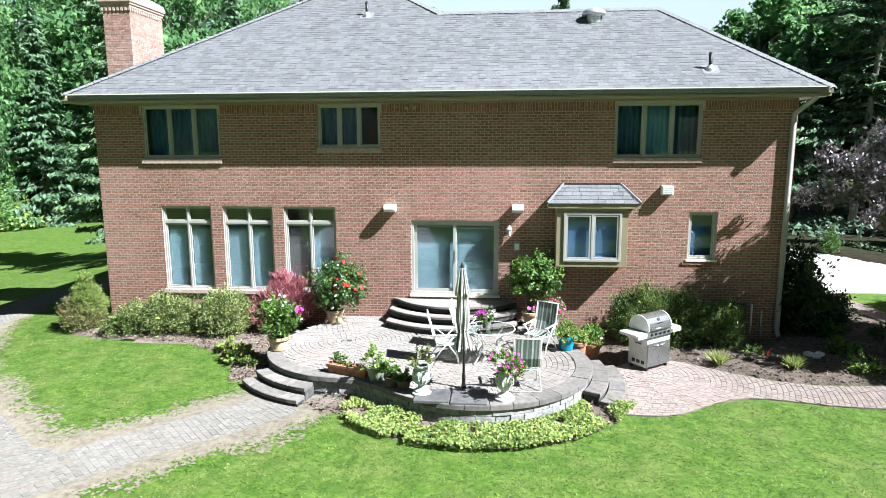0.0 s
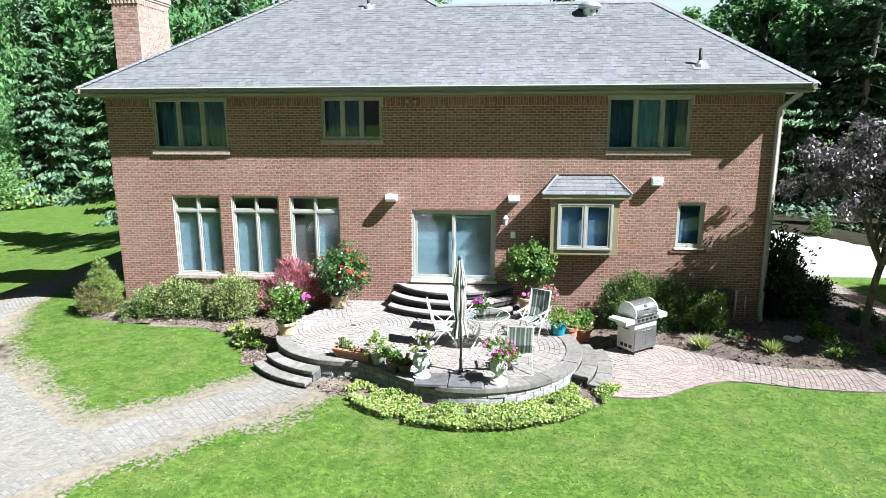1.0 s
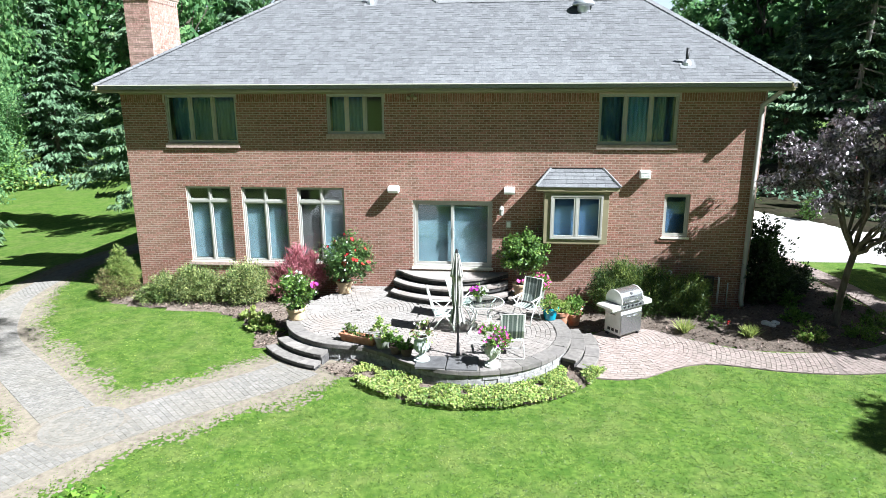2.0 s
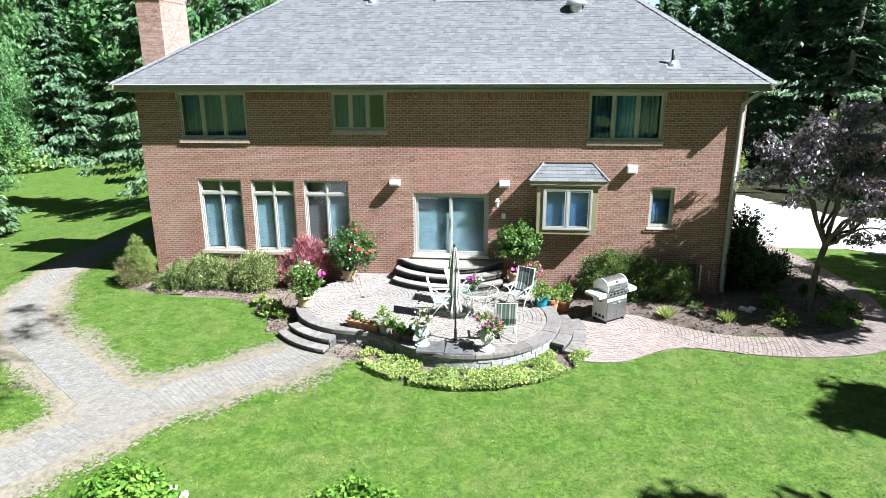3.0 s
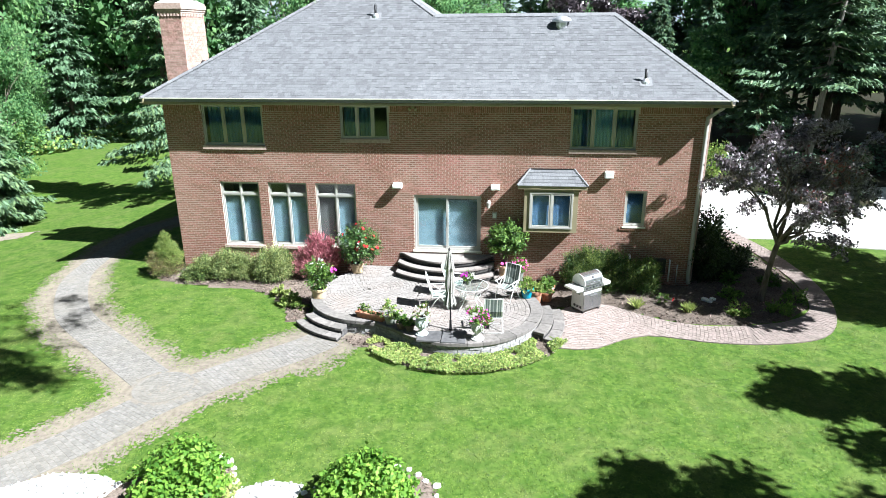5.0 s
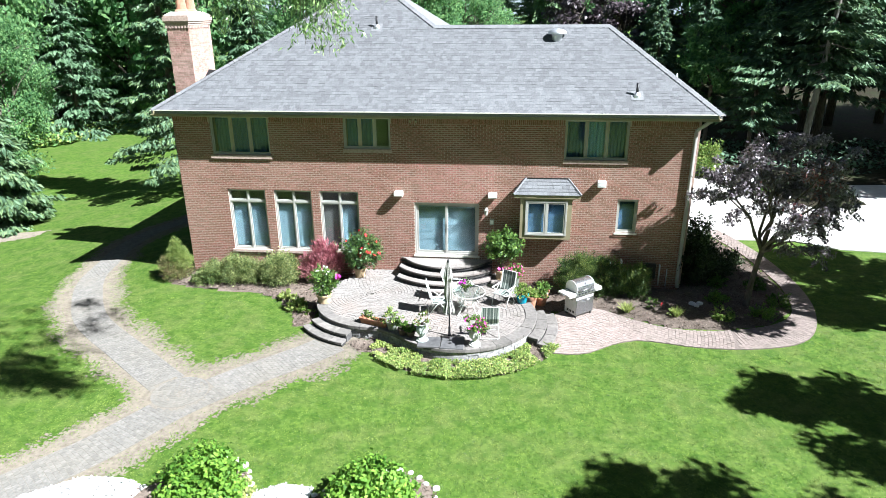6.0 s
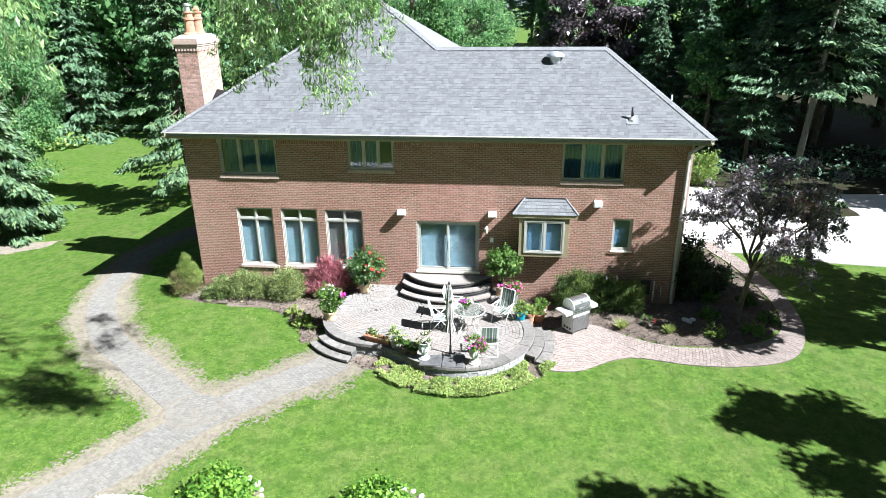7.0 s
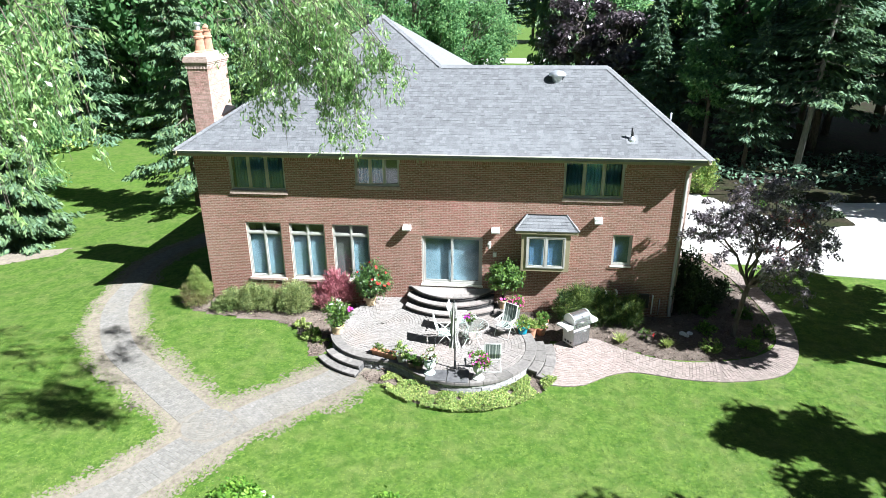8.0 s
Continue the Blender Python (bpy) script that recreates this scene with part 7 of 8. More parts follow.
def grill(at):
    """A stainless gas barbecue on a cart; it faces its own -y."""
    b = empty("gas_grill", "stainless steel gas barbecue cart with closed lid and side shelves", "grill", at=at)
    soft_edges(Geo().box(-0.38, 0.38, -0.26, 0.26, 0.10, 0.74).link("cabinet", STEEL_PALE, b), 0.012)
    for x0, x1 in ((-0.365, -0.005), (0.005, 0.365)):
        d = soft_edges(Geo().box(x0, x1, -0.285, -0.262, 0.13, 0.66).link("door", STEEL, b), 0.008)
        s = 1 if x0 < -0.1 else -1
        xm = -0.03 if x0 < -0.1 else 0.03
        Geo().tube([(xm - 0.01, -0.29, 0.6), (xm - s * 0.04, -0.31, 0.585), (xm - s * 0.16, -0.29, 0.6)], 0.008, 6).link("handle", STEEL, d)
    soft_edges(Geo().box(-0.38, 0.38, -0.27, 0.27, 0.745, 0.80).link("drip_rail", STEEL, b), 0.008)
    g = Geo()
    g.rings([[(-0.4, -0.30, 0.80), (-0.4, 0.25, 0.80), (-0.4, 0.25, 0.93), (-0.4, -0.26, 0.93)], [(0.4, -0.30, 0.80), (0.4, 0.25, 0.80), (0.4, 0.25, 0.93), (0.4, -0.26, 0.93)]])
    panel = soft_edges(g.link("control_panel", STEEL, b), 0.01)
    for k in range(5):
        Geo().lathe([(0.028, 0.0), (0.03, 0.02), (0.022, 0.035)], 14).moved(pose(-0.28 + 0.14 * k, -0.283, 0.865, 80)).link("knob", DARK_METAL, panel)
    pr = [(-0.27, 0.93)] + [(-0.01 - 0.27 * math.cos(a), 0.99 + 0.27 * math.sin(a)) for a in (math.pi * k / 14 for k in range(0, 15))] + [(0.26, 0.93)]
    g = Geo().rings([[(x, y, z) for y, z in pr] for x in (-0.36, 0.36)])
    lid = soft_edges(g.link("lid", STEEL, b, "rounded polished steel lid"), 0.012)
    for x in (-0.37, 0.37):
        Geo().rings([[(xx, -0.01 + (y + 0.01) * 1.03, 0.99 + (z - 0.99) * 1.03) for y, z in pr] for xx in (x - 0.012, x + 0.012)]).link("lid_end", STEEL_PALE, lid)
    Geo().tube([(-0.3, -0.29, 1.0), (-0.3, -0.34, 1.0), (0.3, -0.34, 1.0), (0.3, -0.29, 1.0)], 0.013, 8).link("lid_handle", STEEL, lid, smooth=True)
    Geo().lathe([(0.035, 0), (0.035, 0.008)], 16).moved(pose(0, -0.225, 1.17, 55)).link("gauge", DARK_METAL, lid)
    Geo().box(-0.09, 0.09, -0.272, -0.262, 1.085, 1.10).moved(Matrix.Identity(4)).link("name_plate", DARK_METAL, lid)
    for s in (-1, 1):
        x0, x1 = sorted((s * 0.405, s * 0.74))
        sh = soft_edges(Geo().box(x0, x1, -0.26, 0.25, 0.835, 0.915).link("side_shelf", SHELF, b, "pale rounded side shelf"), 0.035, 4)
        soft_edges(Geo().box(x0 + 0.02, x1 - 0.02, -0.295, -0.252, 0.80, 0.905).link("shelf_front", SHELF, sh), 0.02, 3)
        Geo().tube([(s * 0.385, 0.1, 0.6), (s * 0.68, 0.1, 0.86)], 0.01, 6).link("bracket", STEEL_PALE, sh)
    for x in (-0.33, 0.33):
        for y in (-0.2, 0.2):
            w = Geo().lathe([(0.02, -0.015), (0.05, -0.015), (0.05, 0.015), (0.02, 0.015)], 14).moved(pose(x, y, 0.05, 0, 90, 0)).link("caster", BLACK_IRON, b)
    for k in range(3):
        Geo().box(-0.3845, -0.3795, -0.2 + 0.13 * k, -0.11 + 0.13 * k, 0.17, 0.25).link("side_vent", DARK_METAL, b)
    Geo().tube([(-0.395, -0.1, 0.62), (-0.41, -0.1, 0.63), (-0.41, 0.05, 0.63), (-0.395, 0.05, 0.62)], 0.01, 6).link("tow_handle", BLACK_IRON, b)
    return b


grill(put(4.86, -2.24, 38, 1, 0.012))

# ---- bed plants, ground cover and stones ----
nr = np.random.default_rng(101)


def ground_cover(name, label, poly, count, leaf, mats, height, seed, hug=1.0):
    nr = np.random.default_rng(seed)
    xs, ys = [p[0] for p in poly], [p[1] for p in poly]
    P = []
    while len(P) < count:
        x, y = nr.uniform(min(xs), max(xs)), nr.uniform(min(ys), max(ys))
        n_ = noise.noise((x * 1.9, y * 1.9, seed))
        if inside((x, y), poly) and n_ > -0.28 * hug:
            P.append((x, y, 0.05 + height * (0.35 + 0.65 * max(0, min(1, n_ + 0.5))) * nr.uniform(0.35, 1.0)))
    P = np.array(P)
    D = np.stack([nr.normal(0, 0.7, count), nr.normal(0, 0.7, count), nr.uniform(0.1, 0.8, count)], 1)
    ob = quad_cloud(name, mats, leaf_quads(nr, P, D, leaf[0], leaf[1], 0.3, face=np.tile([0.3, -0.2, 1.0], (count, 1))), None, slots=nr.integers(0, len(mats), count))
    return tagged(ob, label, "ground cover", kind="stuff")


COVER = arc(CR, 3.40, 228, 336, 24) + list(reversed(arc(CR, 2.48, 230, 334, 24)))
ground_cover("ground_cover", "lime-green ground cover plants along the patio wall", COVER, 9500, (0.06, 0.036), [LEAF_LIME, LEAF_LIME, LEAF_LIGHT], 0.17, 7, 0.75)
ground_cover("ground_cover", "sparse lime-green plants in the mulch", [(-2.2, -4.95), (-1.5, -5.55), (-0.8, -6.0), (-0.3, -5.8), (-0.9, -5.1), (-1.4, -4.8)], 620, (0.07, 0.04), [LEAF_LIME], 0.12, 9, -0.35)


def mulch_chips(name, label, poly, count, seed, mat):
    nr = np.random.default_rng(seed)
    xs, ys = [p[0] for p in poly], [p[1] for p in poly]
    P = []
    while len(P) < count:
        x, y = nr.uniform(min(xs), max(xs)), nr.uniform(min(ys), max(ys))
        if inside((x, y), poly):
            P.append((x, y, ground_height(x, y) + nr.uniform(0.05, 0.115)))
    P = np.array(P)
    D = np.stack([nr.normal(0, 1, count), nr.normal(0, 1, count), nr.normal(0, 0.25, count)], 1)
    return tagged(quad_cloud(name, [mat], leaf_quads(nr, P, D, 0.09, 0.03, 0.1), None), label, "mulch", kind="stuff")


CHIP = material("bark_chip", (0.075, 0.056, 0.044), (0.28, 0.222, 0.18), 9, 0.95, island=0.55, gloss=0.15)
mulch_chips("bark_chips", "loose bark chips on the shaded bed", BED_E, 5200, 1, CHIP)
mulch_chips("bark_chips", "loose bark chips under the tall windows", BED_W, 3500, 2, CHIP)
mulch_chips("bark_chips", "loose bark chips by the patio wall", BED_S, 900, 3, CHIP)
mulch_chips("bark_chips", "loose bark chips on the small bed", BED_N1, 700, 4, CHIP)
mulch_chips("bark_chips", "loose bark chips on the small bed", BED_N2, 700, 5, CHIP)

for k, (x, y, r, h, mats) in enumerate(((6.45, -2.1, 0.3, 0.2, [LEAF_LIGHT]), (8.0, -2.3, 0.26, 0.16, [LEAF_LIGHT]), (9.45, -2.35, 0.34, 0.22, [LEAF_LIGHT, LEAF_LIME]), (9.6, -1.1, 0.32, 0.24, [LEAF, LEAF_LIGHT]),
                                        (10.75, -2.1, 0.34, 0.24, [LEAF_LIGHT]), (11.6, -1.15, 0.36, 0.24, [LEAF_LIGHT, LEAF]), (10.0, 0.3, 0.3, 0.25, [LEAF]), (11.3, 0.2, 0.3, 0.25, [LEAF]))):
    if k < 2:
        g_nr = np.random.default_rng(k)
        P = np.stack([g_nr.normal(x, 0.09, 150), g_nr.normal(y, 0.09, 150), np.full(150, 0.2)], 1)
        D = np.stack([(P[:, 0] - x) * 4, (P[:, 1] - y) * 4, np.full(150, 0.7)], 1)
        t = tagged(quad_cloud("daylily", [LEAF_LIME], leaf_quads(g_nr, P, D, 0.42, 0.025, 0.15)), "clump of narrow green daylily leaves in the mulch", "plant")
    else:
        shrub("low_shrub", "small rounded green shrub in the mulch bed", "shrub", [(x, y, h * 0.8, r, r, h)], (0.08, 0.045), mats, 900, 110 + k)
# these two bushes carry their shade in the leaf colour
shrub("dark_shrub", "tall evergreen bush beside the house corner, shade put into its dark leaves", "shrub", [(9.15, 0.7, 1.0, 0.7, 0.8, 1.0), (9.3, 0.9, 1.9, 0.45, 0.5, 0.6), (9.7, 1.1, 0.7, 0.6, 0.7, 0.7)], (0.13, 0.06), [LEAF_SHADED], 7500, 120)
shrub("dark_shrub", "low spreading bush under the plum tree, shade put into its dark leaves", "shrub", [(10.1, 1.2, 0.4, 0.6, 0.6, 0.42), (10.7, 1.9, 0.4, 0.6, 0.6, 0.42)], (0.12, 0.055), [LEAF_SHADED], 4000, 126)
shrub("arborvitae", "bright green bushy conifer behind the house corner", "shrub", [(13.9, 16.9, 0.9, 0.85, 0.8, 0.9), (14.2, 16.9, 1.5, 0.6, 0.6, 0.7)], (0.16, 0.06), [LEAF_LIGHT, LEAF_LIME], 3500, 121)
t = empty("rose_plant", "small thin plant with one red flower in the mulch", "plant")
shrub("", "", "", [(7.3, -1.75, 0.25, 0.22, 0.2, 0.2)], (0.07, 0.03), [LEAF_LIGHT, LEAF], 160, 122, parent=t, stems=False)
blooms(t, [(7.62, -1.85, 0.3), (7.58, -1.9, 0.26)], 0.11, [PETAL_RED], 123)
cone = shrub("small_arborvitae", "small cone-shaped arborvitae beside the driveway", "shrub", [(16.3, 13.5, 0.4, 0.44, 0.44, 0.34), (16.3, 13.5, 0.75, 0.33, 0.33, 0.36), (16.3, 13.5, 1.15, 0.17, 0.17, 0.32)], (0.10, 0.04), [LEAF_PALE, LEAF_LIGHT], 1600, 124)
for x, y in ((-0.5, 1.2), (0.45, -1.2)):
    copy_thing(cone, Matrix.Translation((x, y, 0)))

# large-leaved plants in the small beds near the camera
shrub("leafy_bush", "lush bush of broad heart-shaped green leaves", "shrub", [(-3.78, -11.2, 0.36, 0.64, 0.56, 0.46), (-3.35, -11.55, 0.3, 0.52, 0.46, 0.4), (-4.08, -11.7, 0.3, 0.52, 0.5, 0.42)], (0.105, 0.075), [LEAF_BROAD], 6000, 130, up=0.9, stems=False, flat=True, rough=0.6)
shrub("leafy_bush", "lush bush of broad pointed green leaves", "shrub", [(-0.2, -11.25, 0.34, 0.64, 0.52, 0.46), (-0.58, -11.6, 0.3, 0.46, 0.46, 0.4), (0.3, -11.5, 0.28, 0.46, 0.46, 0.38)], (0.115, 0.072), [LEAF_BROAD], 6000, 131, up=0.9, stems=False, flat=True, rough=0.6)
ground_cover("ground_cover", "lime-green trailing plants at the bed edge", [(-3.0, -11.0), (-2.65, -11.3), (-2.6, -12.6), (-3.1, -12.6), (-3.2, -11.4)], 700, (0.075, 0.045), [LEAF_LIME], 0.25, 12, 3)


def edging_stone(seed):
    r = random.Random(seed)
    bm = bmesh.new()
    bmesh.ops.create_icosphere(bm, subdivisions=2, radius=1.0)
    for v in bm.verts:
        k = 1 + 0.28 * noise.noise(v.co * 1.3 + Vector((seed * 3.1, 0, 0)))
        v.co = Vector((v.co.x * k, v.co.y * k * 0.75, v.co.z * k * 0.6))
    me = bpy.data.meshes.new("edging_stone")
    bm.to_mesh(me)
    bm.free()
    me.materials.append(WHITE_STONE)
    return me


STONES = [edging_stone(k) for k in range(4)]
r_ = random.Random(8)
n_stone = 0
for poly, span in ((BED_N2, (1, 7)), (BED_N1, (2, 6))):
    line = smooth_line([(*p, 0) for p in poly[span[0]:span[1]]], 0.2)
    for p in line:
        ob = new("edging_stone", STONES[r_.randrange(4)])
        s = r_.uniform(0.055, 0.10)
        ob.matrix_world = Matrix.LocRotScale((p.x + r_.uniform(-0.05, 0.05), p.y + r_.uniform(-0.05, 0.05), s * 0.35), Euler((0, 0, r_.uniform(0, 6))), (s, s, s))
        tagged(ob, "rounded white edging stone round the small bed", "stone", "edging stones")
for x, y, s in ((8.75, -1.35, 0.14), (9.0, -1.3, 0.12), (8.85, -1.5, 0.1)):
    ob = new("rock", STONES[1])
    ob.matrix_world = Matrix.LocRotScale((x, y, 0.1), Euler((0, 0, x)), (s, s, s))
    tagged(ob, "pale rounded rock in the mulch bed", "stone")
gravel_bed = tagged(Geo().prism(GRAVEL, -0.05, 0.02).link("gravel_bed", WHITE_STONE), "patch of bright white landscape gravel", "gravel", kind="structure")
Q = []
nr = np.random.default_rng(55)
while len(Q) < 3000:
    x, y = nr.uniform(-8.3, -1.5), nr.uniform(-13.2, -11.0)
    if inside((x, y), GRAVEL):
        Q.append((x, y, nr.uniform(0.025, 0.05)))
Q = np.array(Q)
tagged(quad_cloud("gravel", [WHITE_STONE], leaf_quads(nr, Q, np.stack([nr.normal(0, 1, 3000), nr.normal(0, 1, 3000), nr.normal(0, 0.5, 3000)], 1), 0.07, 0.05, 0.2, 0.5)), "loose white gravel stones", "gravel", kind="stuff")


# ---- bricks, shingles, pavers and grass ----
def interval_minus(a, b, cuts):
    out = [(a, b)]
    for c, d in cuts:
        nxt = []
        for p, q in out:
            if d <= p or c >= q:
                nxt.append((p, q))
            else:
                if c - p > 0.01:
                    nxt.append((p, c))
                if q - d > 0.01:
                    nxt.append((d, q))
        out = nxt
    return out


BRICK_FACES = [(0, 1, 2, 3), (0, 4, 5, 1), (1, 5, 6, 2), (2, 6, 7, 3), (3, 7, 4, 0)]


def brick_verts(x0, x1, z0, z1, y, back):
    return [(x0, y, z0), (x1, y, z0), (x1, y, z1), (x0, y, z1), (x0, back, z0), (x1, back, z0), (x1, back, z1), (x0, back, z1)]


def lay_bricks():
    """Running bond over the garden front with a soldier course under the frieze."""
    rng = random.Random(17)
    rest = Geo()
    shared = bpy.data.meshes.new("brick")
    shared.from_pydata(brick_verts(-0.0945, 0.0945, -0.02635, 0.02635, 0, 0.016), [], BRICK_FACES)
    shared.materials.append(BRICK)
    count = 0
    course, z = 0.0677, 0.0
    cuts_at = list(OPENINGS.values())
    row = 0
    while z + course < 5.855:
        za, zb = z + 0.0075, z + course - 0.0075
        cuts = [(a, b) for a, b, c, d in cuts_at if c < zb - 0.01 and d > za + 0.01]
        for p, q in interval_minus(WL, WR, cuts):
            x = math.floor((p - WL) / 0.204) * 0.204 + WL - (0.102 if row % 2 else 0)
            while x < q:
                a, b = max(x + 0.0075, p), min(x + 0.1965, q)
                if b - a > 0.015:
                    y = -0.0018 + rng.uniform(-0.0006, 0.0006)
                    ta, tb = rng.uniform(-0.007, 0.009), rng.uniform(-0.02, 0.02)
                    if abs(b - a - 0.189) < 1e-3 and count < 300 and -0.9 < x < 1.9 and 3.06 < z < 5.0:
                        ob = new("brick", shared)
                        ob.location = ((a + b) / 2, y, (za + zb) / 2)
                        ob.rotation_euler = (tb, 0, ta)
                        ob.parent = wall_south
                        count += 1
                    else:
                        v = brick_verts(a, b, za, zb, y, 0.012)
                        xm, zm = (a + b) / 2, (za + zb) / 2
                        rest.add([(p, q + (ta * (p - xm) - tb * (r - zm) if q < 0.01 else 0), r) for p, q, r in v], BRICK_FACES)
                x += 0.204
        z += course
        row += 1
    x = WL
    while x < WR:
        a, b = x + 0.005, min(x + 0.0627, WR)
        if not in_opening((a + b) / 2, 5.95, 0.02):
            rest.add(brick_verts(a, b, z + 0.005, 6.058, -0.002 + rng.uniform(-0.002, 0.002), 0.012), BRICK_FACES)
        x += 0.0677
    rest.link("brickwork", BRICK, wall_south)["kind"] = "stuff"


def lay_chimney_bricks():
    rng = random.Random(18)
    g = Geo()
    x0, x1, y0, y1 = -10.22, -9.40, 1.95, 3.75
    z, row = 6.0, 0
    while z < 8.9:
        for length, kind in ((x1 - x0, 0), (y1 - y0, 1)):
            s = -0.102 if (row + kind) % 2 else 0.0
            while s < length:
                a, b = max(s + 0.005, 0), min(s + 0.199, length)
                if b - a > 0.015:
                    o = rng.uniform(-0.002, 0.002)
                    v = brick_verts(a, b, z + 0.005, z + 0.0627, 0, 0.012)
                    g.add([(x0 + p, y0 - 0.002 + o + q, r) if kind == 0 else (x1 + 0.002 + o - q, y0 + p, r) for p, q, r in v], BRICK_FACES)
                s += 0.204
        z += 0.0677
        row += 1
    g.link("brickwork", CHIMNEY_BRICK, chimney_part)["kind"] = "stuff"


def lay_shingles(origin, along, up, width, outline, parent, seed, parts=0, near=None):
    """Courses of asphalt tabs of varied width and thickness inside an outline in roof coordinates."""
    rng = random.Random(seed)
    o, u, v = Vector(origin), Vector(along).normalized(), Vector(up).normalized()
    n = u.cross(v)
    rest = Geo()
    top = max(p[1] for p in outline)
    left, right = min(p[0] for p in outline), max(p[0] for p in outline)
    s, count = 0.0, 0
    while s < top:
        t = left - rng.uniform(0, 0.3)
        ys = s + 0.07
        # the span of the outline at this height
        cross = []
        for (ax, ay), (bx, by) in zip(outline, outline[1:] + outline[:1]):
            if (ay > ys) != (by > ys):
                cross.append(ax + (bx - ax) * (ys - ay) / (by - ay))
        cross.sort()
        spans = list(zip(cross[::2], cross[1::2]))
        while t < right:
            w = rng.choice((0.12, 0.15, 0.19, 0.24))
            for p, q in spans:
                a, b = max(t + 0.002, p), min(t + w - 0.002, q)
                if b - a > 0.02:
                    h = rng.choice((0.001, 0.002, 0.006, 0.007))
                    s1 = min(s + 0.15, top)
                    pts = [o + u * a + v * s, o + u * b + v * s, o + u * b + v * s1, o + u * a + v * s1]
                    ups = [p_ + n * k for p_, k in zip(pts, (h + 0.002, h + 0.002, 0.002, 0.002))]
                    geo = ([*pts, *ups], [(4, 5, 6, 7), (0, 1, 5, 4), (1, 2, 6, 5), (3, 0, 4, 7)])
                    if count < parts and near[0] < a < near[1]:
                        Geo().add(*geo).link("shingle", SHINGLE, parent)
                        count += 1
                    else:
                        rest.add(*geo)
            t += w
        s += 0.143
    rest.link("shingle_field", SHINGLE, parent)["kind"] = "stuff"


def roof_coords(poly, origin, along, up):
    o, u, v = Vector(origin), Vector(along).normalized(), Vector(up).normalized()
    return [((Vector(p) - o).dot(u), (Vector(p) - o).dot(v)) for p in poly]


lay_bricks()
lay_chimney_bricks()
front_roof = [o for o in house.children if o.name.startswith("roof")][0]
UP = (0, 1, SLOPE)
lay_shingles((EL, EY, EZ + 0.004), (1, 0, 0), UP, 0, roof_coords(FRONT, (EL, EY, EZ), (1, 0, 0), UP), front_roof, 2, 300, (9.0, 14.5))
inner = [o for o in house.children if o.name.startswith("roof")][4]
lay_shingles((EAST_IN, EY, EZ + 0.004), (0, 1, 0), (-1, 0, SLOPE), 0, roof_coords(INNER_EAST, (EAST_IN, EY, EZ), (0, 1, 0), (-1, 0, SLOPE)), inner, 3)


def cap_run(a, b, half, name="ridge_cap", drop=0.35):
    """Bent cap shingles over a ridge or hip."""
    a, b = Vector(a), Vector(b)
    d = (b - a).normalized()
    side = d.cross(Vector((0, 0, 1))).normalized()
    n = int((b - a).length / 0.2)
    g = Geo()
    for k in range(n):
        p, q = a.lerp(b, k / n), a.lerp(b, (k + 1.25) / n)
        up0, up1 = Vector((0, 0, 0.045)), Vector((0, 0, 0.028))
        dn = Vector((0, 0, -half * drop))
        g.add([p + up0 - side * half + dn, p + up0, p + up0 + side * half + dn, q + up1 - side * half + dn, q + up1, q + up1 + side * half + dn,
               p - side * half + dn, p, p + side * half + dn], [(0, 1, 4, 3), (1, 2, 5, 4), (6, 7, 1, 0), (7, 8, 2, 1)])
    ob = g.link(name, RIDGE, house)
    ob["kind"] = "stuff"


cap_run((RIDGE_X, RIDGE_Y, RIDGE_Z), JUNCTION, 0.15, drop=0.68)
cap_run((ER, EY, EZ), (RIDGE_X, RIDGE_Y, RIDGE_Z), 0.15, drop=0.4)
cap_run((EL, EY, EZ), PEAK, 0.15, drop=0.4)
cap_run(JUNCTION, PEAK, 0.14, drop=0.4)

flat_cells(patio_cells, "paver", PAVER, patio, (0.4, -4.4), lambda x, y: PZ + (0.001 if dist((x, y), PC) < 1.66 or 1.19 < dist((x, y), CR) < 2.1 and x > 0.9 else -0.006))
flat_cells(path_cells, "paver", PAVER_GREY, path, (-3.5, -6.0), lambda x, y: ground_height(x, y) + 0.0135)
flat_cells(red_cells, "paver", PAVER_RED, red_path, (5.0, -4.0), lambda x, y: 0.035)

# blades of grass on the near lawn, thicker in clumps and thinning out towards the worn path edges
nr = np.random.default_rng(9)
COUNT = 330000
gxy = np.stack([nr.uniform(-22, 18, COUNT * 3), nr.uniform(-14.5, 5, COUNT * 3)], 1)
gxy = gxy[nr.uniform(0, 1, len(gxy)) < np.clip((gxy[:, 0] + 22) / 9, 0, 1) * np.clip((5 - gxy[:, 1]) / 5, 0, 1)]
clump = np.array([noise.noise((x * 3.1, y * 3.1, 2.0)) + 0.6 * noise.noise((x * 9.0, y * 9.0, 5.0)) for x, y in gxy])
gxy = gxy[nr.uniform(-0.75, 0.35, len(gxy)) < clump]


def inside_many(pts, poly):
    hit = np.zeros(len(pts), bool)
    for (x0, y0), (x1, y1) in zip(poly, poly[1:] + poly[:1]):
        if y0 == y1:
            continue
        c = (y0 > pts[:, 1]) != (y1 > pts[:, 1])
        hit ^= c & (pts[:, 0] < (x1 - x0) * (pts[:, 1] - y0) / (y1 - y0) + x0)
    return hit


def ribbon_poly(points, half):
    line, _ = ribbon(points, half, 0.4)
    return [tuple((p + n * half).xy) for p, n in line] + [tuple((p - n * half).xy) for p, n in reversed(line)]


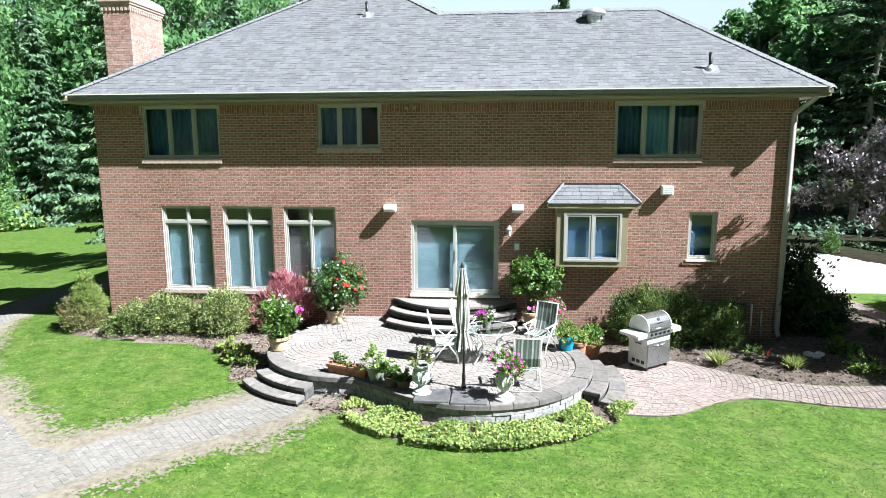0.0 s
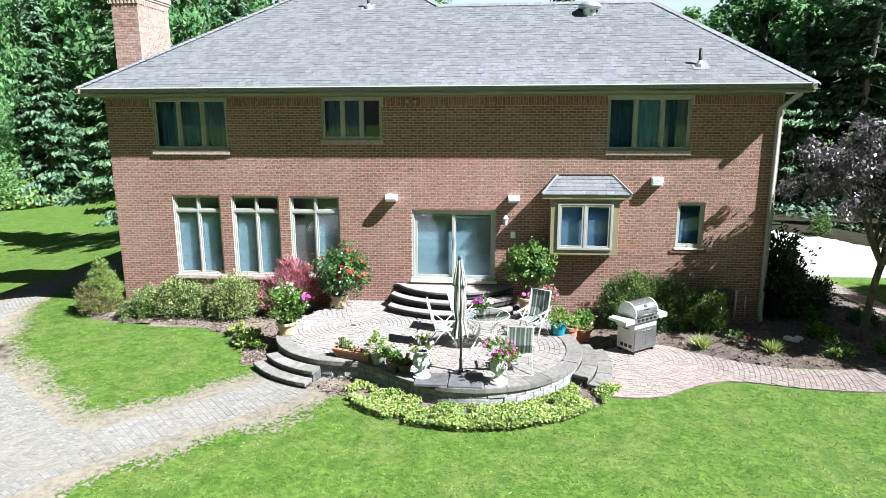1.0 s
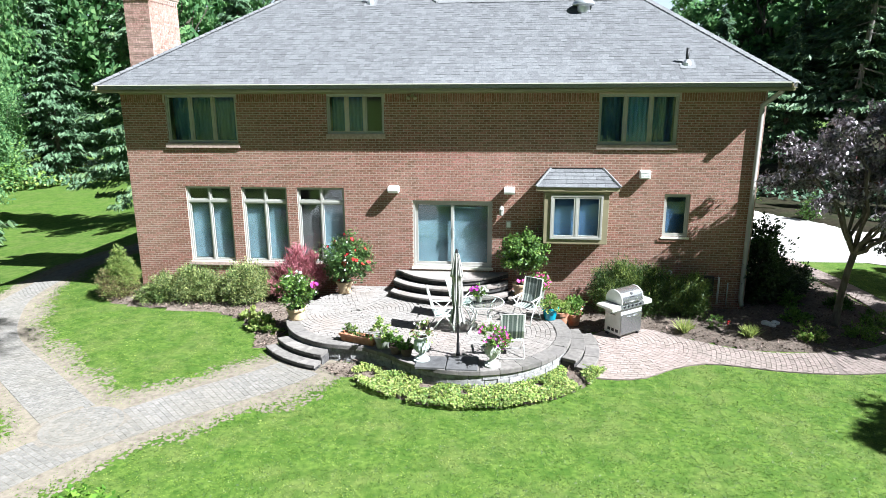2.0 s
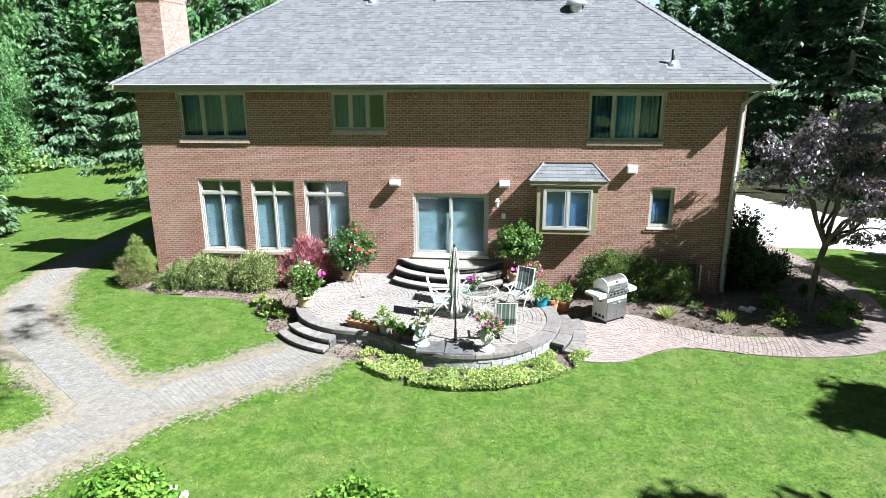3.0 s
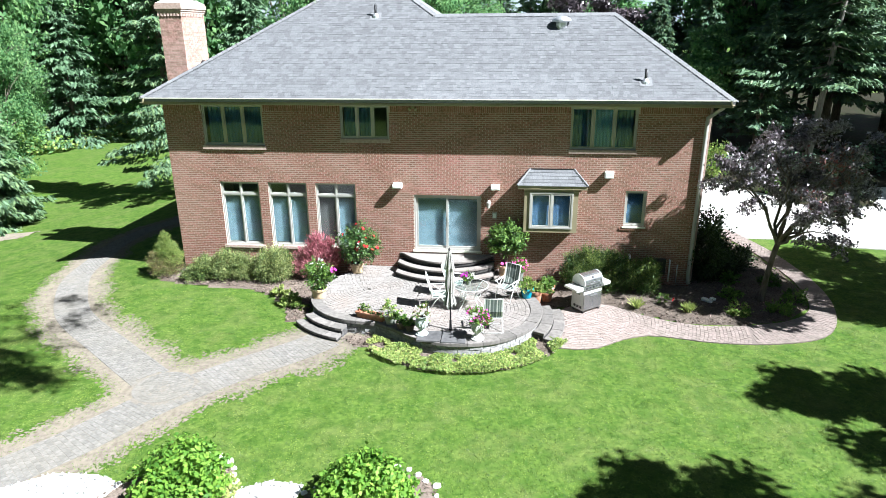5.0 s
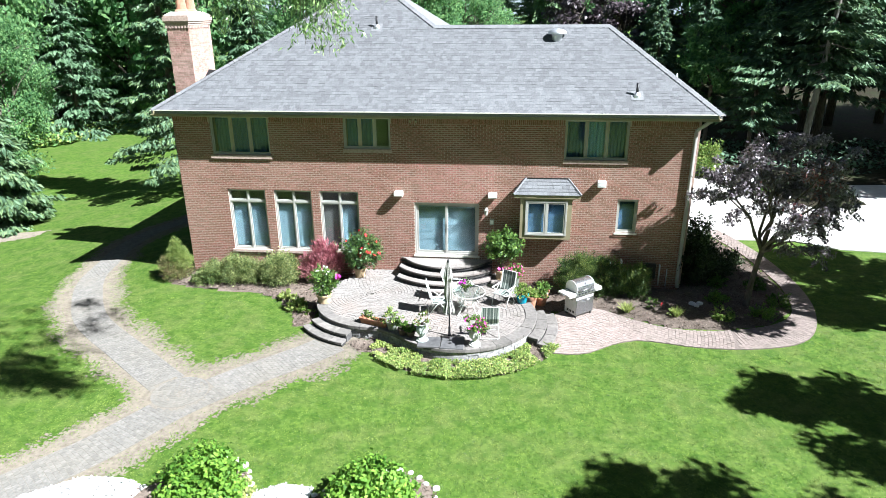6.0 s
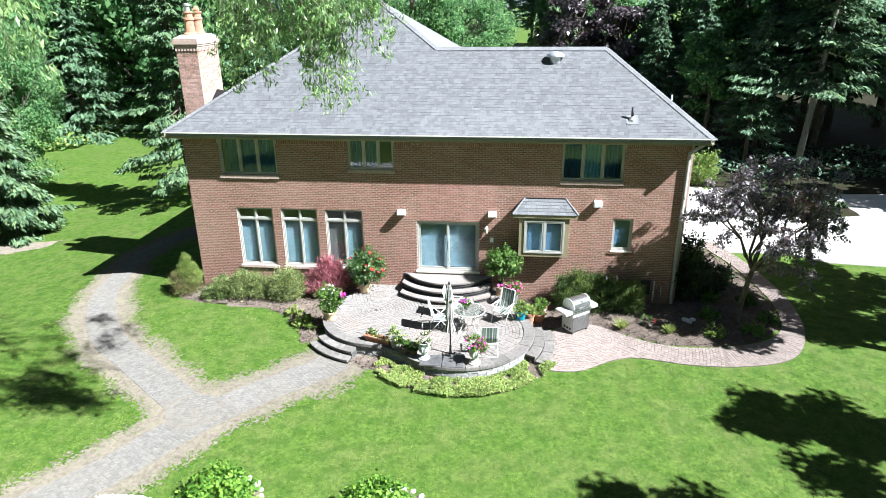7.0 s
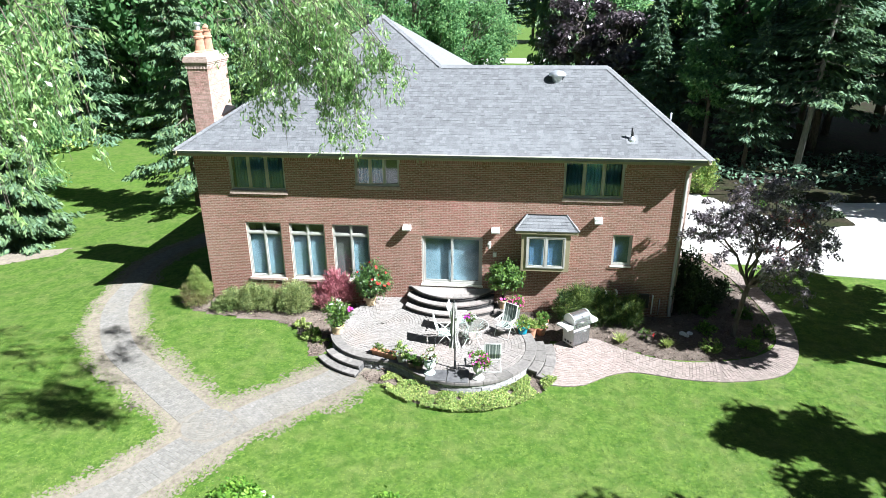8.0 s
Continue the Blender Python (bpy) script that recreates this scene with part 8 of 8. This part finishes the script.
free = np.ones(len(gxy), bool)
for poly in (PATIO, BED_W, BED_E, BED_S, BED_N1, BED_N2, GRAVEL, RED, [(WL, 0), (WR, 0), (WR, 9), (WL, 9)], ribbon_poly(ARM_A, 0.62), ribbon_poly(ARM_B, 0.70), arc(CL, 2.7, 205, 265, 10) + [CL]):
    free &= ~inside_many(gxy, poly)
gxy = gxy[free]
worn = np.full(len(gxy), 9.0)
for points, half in ((ARM_A, 0.5), (ARM_B, 0.6)):
    for p in smooth_line([(*q, 0) for q in points], 0.15):
        worn = np.minimum(worn, np.hypot(gxy[:, 0] - p.x, gxy[:, 1] - p.y) - half)
ragged_edge = np.array([0.3 * noise.noise((x * 1.1, y * 1.1, 0)) + 0.22 * noise.noise((x * 4.3, y * 4.3, 1)) for x, y in gxy])
keep = nr.uniform(0, 1, len(gxy)) < np.clip((worn + ragged_edge - 0.05) / 0.8, 0, 1) ** 1.2
gxy, near_path = gxy[keep][:COUNT], (worn < 0.9)[keep][:COUNT]
gz = np.array([ground_height(x, y) for x, y in gxy])
size = np.where(nr.uniform(0, 1, len(gxy)) < 0.08, 1.5, 1.0)
P = np.column_stack([gxy, gz + np.where(near_path, 0.010, 0.004) * size])
D = np.stack([nr.normal(0, 0.5, len(P)), nr.normal(0, 0.5, len(P)), np.full(len(P), 0.16)], 1)
blades = leaf_quads(nr, P, D, 0.036 * size, 0.0125 * size, 0.2, 0.15, np.tile([0.3, -0.3, 1.0], (len(P), 1)))
tagged(quad_cloud("grass", [GRASS], blades), "short mown green grass blades of the lawn", "grass", kind="stuff")

# the origin of each built-up thing lies at its base
for ob in list(scene.objects):
    if ob.type == "EMPTY" and ob.parent is None and ob.matrix_world == Matrix.Identity(4):
        pts = [v.co for c in ob.children_recursive if c.type == "MESH" for v in c.data.vertices[:400]]
        if pts:
            base = Vector((sum(p.x for p in pts) / len(pts), sum(p.y for p in pts) / len(pts), min(p.z for p in pts)))
            ob.location = base
            for c in ob.children:
                c.location = c.location - base
